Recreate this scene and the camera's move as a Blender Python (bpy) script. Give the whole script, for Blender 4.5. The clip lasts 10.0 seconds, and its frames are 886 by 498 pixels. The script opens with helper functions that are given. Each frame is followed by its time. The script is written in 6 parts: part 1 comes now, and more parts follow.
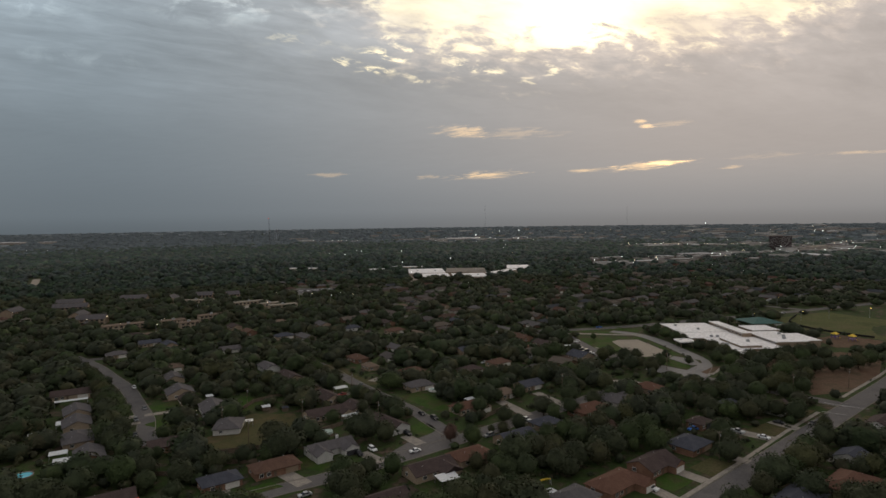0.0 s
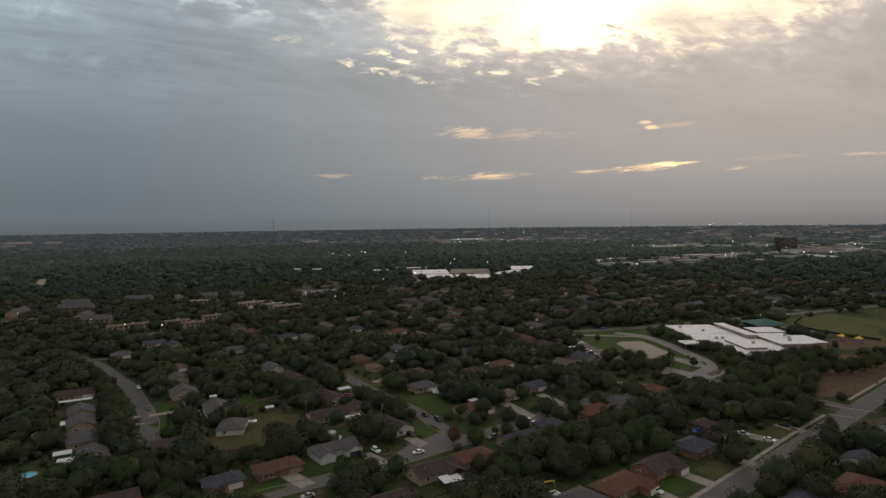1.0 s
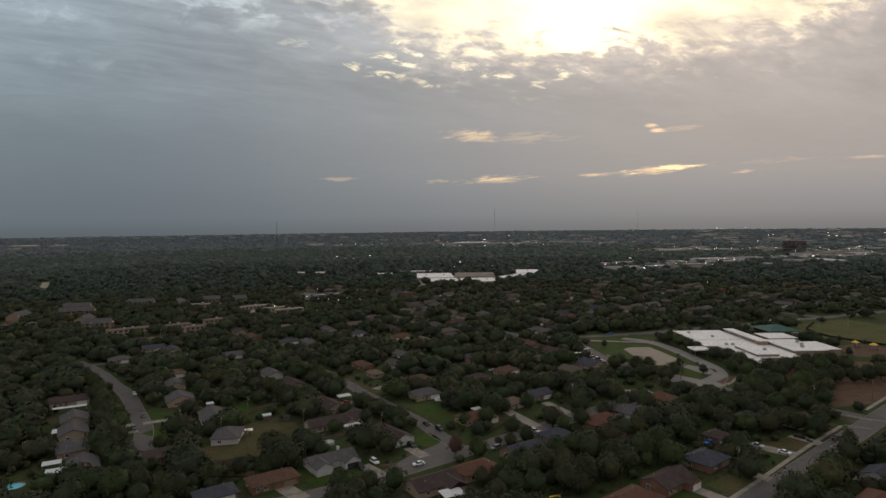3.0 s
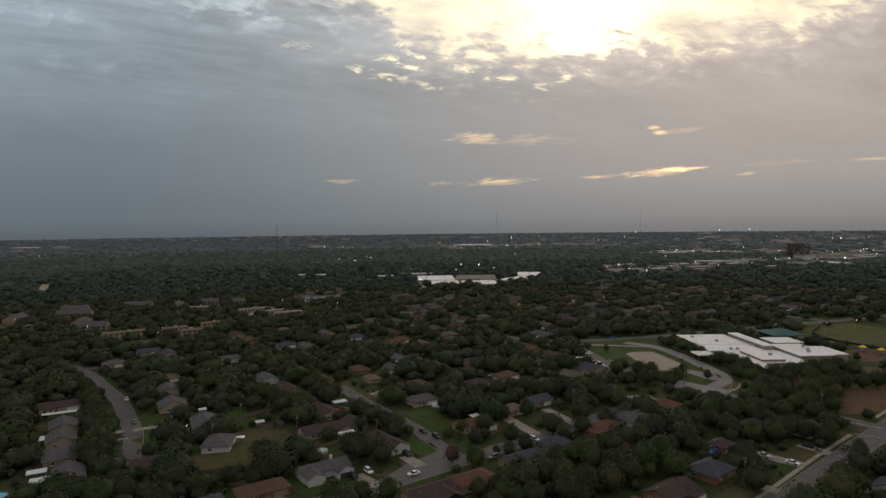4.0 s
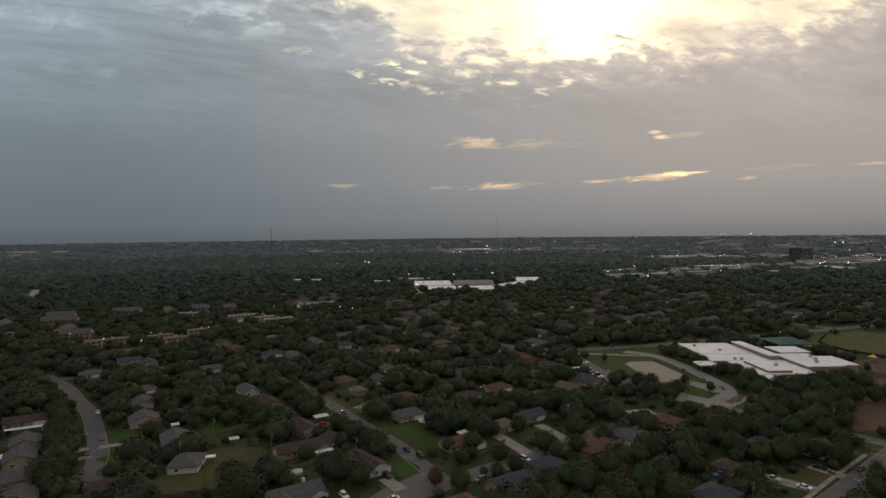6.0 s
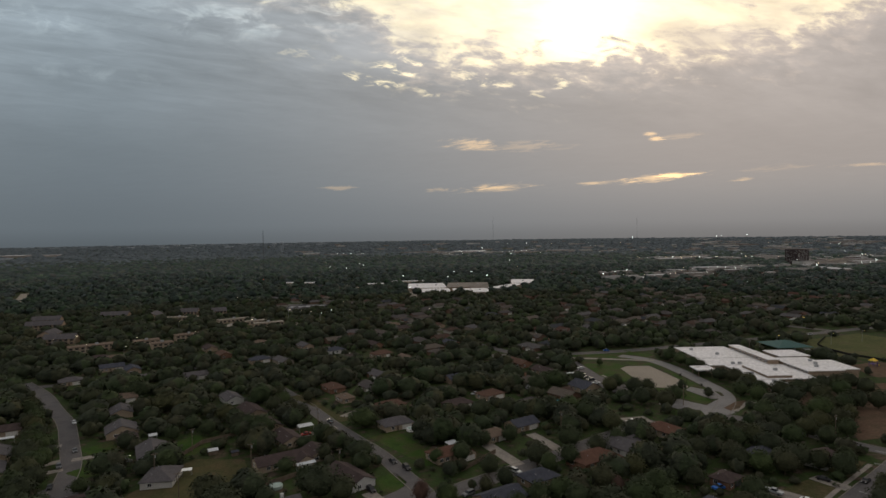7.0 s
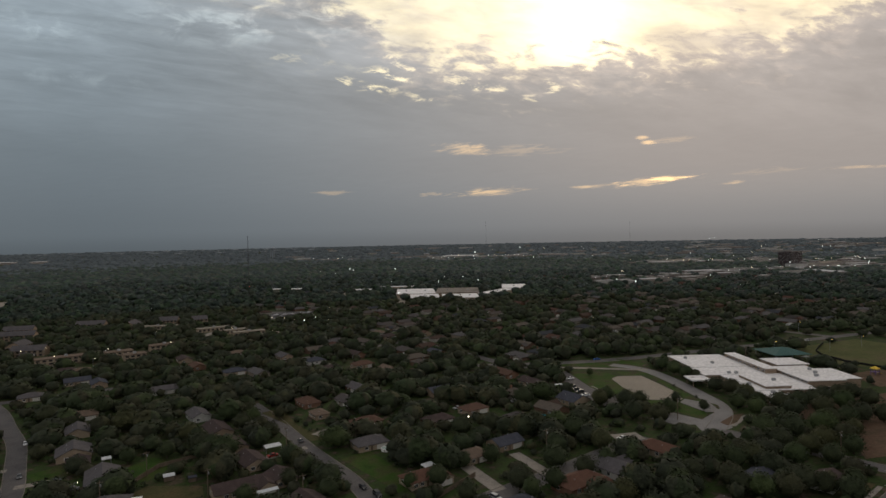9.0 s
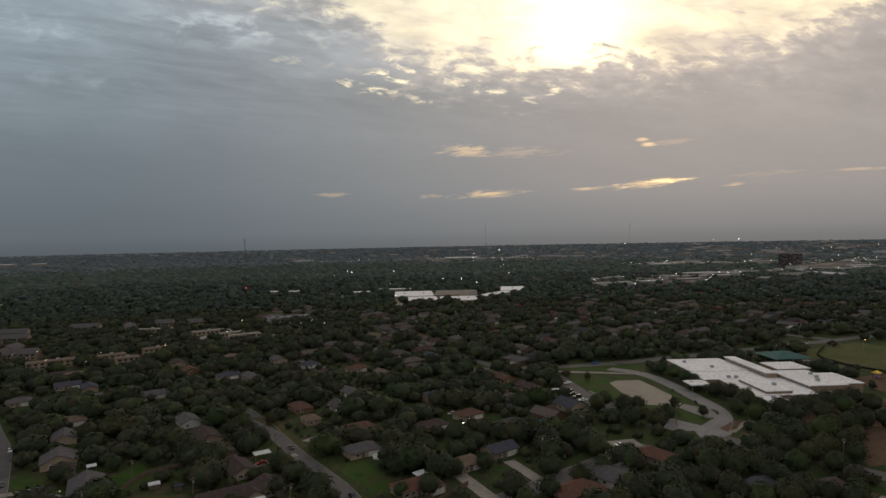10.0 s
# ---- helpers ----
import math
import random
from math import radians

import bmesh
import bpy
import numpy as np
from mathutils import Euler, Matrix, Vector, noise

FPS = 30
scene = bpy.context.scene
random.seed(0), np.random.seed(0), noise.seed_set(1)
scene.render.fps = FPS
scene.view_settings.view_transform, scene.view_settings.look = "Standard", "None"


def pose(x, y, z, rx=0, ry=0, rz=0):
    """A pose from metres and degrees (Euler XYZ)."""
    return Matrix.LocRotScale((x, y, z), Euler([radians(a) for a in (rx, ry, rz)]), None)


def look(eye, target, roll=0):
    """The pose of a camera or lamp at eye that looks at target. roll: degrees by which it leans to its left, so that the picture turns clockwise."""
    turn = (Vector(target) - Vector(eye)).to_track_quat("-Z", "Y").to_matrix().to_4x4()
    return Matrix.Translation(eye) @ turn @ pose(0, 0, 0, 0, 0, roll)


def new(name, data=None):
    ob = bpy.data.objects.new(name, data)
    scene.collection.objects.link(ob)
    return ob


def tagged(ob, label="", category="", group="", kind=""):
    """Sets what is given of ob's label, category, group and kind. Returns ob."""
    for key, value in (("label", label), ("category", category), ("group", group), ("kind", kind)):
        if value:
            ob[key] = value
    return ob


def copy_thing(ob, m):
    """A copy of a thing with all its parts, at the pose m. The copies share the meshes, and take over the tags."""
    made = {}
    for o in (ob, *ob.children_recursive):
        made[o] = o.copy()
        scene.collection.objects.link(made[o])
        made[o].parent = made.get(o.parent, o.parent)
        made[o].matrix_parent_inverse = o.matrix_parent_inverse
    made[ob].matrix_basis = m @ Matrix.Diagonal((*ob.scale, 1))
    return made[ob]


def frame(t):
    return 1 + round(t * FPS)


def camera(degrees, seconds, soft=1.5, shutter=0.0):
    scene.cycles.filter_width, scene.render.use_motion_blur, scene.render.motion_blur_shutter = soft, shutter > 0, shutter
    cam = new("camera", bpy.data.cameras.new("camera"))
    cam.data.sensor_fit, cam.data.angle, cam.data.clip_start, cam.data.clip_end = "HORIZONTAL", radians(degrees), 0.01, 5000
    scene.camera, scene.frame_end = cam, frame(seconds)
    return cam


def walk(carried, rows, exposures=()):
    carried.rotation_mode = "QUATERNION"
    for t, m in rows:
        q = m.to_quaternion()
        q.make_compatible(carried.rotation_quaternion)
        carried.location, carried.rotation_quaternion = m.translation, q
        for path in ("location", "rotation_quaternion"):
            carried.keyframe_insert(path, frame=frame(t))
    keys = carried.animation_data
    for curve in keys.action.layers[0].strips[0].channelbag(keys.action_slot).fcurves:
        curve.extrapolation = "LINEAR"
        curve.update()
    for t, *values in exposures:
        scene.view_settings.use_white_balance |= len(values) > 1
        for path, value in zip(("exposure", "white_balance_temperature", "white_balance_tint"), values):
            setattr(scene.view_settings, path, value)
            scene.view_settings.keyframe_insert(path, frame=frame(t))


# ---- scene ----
LENS = 73.5
cam = camera(LENS, 10.0, soft=1.55)


def at(x, y, z, yaw, pitch, roll):
    """A drone pose: yaw to the left, pitch up, roll as the picture leans."""
    turn = Euler((0, 0, radians(yaw))).to_matrix() @ Euler((radians(90 + pitch), 0, 0)).to_matrix() @ Euler((0, 0, radians(roll))).to_matrix()
    return Matrix.Translation((x, y, z)) @ turn.to_4x4()


PATH = [
    (0.0, at(0.0, 0.0, 89.98, 0.0, -2.72, -0.785)),
    (0.5, at(0.14, 0.03, 89.98, 0.209, -2.675, -0.756)),
    (1.0, at(0.18, 0.47, 89.96, 0.404, -2.62, -0.718)),
    (1.5, at(0.23, 1.64, 89.93, 0.563, -2.555, -0.694)),
    (2.0, at(0.46, 3.44, 89.9, 0.691, -2.48, -0.685)),
    (2.5, at(0.93, 5.83, 89.87, 0.806, -2.396, -0.684)),
    (3.25, at(2.1, 10.24, 89.84, 0.977, -2.254, -0.675)),
    (4.0, at(3.8, 15.4, 89.82, 1.148, -2.097, -0.649)),
    (4.5, at(5.16, 19.18, 89.8, 1.23, -1.988, -0.632)),
    (5.0, at(6.67, 23.22, 89.78, 1.285, -1.88, -0.62)),
    (5.5, at(8.36, 27.51, 89.74, 1.299, -1.774, -0.621)),
    (6.25, at(10.92, 34.49, 89.66, 1.171, -1.622, -0.682)),
    (7.0, at(13.55, 41.92, 89.59, 0.89, -1.478, -0.812)),
    (7.5, at(15.35, 46.96, 89.57, 0.68, -1.382, -0.912)),
    (8.0, at(17.18, 51.9, 89.58, 0.492, -1.284, -1.01)),
    (8.5, at(18.94, 56.4, 89.64, 0.345, -1.181, -1.082)),
    (9.0, at(20.62, 60.25, 89.74, 0.275, -1.075, -1.132)),
    (9.5, at(22.18, 63.34, 89.84, 0.275, -0.972, -1.134)),
    (10.0, at(23.55, 65.68, 89.86, 0.285, -0.887, -1.142)),
]
walk(cam, PATH, [(0.0, 0.03), (2.5, 0.0), (5.0, -0.06), (7.5, -0.12), (10.0, -0.16)])

# ---------------------------------------------------------------- sky and light
SUN_AZ, SUN_EL = 13.5, 19.5


def build_world():
    world = bpy.data.worlds.new("dusk_sky")
    scene.world = world
    world.use_nodes = True
    nt = world.node_tree
    nt.nodes.clear()

    def put(kind, **inputs):
        n = nt.nodes.new(kind)
        for k, v in inputs.items():
            n.inputs[k].default_value = v
        return n

    def m(op, a, b=None, c=None, clamp=False):
        n = nt.nodes.new("ShaderNodeMath")
        n.operation, n.use_clamp = op, clamp
        for slot, v in enumerate((a, b, c)):
            if v is None:
                continue
            if isinstance(v, (int, float)):
                n.inputs[slot].default_value = v
            else:
                nt.links.new(v, n.inputs[slot])
        return n.outputs[0]

    def add(a, b): return m("ADD", a, b)
    def sub(a, b): return m("SUBTRACT", a, b)
    def mul(a, b): return m("MULTIPLY", a, b)

    def smooth(v, lo, hi, out_lo=0.0, out_hi=1.0):
        n = nt.nodes.new("ShaderNodeMapRange")
        n.interpolation_type = "SMOOTHSTEP"
        nt.links.new(v, n.inputs[0])
        for slot, val in zip((1, 2, 3, 4), (lo, hi, out_lo, out_hi)):
            n.inputs[slot].default_value = val
        return n.outputs[0]

    def bell(p, q, p0, q0, wp, wq, lean=0.0):
        dp = sub(p, p0)
        dq = sub(sub(q, q0), mul(dp, lean))
        a, b = mul(dp, 1 / wp), mul(dq, 1 / wq)
        return m("EXPONENT", mul(add(mul(a, a), mul(b, b)), -1.0))

    def noise_at(px, py, detail, scale, rough=0.55, distort=0.0):
        v = put("ShaderNodeCombineXYZ")
        nt.links.new(px, v.inputs[0])
        nt.links.new(py, v.inputs[1])
        n = put("ShaderNodeTexNoise", Scale=scale, Detail=detail, Roughness=rough, Distortion=distort)
        nt.links.new(v.outputs[0], n.inputs["Vector"])
        return n.outputs[0]

    def colour(r, g, b):
        n = nt.nodes.new("ShaderNodeCombineColor")
        for slot, v in enumerate((r, g, b)):
            if isinstance(v, (int, float)):
                n.inputs[slot].default_value = v
            else:
                nt.links.new(v, n.inputs[slot])
        return n.outputs[0]

    way = put("ShaderNodeTexCoord").outputs["Generated"]
    sep = put("ShaderNodeSeparateXYZ")
    nt.links.new(way, sep.inputs[0])
    X, Y, Z = sep.outputs
    depth = m("MAXIMUM", Y, 0.12)
    p = m("DIVIDE", X, depth)
    q = m("DIVIDE", m("MAXIMUM", Z, 0.0), depth)
    # cloud deck seen in perspective
    lift = add(m("MAXIMUM", Z, 0.0), 0.10)
    cx, cy = m("DIVIDE", X, lift), m("DIVIDE", Y, lift)
    rx = add(mul(cx, 0.82), mul(cy, 0.57))
    ry = sub(mul(cy, 0.82), mul(cx, 0.57))
    rows = noise_at(mul(rx, 0.8), mul(ry, 2.0), 6, 1.9, 0.56, 0.3)
    flakes = noise_at(mul(rx, 0.8), mul(ry, 2.2), 8, 4.6, 0.6, 0.5)
    broad = noise_at(cx, mul(cy, 1.1), 3, 0.7, 0.5, 0.2)
    streak = noise_at(mul(p, 1.0), add(mul(q, 8.0), mul(p, -0.55)), 10, 18.0, 0.72, 0.6)
    puff = noise_at(mul(p, 1.0), add(mul(q, 3.0), mul(p, 0.30)), 9, 9.0, 0.62, 0.35)
    puff_big = noise_at(add(p, 3.1), add(mul(q, 3.0), mul(p, 0.35)), 5, 3.6, 0.55, 0.3)
    texture = add(add(mul(rows, 0.32), mul(flakes, 0.53)), mul(broad, 0.15))

    # overcast grey: bluish on one side, warm towards the sun
    inside = mul(smooth(Y, -0.1, 0.5), smooth(Z, 0.42, 0.8, 1.0, 0.0))
    warm = add(mul(smooth(add(p, mul(q, 0.1)), -0.66, 0.5), inside), mul(sub(1.0, inside), 0.70))
    hue = mul(warm, smooth(q, 0.0, 0.13, 0.70, 1.0))
    cool_l = add(smooth(q, 0.0, 0.14, 0.168, 0.212), smooth(q, 0.10, 0.42, 0.0, 0.165))
    warm_l = add(smooth(q, -0.01, 0.10, 0.250, 0.355), smooth(q, 0.06, 0.34, 0.0, 0.10))
    away = mul(smooth(Y, -0.5, 0.35, 1.06, 1.0), smooth(Z, 0.42, 0.85, 1.0, 1.10))
    grey = mul(add(mul(cool_l, sub(1.0, warm)), mul(warm_l, warm)), away)
    depth_of_cloud = mul(smooth(q, 0.14, 0.36, 0.03, 0.62), smooth(warm, 0.55, 0.95, 1.0, 0.75))
    bump = add(1.0, mul(mul(sub(texture, 0.5), 2.0), depth_of_cloud))
    grey = mul(grey, m("MAXIMUM", bump, 0.6))
    low = add(1.0, mul(mul(sub(streak, 0.5), 0.10), smooth(q, 0.03, 0.1)))
    body = add(1.0, mul(mul(sub(puff_big, 0.5), 0.55), smooth(q, 0.10, 0.24)))
    grey = mul(mul(grey, low), body)
    # a dim bank of haze along the horizon
    bank = smooth(m("DIVIDE", Z, depth), -0.016, 0.022)
    grey = mul(grey, add(mul(bank, 0.22), 0.78))
    red = mul(grey, add(0.84, mul(hue, 0.282)))
    blue = mul(grey, sub(1.12, mul(hue, 0.198)))
    base = colour(red, grey, blue)

    # the sun behind the deck: a ragged bright opening with an uneven lower rim, cream and peach
    shape = nt.nodes.new("ShaderNodeValToRGB")
    rim_line = ((-0.229, 0.405), (-0.154, 0.375), (-0.107, 0.342), (-0.084, 0.313), (-0.056, 0.293), (-0.004, 0.283), (0.043, 0.293), (0.09, 0.280), (0.132, 0.270), (0.184, 0.269),
                (0.231, 0.280), (0.277, 0.286), (0.379, 0.289), (0.462, 0.299), (0.554, 0.308), (0.60, 0.324), (0.646, 0.346), (0.72, 0.372))
    els = shape.color_ramp.elements
    while len(els) < len(rim_line):
        els.new(0.5)
    for k, (a, b) in enumerate(rim_line):
        els[k].position = a + 0.25
        els[k].color = ((b - 0.25) * 5,) * 3 + (1,)
    nt.links.new(add(p, 0.25), shape.inputs[0])
    edge = add(mul(shape.outputs[0], 0.2), 0.25)
    field = mul(sub(q, edge), 1 / 0.03)
    fine = noise_at(p, add(mul(q, 2.4), mul(p, 0.15)), 8, 17.0, 0.6, 0.5)
    crumb = noise_at(add(p, 1.7), add(mul(q, 2.9), mul(p, 0.35)), 7, 30.0, 0.62, 0.6)
    ragged = add(add(mul(sub(fine, 0.5), 6.5), mul(sub(puff, 0.5), 4.0)), mul(sub(crumb, 0.5), 2.5))
    brim = add(field, ragged)
    upper = sub(1.0, smooth(q, 0.44, 0.62))
    spread = sub(1.0, smooth(m("ABSOLUTE", sub(p, 0.27)), 0.50, 0.80))
    bound = mul(upper, spread)
    open_ = mul(smooth(brim, -0.3, 1.5), bound)
    rim = mul(smooth(brim, -1.9, 0.4), bound)
    core = mul(bell(p, q, 0.235, 0.362, 0.085, 0.072, 0.1), smooth(brim, -0.4, 0.9))
    near_sun = bell(p, q, 0.22, 0.34, 0.40, 0.15)
    # grey lumps that drift across the opening, and its softer right half
    lumps = m("MINIMUM", add(add(bell(p, q, 0.385, 0.326, 0.10, 0.020, -0.12), bell(p, q, 0.50, 0.332, 0.08, 0.016, 0.25)), mul(bell(p, q, -0.06, 0.345, 0.06, 0.02), 0.6)), 1.0)
    veil = sub(1.0, mul(lumps, smooth(fine, 0.30, 0.55, 0.15, 0.62)))
    glow = add(mul(core, 1.2), mul(mul(open_, smooth(puff, 0.30, 0.66, 0.55, 1.25)), mul(add(add(0.28, mul(smooth(p, 0.42, 0.62), 0.10)), mul(near_sun, 0.27)), veil)))
    peach = mul(rim, add(0.10, mul(near_sun, 0.13)))
    haze = mul(near_sun, 0.06)

    def spot(p0, q0, wp, wq, strength, lean=0.0):
        b = bell(p, q, p0, q0, wp, wq, lean)
        return mul(smooth(b, 0.03, 0.6), mul(smooth(add(mul(b, 0.5), add(mul(sub(fine, 0.5), 2.6), mul(sub(crumb, 0.5), 4.2))), 0.25, 1.0), strength))

    # small bright breaks under the opening
    spots = spot(-0.151, 0.2631, 0.030, 0.0085, 0.7, -0.25)
    for one in (spot(-0.092, 0.2743, 0.034, 0.010, 0.95, -0.2), spot(-0.106, 0.253, 0.026, 0.006, 0.85, -0.15), spot(-0.037, 0.235, 0.034, 0.006, 0.5, -0.15), spot(0.071, 0.2501, 0.055, 0.007, 0.8, -0.14), spot(0.034, 0.264, 0.03, 0.010, 0.6, -0.2),
                spot(0.144, 0.2293, 0.02, 0.006, 0.45), spot(0.189, 0.252, 0.018, 0.014, 0.75), spot(-0.065, 0.2905, 0.03, 0.010, 0.7, -0.4), spot(0.36, 0.259, 0.07, 0.006, 0.18, -0.12), spot(-0.25, 0.306, 0.06, 0.008, 0.2, -0.1)):
        spots = add(spots, one)
    # broken cloud between the breaks
    crumbs = mul(bell(p, q, -0.01, 0.268, 0.20, 0.040, -0.1), smooth(add(mul(crumb, 0.5), mul(fine, 0.5)), 0.50, 0.64))
    glow = add(add(glow, mul(spots, 0.55)), mul(crumbs, 0.10))
    peach = add(peach, mul(spots, 0.12))
    # thin pale wisps where the deck breaks on the cool side
    wisp = add(add(mul(bell(p, q, -0.36, 0.365, 0.13, 0.030, -0.1), 1.0), mul(bell(p, q, -0.17, 0.368, 0.07, 0.022, -0.2), 1.0)), add(mul(bell(p, q, -0.70, 0.372, 0.10, 0.022, -0.1), 0.7), mul(bell(p, q, -0.60, 0.278, 0.12, 0.012, -0.12), 0.35)))
    wisp = mul(wisp, smooth(fine, 0.44, 0.68, 0.0, 0.26))

    def gap(p0, q0, wp, wq, strength, lean=0.0):
        b = bell(p, q, p0, q0, wp * 1.1, wq * 1.3, lean)
        return mul(smooth(b, 0.04, 0.4), mul(smooth(add(mul(b, 0.9), mul(sub(streak, 0.5), 2.9)), 0.36, 1.05), strength))

    gaps = [
        gap(0.345, 0.0880, 0.075, 0.0062, 0.8, 0.09),
        gap(0.372, 0.0918, 0.034, 0.0046, 1.3, 0.03),
        gap(0.255, 0.0820, 0.060, 0.0032, 0.6, 0.06),
        gap(0.079, 0.0758, 0.066, 0.0055, 0.85, 0.05),
        gap(0.042, 0.1478, 0.050, 0.0085, 0.58, -0.05),
        gap(0.125, 0.1440, 0.085, 0.0080, 0.2, 0.0),
        gap(0.340, 0.1560, 0.016, 0.0062, 0.9, -0.25),
        gap(0.482, 0.0825, 0.030, 0.0026, 0.6, 0.07),
        gap(0.385, 0.1570, 0.045, 0.0050, 0.25, 0.05),
        gap(0.700, 0.1055, 0.070, 0.0030, 0.35, 0.04),
        gap(0.545, 0.1020, 0.060, 0.0045, 0.14, 0.06),
        gap(-0.187, 0.0793, 0.040, 0.0036, 0.26, 0.0),
        gap(-0.026, 0.0738, 0.022, 0.0032, 0.38, 0.03),
    ]
    shine = gaps[0]
    for g in gaps[1:]:
        shine = add(shine, g)
    lit_r = add(add(mul(glow, 1.22), mul(shine, 0.74)), add(haze, peach))
    lit_g = add(add(mul(glow, 1.02), mul(shine, 0.44)), add(mul(haze, 0.86), mul(peach, 0.74)))
    lit_b = add(add(mul(glow, 0.50), mul(shine, 0.14)), add(mul(haze, 0.66), mul(peach, 0.52)))
    lit = colour(add(lit_r, mul(wisp, 0.86)), add(lit_g, wisp), add(lit_b, wisp))

    sky = nt.nodes.new("ShaderNodeTexSky")
    sky.sky_type, sky.sun_disc = "NISHITA", False
    sky.sun_elevation, sky.sun_rotation = radians(SUN_EL), radians(SUN_AZ)
    rift = mul(mul(smooth(broad, 0.5, 0.72), smooth(q, 0.2, 0.36, 0.0, 0.05)), smooth(p, -0.35, 0.05, 1.0, 0.12))
    clear = nt.nodes.new("ShaderNodeVectorMath")
    clear.operation = "SCALE"
    nt.links.new(sky.outputs[0], clear.inputs[0])
    nt.links.new(rift, clear.inputs["Scale"])

    def vadd(a, b):
        n = nt.nodes.new("ShaderNodeVectorMath")
        n.operation = "ADD"
        nt.links.new(a, n.inputs[0])
        nt.links.new(b, n.inputs[1])
        return n.outputs[0]

    out = vadd(vadd(base, lit), clear.outputs[0])
    bg = put("ShaderNodeBackground", Strength=1.0)
    nt.links.new(out, bg.inputs[0])
    end = put("ShaderNodeOutputWorld")
    nt.links.new(bg.outputs[0], end.inputs[0])


build_world()
sun = new("sun", bpy.data.lights.new("sun", "SUN"))
sun.data.energy, sun.data.angle, sun.data.color = 0.45, radians(14), (1.0, 0.86, 0.68)
sun_way = Vector((math.sin(radians(SUN_AZ)) * math.cos(radians(SUN_EL)), math.cos(radians(SUN_AZ)) * math.cos(radians(SUN_EL)), math.sin(radians(SUN_EL))))
sun.matrix_world = look((0, 0, 300), Vector((0, 0, 300)) - sun_way)


# ---------------------------------------------------------------- materials
def material(name, colours, scale=1.0, rough=0.85, bump=0.0, fine=None, metal=0.0, random_tint=0.0, spread=(0.3, 0.7), coords="Object", spec=0.06, per_object=None, island=False):
    """Colours blended by a broad noise of size 1/scale metres, broken by a fine one; per_object: colours picked by the object's random."""
    mat = bpy.data.materials.new(name)
    mat.use_nodes = True
    nt = mat.node_tree
    b = nt.nodes["Principled BSDF"]
    b.inputs["Roughness"].default_value = rough
    b.inputs["Metallic"].default_value = metal
    b.inputs["Specular IOR Level"].default_value = spec
    tc = nt.nodes.new("ShaderNodeTexCoord")
    n1 = nt.nodes.new("ShaderNodeTexNoise")
    n1.inputs["Scale"].default_value, n1.inputs["Detail"].default_value = scale, 4
    nt.links.new(tc.outputs[coords], n1.inputs["Vector"])
    ramp = nt.nodes.new("ShaderNodeValToRGB")
    lo, hi = spread
    els = ramp.color_ramp.elements
    while len(els) < len(colours):
        els.new(0.5)
    for k, c in enumerate(colours):
        els[k].position = lo + (hi - lo) * k / max(1, len(colours) - 1)
        els[k].color = (*c, 1)
    nt.links.new(n1.outputs[0], ramp.inputs[0])
    col = ramp.outputs[0]
    n2 = nt.nodes.new("ShaderNodeTexNoise")
    n2.inputs["Scale"].default_value, n2.inputs["Detail"].default_value = fine or scale * 9, 5
    nt.links.new(tc.outputs[coords], n2.inputs["Vector"])

    def mix(kind, fac, a, c):
        n = nt.nodes.new("ShaderNodeMix")
        n.data_type, n.blend_type = "RGBA", kind
        if isinstance(fac, float):
            n.inputs[0].default_value = fac
        else:
            nt.links.new(fac, n.inputs[0])
        for slot, v in ((6, a), (7, c)):
            if isinstance(v, tuple):
                n.inputs[slot].default_value = v
            else:
                nt.links.new(v, n.inputs[slot])
        return n.outputs[2]

    if per_object:
        info = nt.nodes.new("ShaderNodeNewGeometry" if island else "ShaderNodeObjectInfo")
        pick = nt.nodes.new("ShaderNodeValToRGB")
        pick.color_ramp.interpolation = "CONSTANT"
        els = pick.color_ramp.elements
        while len(els) < len(per_object):
            els.new(0.5)
        for k, c in enumerate(per_object):
            els[k].position = k / len(per_object)
            els[k].color = (*c, 1)
        nt.links.new(info.outputs["Random Per Island" if island else "Random"], pick.inputs[0])
        col = mix("MULTIPLY", 1.0, pick.outputs[0], col)
    grain = nt.nodes.new("ShaderNodeMapRange")
    grain.inputs[1].default_value, grain.inputs[2].default_value = 0.25, 0.75
    grain.inputs[3].default_value, grain.inputs[4].default_value = 0.72, 1.28
    nt.links.new(n2.outputs[0], grain.inputs[0])
    tone = nt.nodes.new("ShaderNodeCombineColor")
    for k in range(3):
        nt.links.new(grain.outputs[0], tone.inputs[k])
    col = mix("MULTIPLY", 1.0, col, tone.outputs[0])
    if random_tint:
        info = nt.nodes.new("ShaderNodeObjectInfo")
        hsv = nt.nodes.new("ShaderNodeHueSaturation")
        rng = nt.nodes.new("ShaderNodeMapRange")
        rng.inputs[3].default_value, rng.inputs[4].default_value = 1 - random_tint, 1 + random_tint
        nt.links.new(info.outputs["Random"], rng.inputs[0])
        nt.links.new(rng.outputs[0], hsv.inputs["Value"])
        nt.links.new(col, hsv.inputs["Color"])
        col = hsv.outputs[0]
    nt.links.new(col, b.inputs["Base Color"])
    if bump:
        bp = nt.nodes.new("ShaderNodeBump")
        bp.inputs["Strength"].default_value, bp.inputs["Distance"].default_value = bump, 0.05
        nt.links.new(n2.outputs[0], bp.inputs["Height"])
        nt.links.new(bp.outputs[0], b.inputs["Normal"])
    return mat


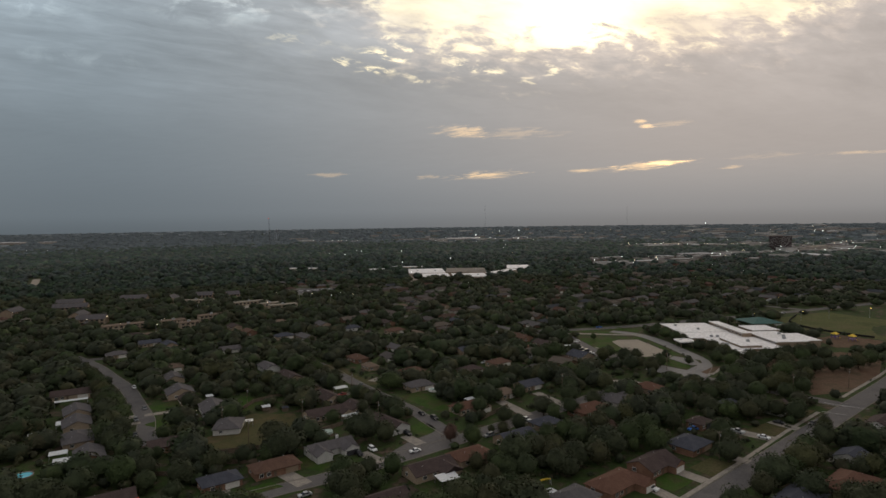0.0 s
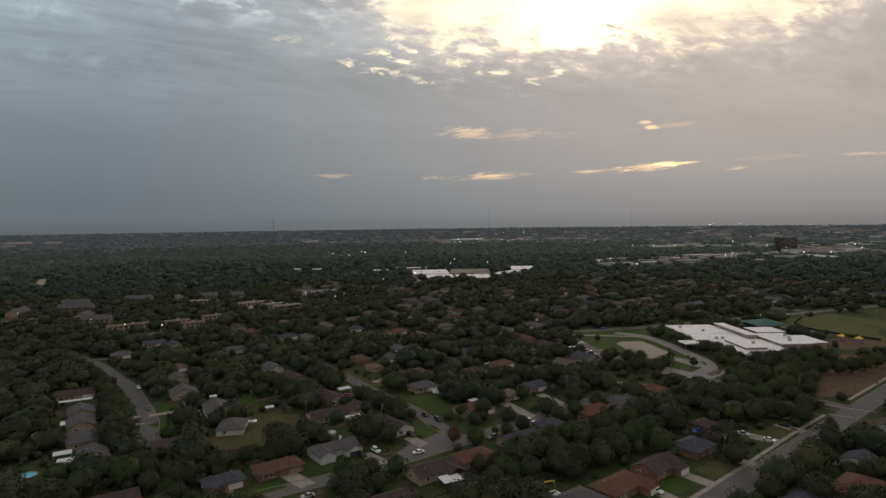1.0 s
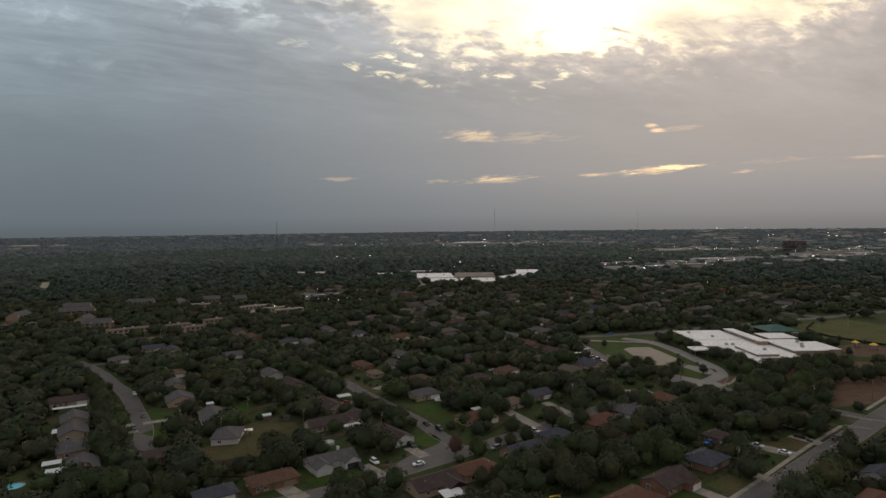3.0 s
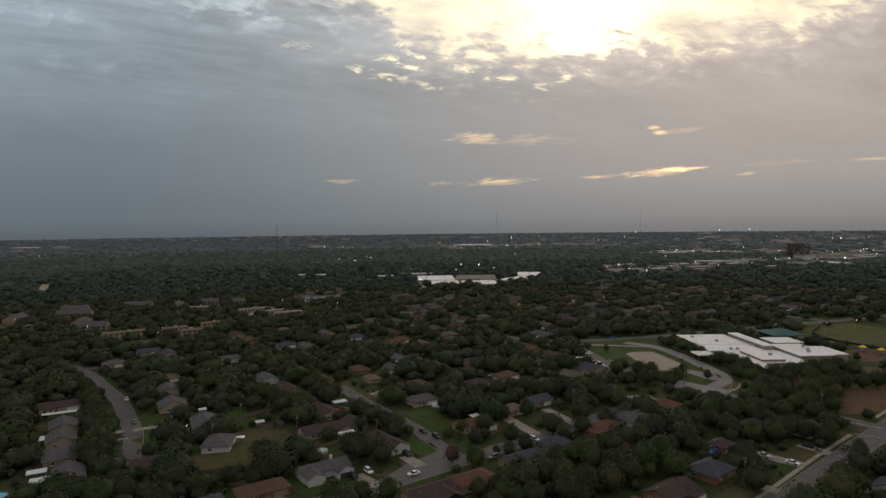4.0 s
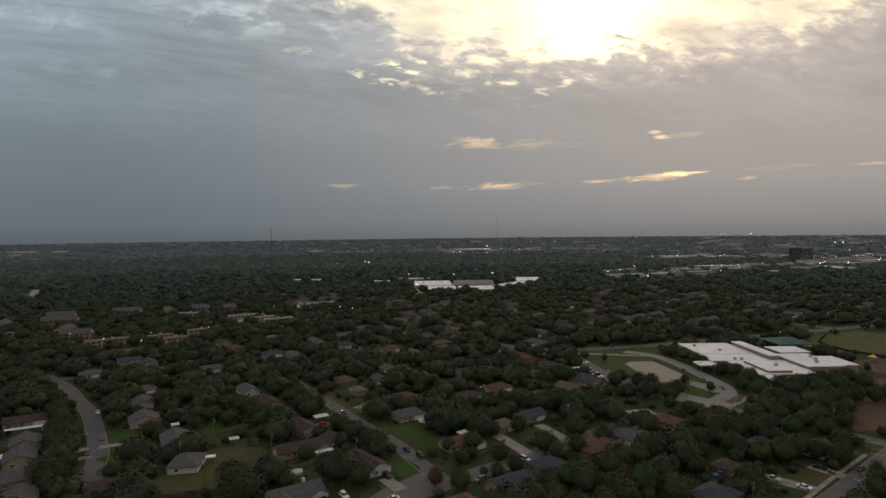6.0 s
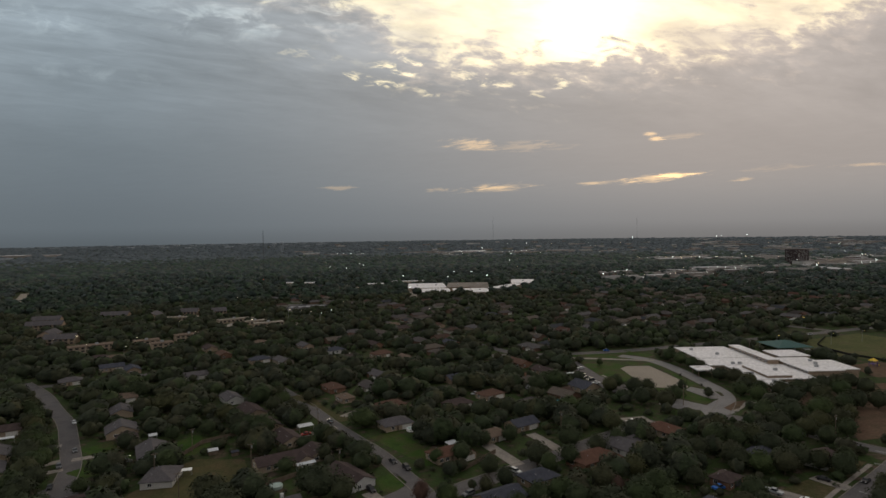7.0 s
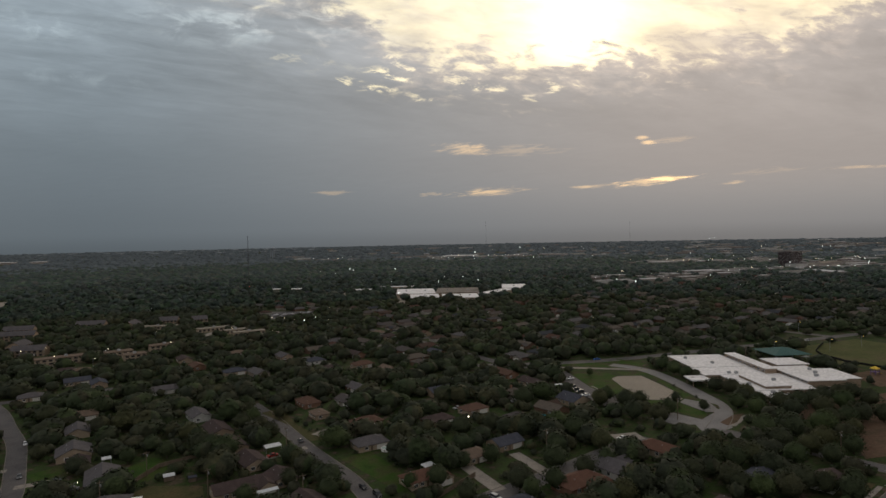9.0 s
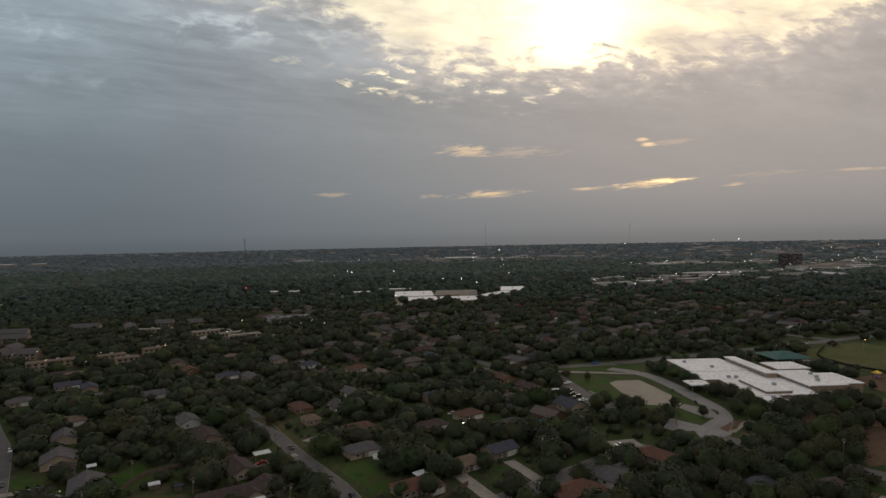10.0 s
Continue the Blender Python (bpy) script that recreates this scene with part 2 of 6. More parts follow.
def glowing(name, rgb, strength):
    mat = bpy.data.materials.new(name)
    mat.use_nodes = True
    b = mat.node_tree.nodes["Principled BSDF"]
    b.inputs["Base Color"].default_value = (*rgb, 1)
    b.inputs["Emission Color"].default_value = (*rgb, 1)
    b.inputs["Emission Strength"].default_value = strength
    mat.cycles.emission_sampling = "NONE"
    return mat


WHITE1 = ((1, 1, 1), (0.8, 0.8, 0.8))
M_GROUND = material("grass_ground", ((0.070, 0.054, 0.042), (0.037, 0.045, 0.020), (0.034, 0.057, 0.017), (0.047, 0.047, 0.024), (0.092, 0.066, 0.052)), 0.15, 0.95, 0.3, 0.8)
M_LAWN = material("mown_lawn", ((0.028, 0.054, 0.012), (0.037, 0.070, 0.014), (0.052, 0.064, 0.021), (0.052, 0.044, 0.026)), 0.12, 0.95, 0.3, 1.5)
M_DRY = material("dry_grass", ((0.085, 0.068, 0.034), (0.06, 0.06, 0.026), (0.10, 0.074, 0.044)), 0.09, 0.95, 0.3, 1.2)
M_SOIL = material("bare_soil", ((0.09, 0.054, 0.036), (0.115, 0.076, 0.052), (0.07, 0.054, 0.034)), 0.11, 0.95, 0.3, 1.1)
M_ASPHALT = material("asphalt", ((0.094, 0.088, 0.088), (0.122, 0.113, 0.111), (0.102, 0.096, 0.097)), 0.12, 0.85, 0.2, 2.5)
M_OLDASPHALT = material("old_grey_asphalt", ((0.175, 0.168, 0.165), (0.22, 0.21, 0.205), (0.19, 0.182, 0.18)), 0.12, 0.9, 0.2, 2.0)
M_FIELD = material("worn_field_grass", ((0.060, 0.066, 0.024), (0.074, 0.082, 0.030), (0.090, 0.080, 0.040)), 0.05, 0.95, 0.3, 0.6)
M_CONCRETE = material("concrete", ((0.21, 0.19, 0.165), (0.27, 0.24, 0.21), (0.18, 0.165, 0.15)), 0.2, 0.85, 0.2, 2.0)
M_GRAVEL = material("pale_paving", ((0.25, 0.22, 0.18), (0.30, 0.26, 0.215)), 0.06, 0.9, 0.2, 1.4)
M_PAINT = material("road_paint", ((0.40, 0.40, 0.385), (0.26, 0.255, 0.245)), 0.8, 0.7)
M_BARK = material("bark", ((0.07, 0.055, 0.042), (0.11, 0.09, 0.07)), 1.5, 0.95, 0.5)


def canopy(name, colours, fine, patch, tints, spec=0.1, per_object=False):
    """Leaf colours in a fine noise, tinted per crown: by the object, or by cells of about one crown's width."""
    mat = material(name, colours, fine, 0.8, 0, fine * 6, spec=spec)
    nt = mat.node_tree
    b = nt.nodes["Principled BSDF"]
    col = b.inputs["Base Color"].links[0].from_socket
    if per_object:
        pick_from = nt.nodes.new("ShaderNodeObjectInfo").outputs["Random"]
    else:
        flat = nt.nodes.new("ShaderNodeVectorMath")
        flat.operation = "MULTIPLY"
        flat.inputs[1].default_value = (1, 1, 0)
        nt.links.new(nt.nodes.new("ShaderNodeTexCoord").outputs["Object"], flat.inputs[0])
        cell = nt.nodes.new("ShaderNodeTexVoronoi")
        cell.inputs["Scale"].default_value = 1 / patch
        nt.links.new(flat.outputs[0], cell.inputs["Vector"])
        sep = nt.nodes.new("ShaderNodeSeparateColor")
        nt.links.new(cell.outputs["Color"], sep.inputs[0])
        pick_from = sep.outputs[0]
    ramp = nt.nodes.new("ShaderNodeValToRGB")
    els = ramp.color_ramp.elements
    while len(els) < len(tints):
        els.new(0.5)
    for k, c in enumerate(tints):
        els[k].position = k / (len(tints) - 1)
        els[k].color = (*c, 1)
    nt.links.new(pick_from, ramp.inputs[0])
    mul = nt.nodes.new("ShaderNodeMix")
    mul.data_type, mul.blend_type = "RGBA", "MULTIPLY"
    mul.inputs[0].default_value = 1.0
    nt.links.new(col, mul.inputs[6])
    nt.links.new(ramp.outputs[0], mul.inputs[7])
    nt.links.new(mul.outputs[2], b.inputs["Base Color"])
    # light passing through the leaves
    thin = nt.nodes.new("ShaderNodeBsdfTranslucent")
    nt.links.new(mul.outputs[2], thin.inputs["Color"])
    both = nt.nodes.new("ShaderNodeMixShader")
    both.inputs[0].default_value = 0.10
    nt.links.new(b.outputs[0], both.inputs[1])
    nt.links.new(thin.outputs[0], both.inputs[2])
    nt.links.new(both.outputs[0], nt.nodes["Material Output"].inputs["Surface"])
    return mat


CROWN_TINTS = ((0.78, 0.86, 0.90), (0.92, 0.95, 0.96), (0.88, 1.16, 0.80), (0.84, 0.90, 0.92), (1.14, 1.02, 0.98), (0.88, 0.98, 1.0), (1.16, 1.42, 0.98), (0.80, 0.88, 0.92), (1.34, 1.24, 1.02), (0.95, 1.0, 1.02), (0.85, 1.1, 0.85))
M_LEAF = canopy("oak_leaves", ((0.036, 0.041, 0.024), (0.048, 0.054, 0.030), (0.063, 0.068, 0.037)), 0.35, 9.0, CROWN_TINTS, per_object=True)
M_WOODS = canopy("wood_canopy", ((0.035, 0.039, 0.026), (0.046, 0.051, 0.032), (0.061, 0.064, 0.039)), 0.25, 8.5, CROWN_TINTS)
M_LEAF_RED = material("russet_leaves", ((0.075, 0.045, 0.035), (0.10, 0.058, 0.044)), 0.35, 0.8, 0, 1.6, spec=0.2)
# aerial haze painted into the leaf colours: each farther belt bluer and paler
M_HAZED_MIDWOODS = canopy("hazed_mid_canopy", ((0.033, 0.044, 0.036), (0.046, 0.058, 0.048), (0.061, 0.074, 0.060)), 0.07, 11.0, CROWN_TINTS)
M_HAZED_FARMID = canopy("hazed_mixed_canopy", ((0.053, 0.066, 0.062), (0.069, 0.082, 0.078), (0.087, 0.102, 0.096)), 0.04, 14.0, CROWN_TINTS)
M_HAZED_FAR = canopy("far_canopy", ((0.096, 0.115, 0.128), (0.116, 0.136, 0.150), (0.137, 0.158, 0.170)), 0.012, 30.0, ((0.8, 0.82, 0.84), (1.0, 1.0, 1.0), (1.1, 1.12, 1.08), (0.9, 0.92, 0.94)))
ROOF_TONES = ((0.058, 0.051, 0.048), (0.102, 0.085, 0.075), (0.093, 0.053, 0.041), (0.051, 0.054, 0.061), (0.088, 0.078, 0.075), (0.119, 0.100, 0.083), (0.075, 0.051, 0.041), (0.109, 0.102, 0.102))
WALL_TONES = ((0.259, 0.219, 0.173), (0.196, 0.127, 0.092), (0.380, 0.357, 0.323), (0.161, 0.098, 0.069), (0.288, 0.265, 0.230))
M_ROOFS = material("mixed_shingles", WHITE1, 0.5, 0.9, 0.3, 3.0, per_object=ROOF_TONES)
M_WALLS = material("mixed_walls", WHITE1, 0.6, 0.9, 0.2, 3.0, per_object=WALL_TONES)
M_FARROOFS = material("far_mixed_shingles", WHITE1, 0.2, 0.9, 0.2, 1.5, per_object=ROOF_TONES, island=True)
M_FARWALLS = material("far_mixed_walls", WHITE1, 0.3, 0.9, 0.1, 1.5, per_object=WALL_TONES, island=True)
ROOF = {
    "brown": material("brown_shingles", ((0.092, 0.055, 0.042), (0.122, 0.074, 0.055)), 0.4, 0.9, 0.4, 3.0),
    "rust": material("rust_brown_shingles", ((0.104, 0.056, 0.041), (0.135, 0.075, 0.055)), 0.4, 0.9, 0.4, 3.0),
    "grey": material("grey_shingles", ((0.083, 0.077, 0.080), (0.112, 0.103, 0.106)), 0.4, 0.9, 0.4, 3.0),
    "dark": material("dark_brown_shingles", ((0.054, 0.040, 0.038), (0.079, 0.059, 0.056)), 0.4, 0.9, 0.4, 3.0),
    "slate": material("blue_grey_shingles", ((0.050, 0.053, 0.067), (0.071, 0.074, 0.090)), 0.4, 0.9, 0.4, 3.0),
    "tan": material("tan_shingles", ((0.132, 0.098, 0.074), (0.167, 0.124, 0.096)), 0.4, 0.9, 0.4, 3.0),
}
WALL = {
    "brick": material("red_brick_wall", ((0.192, 0.104, 0.072), (0.248, 0.152, 0.104)), 0.7, 0.9, 0.3, 6.0),
    "beige": material("beige_wall", ((0.336, 0.264, 0.192), (0.384, 0.312, 0.240)), 0.5, 0.9, 0.2, 4.0),
    "white": material("white_siding", ((0.472, 0.466, 0.446), (0.525, 0.518, 0.499)), 0.5, 0.7, 0.1, 4.0),
    "tan": material("tan_brick_wall", ((0.256, 0.192, 0.136), (0.320, 0.248, 0.184)), 0.7, 0.9, 0.3, 6.0),
}
M_WHITE = material("white_paint", ((0.78, 0.78, 0.76), (0.84, 0.84, 0.82)), 0.5, 0.6, 0.05, 3.0)
M_MEMBRANE = material("white_roof_membrane", ((0.69, 0.67, 0.67), (0.73, 0.71, 0.71), (0.65, 0.63, 0.62)), 0.06, 0.75, 0.1, 0.7)
M_BROWNROOF = material("brown_gravel_roof", ((0.16, 0.14, 0.12), (0.21, 0.185, 0.16), (0.13, 0.115, 0.10)), 0.05, 0.9, 0.1, 0.5)
M_METALROOF = material("white_sheet_metal", ((0.50, 0.52, 0.54), (0.60, 0.61, 0.62)), 0.4, 0.45, 0.1, 3.0)
M_TEAL = material("teal_metal_roof", ((0.045, 0.10, 0.095), (0.06, 0.125, 0.115)), 0.3, 0.85, 0.1, 2.0, spec=0.15)
M_DOOR = material("garage_door_paint", ((0.62, 0.60, 0.56), (0.7, 0.68, 0.64)), 0.7, 0.6, 0.1)
M_DARKDOOR = material("dark_garage_door", ((0.04, 0.04, 0.045), (0.06, 0.06, 0.065)), 0.7, 0.6, 0.1)
M_GLASS = material("dark_window_glass", ((0.02, 0.022, 0.026), (0.035, 0.038, 0.042)), 0.4, 0.25, spec=0.4)
M_WOOD = material("weathered_fence_wood", ((0.12, 0.09, 0.065), (0.19, 0.15, 0.115)), 0.6, 0.9, 0.3)
M_STEEL = material("galvanised_steel", ((0.32, 0.33, 0.34), (0.42, 0.43, 0.44)), 0.8, 0.5, metal=0.6)
M_DARKSTEEL = material("dark_painted_steel", ((0.045, 0.046, 0.05), (0.07, 0.07, 0.075)), 0.5, 0.7)
M_TYRE = material("tyre_rubber", ((0.02, 0.02, 0.02), (0.035, 0.035, 0.035)), 3.0, 0.8)
M_POOL = material("pool_water", ((0.05, 0.36, 0.46), (0.08, 0.45, 0.55)), 0.4, 0.08, 0.1, 2.0, spec=0.5)
M_COVER = material("pale_pool_cover", ((0.34, 0.42, 0.38), (0.44, 0.52, 0.47)), 0.6, 0.6)
M_KERB = material("worn_kerb_concrete", ((0.17, 0.155, 0.135), (0.21, 0.19, 0.165)), 0.3, 0.9)
M_RED = material("red_paint", ((0.30, 0.05, 0.035), (0.38, 0.07, 0.045)), 0.5, 0.7)
M_YELLOW = material("yellow_plastic", ((0.65, 0.45, 0.06), (0.75, 0.52, 0.08)), 0.5, 0.5)
M_PURPLE = material("purple_plastic", ((0.10, 0.06, 0.22), (0.13, 0.08, 0.28)), 0.5, 0.5)
M_BRICKDARK = material("dark_red_brick_tower", ((0.055, 0.040, 0.040), (0.075, 0.052, 0.050)), 0.05, 0.9, 0.2, 0.5)
M_HALL = material("pale_hall_cladding", ((0.24, 0.27, 0.30), (0.31, 0.34, 0.37)), 0.05, 0.7, 0.1, 0.6)
M_COMM = material("commercial_walls", WHITE1, 0.1, 0.9, 0.1, 1.0, per_object=((0.40, 0.38, 0.35), (0.27, 0.24, 0.215), (0.50, 0.49, 0.47), (0.33, 0.30, 0.275), (0.22, 0.19, 0.175)))
M_COMMROOF = material("commercial_roofs", WHITE1, 0.05, 0.85, 0.1, 0.6, per_object=((0.50, 0.50, 0.51), (0.30, 0.29, 0.29), (0.24, 0.22, 0.21), (0.36, 0.35, 0.35), (0.17, 0.16, 0.155)))
CAR = {
    "white": material("white_car_paint", ((0.72, 0.73, 0.74), (0.78, 0.79, 0.80)), 0.8, 0.5, spec=0.3),
    "black": material("black_car_paint", ((0.015, 0.015, 0.017), (0.025, 0.025, 0.028)), 0.8, 0.42, spec=0.3),
    "silver": material("silver_car_paint", ((0.38, 0.39, 0.40), (0.45, 0.46, 0.47)), 0.8, 0.5, spec=0.3, metal=0.1),
    "blue": material("blue_car_paint", ((0.02, 0.12, 0.42), (0.03, 0.15, 0.5)), 0.8, 0.5, spec=0.3),
    "red": material("red_car_paint", ((0.28, 0.03, 0.025), (0.33, 0.04, 0.03)), 0.8, 0.5, spec=0.3),
    "grey": material("grey_car_paint", ((0.10, 0.105, 0.11), (0.14, 0.145, 0.15)), 0.8, 0.4, spec=0.3),
}
G_COOL = glowing("cool_lamp_glow", (0.9, 1.0, 0.95), 6.5)
G_WARM = glowing("warm_lamp_glow", (1.0, 0.84, 0.56), 6.0)
G_AMBER = glowing("amber_lamp_glow", (1.0, 0.62, 0.12), 7.0)
G_RED = glowing("red_lamp_glow", (1.0, 0.06, 0.05), 6.0)
G_HEAD = glowing("headlight_glow", (1.0, 0.86, 0.66), 9.0)
M_LENS = material("lamp_lens", ((0.5, 0.5, 0.5), (0.6, 0.6, 0.6)), 2.0, 0.15)
M_TAIL = material("tail_lens", ((0.25, 0.02, 0.02), (0.3, 0.03, 0.03)), 2.0, 0.2)


# ---------------------------------------------------------------- ground form
def ease(a, b, x):
    t = np.clip((x - a) / (b - a), 0, 1)
    return t * t * (3 - 2 * t)


def gz(x, y):
    """Height of the ground: a gentle cross slope near by, a low rise at the horizon."""
    r = np.hypot(x, y)
    return 5.4 * np.tanh(np.asarray(x) / 300) * (1 - ease(700, 1500, r)) + 30 * ease(2600, 4900, r)


# ---------------------------------------------------------------- mesh helpers
class Geo:
    def __init__(self):
        self.v, self.f = [], []

    def face_set(self, verts, faces):
        n = len(self.v)
        self.v += [tuple(p) for p in verts]
        self.f += [tuple(n + i for i in f) for f in faces]
        return self

    def box(self, x0, y0, z0, x1, y1, z1):
        v = [(x, y, z) for z in (z0, z1) for y in (y0, y1) for x in (x0, x1)]
        return self.face_set(v, [(0, 2, 3, 1), (4, 5, 7, 6), (0, 1, 5, 4), (2, 6, 7, 3), (0, 4, 6, 2), (1, 3, 7, 5)])

    def prism(self, outline, z0, z1):
        n = len(outline)
        v = [(x, y, z0) for x, y in outline] + [(x, y, z1) for x, y in outline]
        f = [tuple(range(n - 1, -1, -1)), tuple(range(n, 2 * n))] + [(i, (i + 1) % n, n + (i + 1) % n, n + i) for i in range(n)]
        return self.face_set(v, f)

    def tube(self, a, b, ra, rb, n=6):
        a, b = Vector(a), Vector(b)
        q = (b - a).to_track_quat("Z", "Y").to_matrix()
        v = []
        for c, r in ((a, ra), (b, rb)):
            v += [c + q @ Vector((r * math.cos(k * math.tau / n), r * math.sin(k * math.tau / n), 0)) for k in range(n)]
        f = [(i, (i + 1) % n, n + (i + 1) % n, n + i) for i in range(n)] + [tuple(range(n - 1, -1, -1)), tuple(range(n, 2 * n))]
        return self.face_set(v, f)

    def ball(self, c, r, nu=8, nv=5, squash=1.0):
        v = [(c[0], c[1], c[2] - r * squash)]
        for j in range(1, nv):
            a = math.pi * j / nv
            v += [(c[0] + r * math.sin(a) * math.cos(math.tau * i / nu), c[1] + r * math.sin(a) * math.sin(math.tau * i / nu), c[2] - r * squash * math.cos(a)) for i in range(nu)]
        v.append((c[0], c[1], c[2] + r * squash))
        f = [(0, 1 + (i + 1) % nu, 1 + i) for i in range(nu)]
        for j in range(nv - 2):
            f += [(1 + j * nu + i, 1 + j * nu + (i + 1) % nu, 1 + (j + 1) * nu + (i + 1) % nu, 1 + (j + 1) * nu + i) for i in range(nu)]
        top = len(v) - 1
        f += [(top, 1 + (nv - 2) * nu + i, 1 + (nv - 2) * nu + (i + 1) % nu) for i in range(nu)]
        return self.face_set(v, f)

    def mesh(self, name, mat):
        me = bpy.data.meshes.new(name)
        me.from_pydata(self.v, [], self.f)
        me.materials.append(mat)
        return me


def part(name, geo, mat, parent=None, label=""):
    ob = new(name, geo.mesh(name, mat) if isinstance(geo, Geo) else geo)
    if parent:
        ob.parent = parent
    if label:
        ob["label"] = label
    return ob


def thing(name, x, y, ang=0.0, z=None, label="", category="", group="", kind=""):
    ob = new(name)
    ob.empty_display_size = 0.5
    ob.matrix_basis = pose(x, y, float(gz(x, y)) if z is None else z, 0, 0, ang)
    return tagged(ob, label, category, group, kind)


def fast_mesh(name, verts, faces, mat, normals=None):
    """A mesh from arrays: verts (n, 3), faces (m, k)."""
    me = bpy.data.meshes.new(name)
    m, k = faces.shape
    me.vertices.add(len(verts))
    me.vertices.foreach_set("co", verts.astype(np.float32).ravel())
    me.loops.add(m * k)
    me.loops.foreach_set("vertex_index", faces.astype(np.int32).ravel())
    me.polygons.add(m)
    me.polygons.foreach_set("loop_start", np.arange(0, m * k, k, dtype=np.int32))
    me.update(calc_edges=True)
    me.materials.append(mat)
    if normals is not None:
        me.normals_split_custom_set_from_vertices(normals.tolist())
    return me


rng = np.random.default_rng(7)
KEEP = []    # rectangles x, y, half width, half depth, angle, clear run towards the south
LINES = []   # ribbons: points, half width, clear run
CLEAR = []   # discs: x, y, r


# ---------------------------------------------------------------- ground and roads
def build_ground():
    rad = np.concatenate([np.arange(0, 700, 14.0), np.geomspace(700, 4950, 70)])
    ang = np.linspace(0, math.tau, 181)[:-1]
    R_, A_ = np.meshgrid(rad, ang, indexing="ij")
    x, y = R_ * np.sin(A_), R_ * np.cos(A_)
    v = np.stack([x, y, gz(x, y)], -1).reshape(-1, 3)
    n = len(ang)
    i, j = np.meshgrid(np.arange(len(rad) - 1), np.arange(n), indexing="ij")
    a, b = i * n + j, i * n + (j + 1) % n
    f = np.stack([a, a + n, b + n, b], -1).reshape(-1, 4)
    ob = new("ground", fast_mesh("ground", v, f[:, ::-1], M_GROUND))
    tagged(ob, "grassy suburban ground with bare dry patches", "ground", kind="structure")


def dense(points, step=8.0):
    out = []
    for (x0, y0), (x1, y1) in zip(points, points[1:]):
        n = max(1, int(math.hypot(x1 - x0, y1 - y0) / step))
        out += [(x0 + (x1 - x0) * k / n, y0 + (y1 - y0) * k / n) for k in range(n)]
    return out + [points[-1]]


def rounded(points, times=2):
    for _ in range(times):
        out = [points[0]]
        for a, b in zip(points, points[1:]):
            out += [(a[0] * 0.75 + b[0] * 0.25, a[1] * 0.75 + b[1] * 0.25), (a[0] * 0.25 + b[0] * 0.75, a[1] * 0.25 + b[1] * 0.75)]
        points = out + [points[-1]]
    return points


def ribbon(points, offset, width, lift, thick):
    """A strip of ground cover along a line, offset to its left."""
    pts = dense(points)
    g = Geo()
    v = []
    for k, (x, y) in enumerate(pts):
        a, b = pts[max(0, k - 1)], pts[min(len(pts) - 1, k + 1)]
        d = math.hypot(b[0] - a[0], b[1] - a[1]) or 1
        nx, ny = -(b[1] - a[1]) / d, (b[0] - a[0]) / d
        for s in (offset - width / 2, offset + width / 2):
            px, py = x + nx * s, y + ny * s
            z = float(gz(px, py)) + lift
            v += [(px, py, z), (px, py, z - thick)]
    f = []
    for k in range(len(pts) - 1):
        a, b = 4 * k, 4 * k + 4
        f += [(a, b, b + 2, a + 2), (a, a + 1, b + 1, b), (a + 2, b + 2, b + 3, a + 3)]
    f += [(0, 2, 3, 1), (4 * (len(pts) - 1), 4 * (len(pts) - 1) + 1, 4 * (len(pts) - 1) + 3, 4 * (len(pts) - 1) + 2)]
    return g.face_set(v, f)


def road(points, width, label, kerb=True, clear=16.0, mat=None, name="road", lift=0.03):
    pts = rounded(points)
    ob = part(name, ribbon(pts, 0, width, lift, 0.3), mat or M_ASPHALT)
    tagged(ob, label, name, kind="structure")
    if kerb:
        for side in (-1, 1):
            k = part("kerb", ribbon(pts, side * (width / 2 + 0.15), 0.3, 0.12, 0.3), M_KERB)
            tagged(k, "pale concrete kerb along the street", "kerb", kind="structure")
    LINES.append((dense(pts, 4.0), width / 2 + 1.0, clear))
    return ob


def sheet(name, outline, mat, label, lift=0.03, category="", clear=True):
    """A flat piece of ground cover that follows the slope."""
    g = Geo()
    v = [(x, y, float(gz(x, y)) + lift) for x, y in outline] + [(x, y, float(gz(x, y)) + lift - 0.3) for x, y in outline]
    n = len(outline)
    g.face_set(v, [tuple(range(n)), tuple(range(2 * n - 1, n - 1, -1))] + [(i, n + i, n + (i + 1) % n, (i + 1) % n) for i in range(n)])
    ob = part(name, g, mat)
    tagged(ob, label, category or name, kind="structure")
    if clear:
        OPEN.append(outline)
    return ob


OPEN = []
build_ground()
MAIN = [(-40, 88), (40, 149), (88, 187), (160, 246), (236, 307), (330, 388), (470, 500)]
CROSS = [(-190, 112), (-110, 165), (-64, 195), (-38, 209), (-9, 229), (15, 247), (39, 265), (61, 281), (105, 316)]
BEND = [(3, 245), (-3, 256), (-8, 265), (-16, 281), (-28, 298), (-42, 318), (-55, 339), (-63, 352)]
BEND_ON = [(-63, 352), (-82, 380), (-90, 391)]
COURT = [(-130, 252), (-138, 270), (-144, 281), (-160, 304), (-182, 336), (-203, 358), (-226, 385), (-245, 403), (-265, 420)]
SIDE_ST = [(183, 268), (170, 285), (140, 320)]
SCHOOL_LANE = [(139, 323), (148, 336), (155, 349), (157.5, 362), (156, 381), (154, 406), (150.5, 430), (144, 446), (130, 458)]
NORTH_ST = [(40, 470), (93, 468), (140, 473), (215, 497), (320, 531), (430, 574)]
road(MAIN, 9.0, "grey asphalt street with pale kerbs", clear=7)
road(CROSS, 8.6, "grey asphalt residential street between lawns", clear=3)
road(BEND, 6.4, "grey asphalt residential street meeting another at a bend", clear=11)
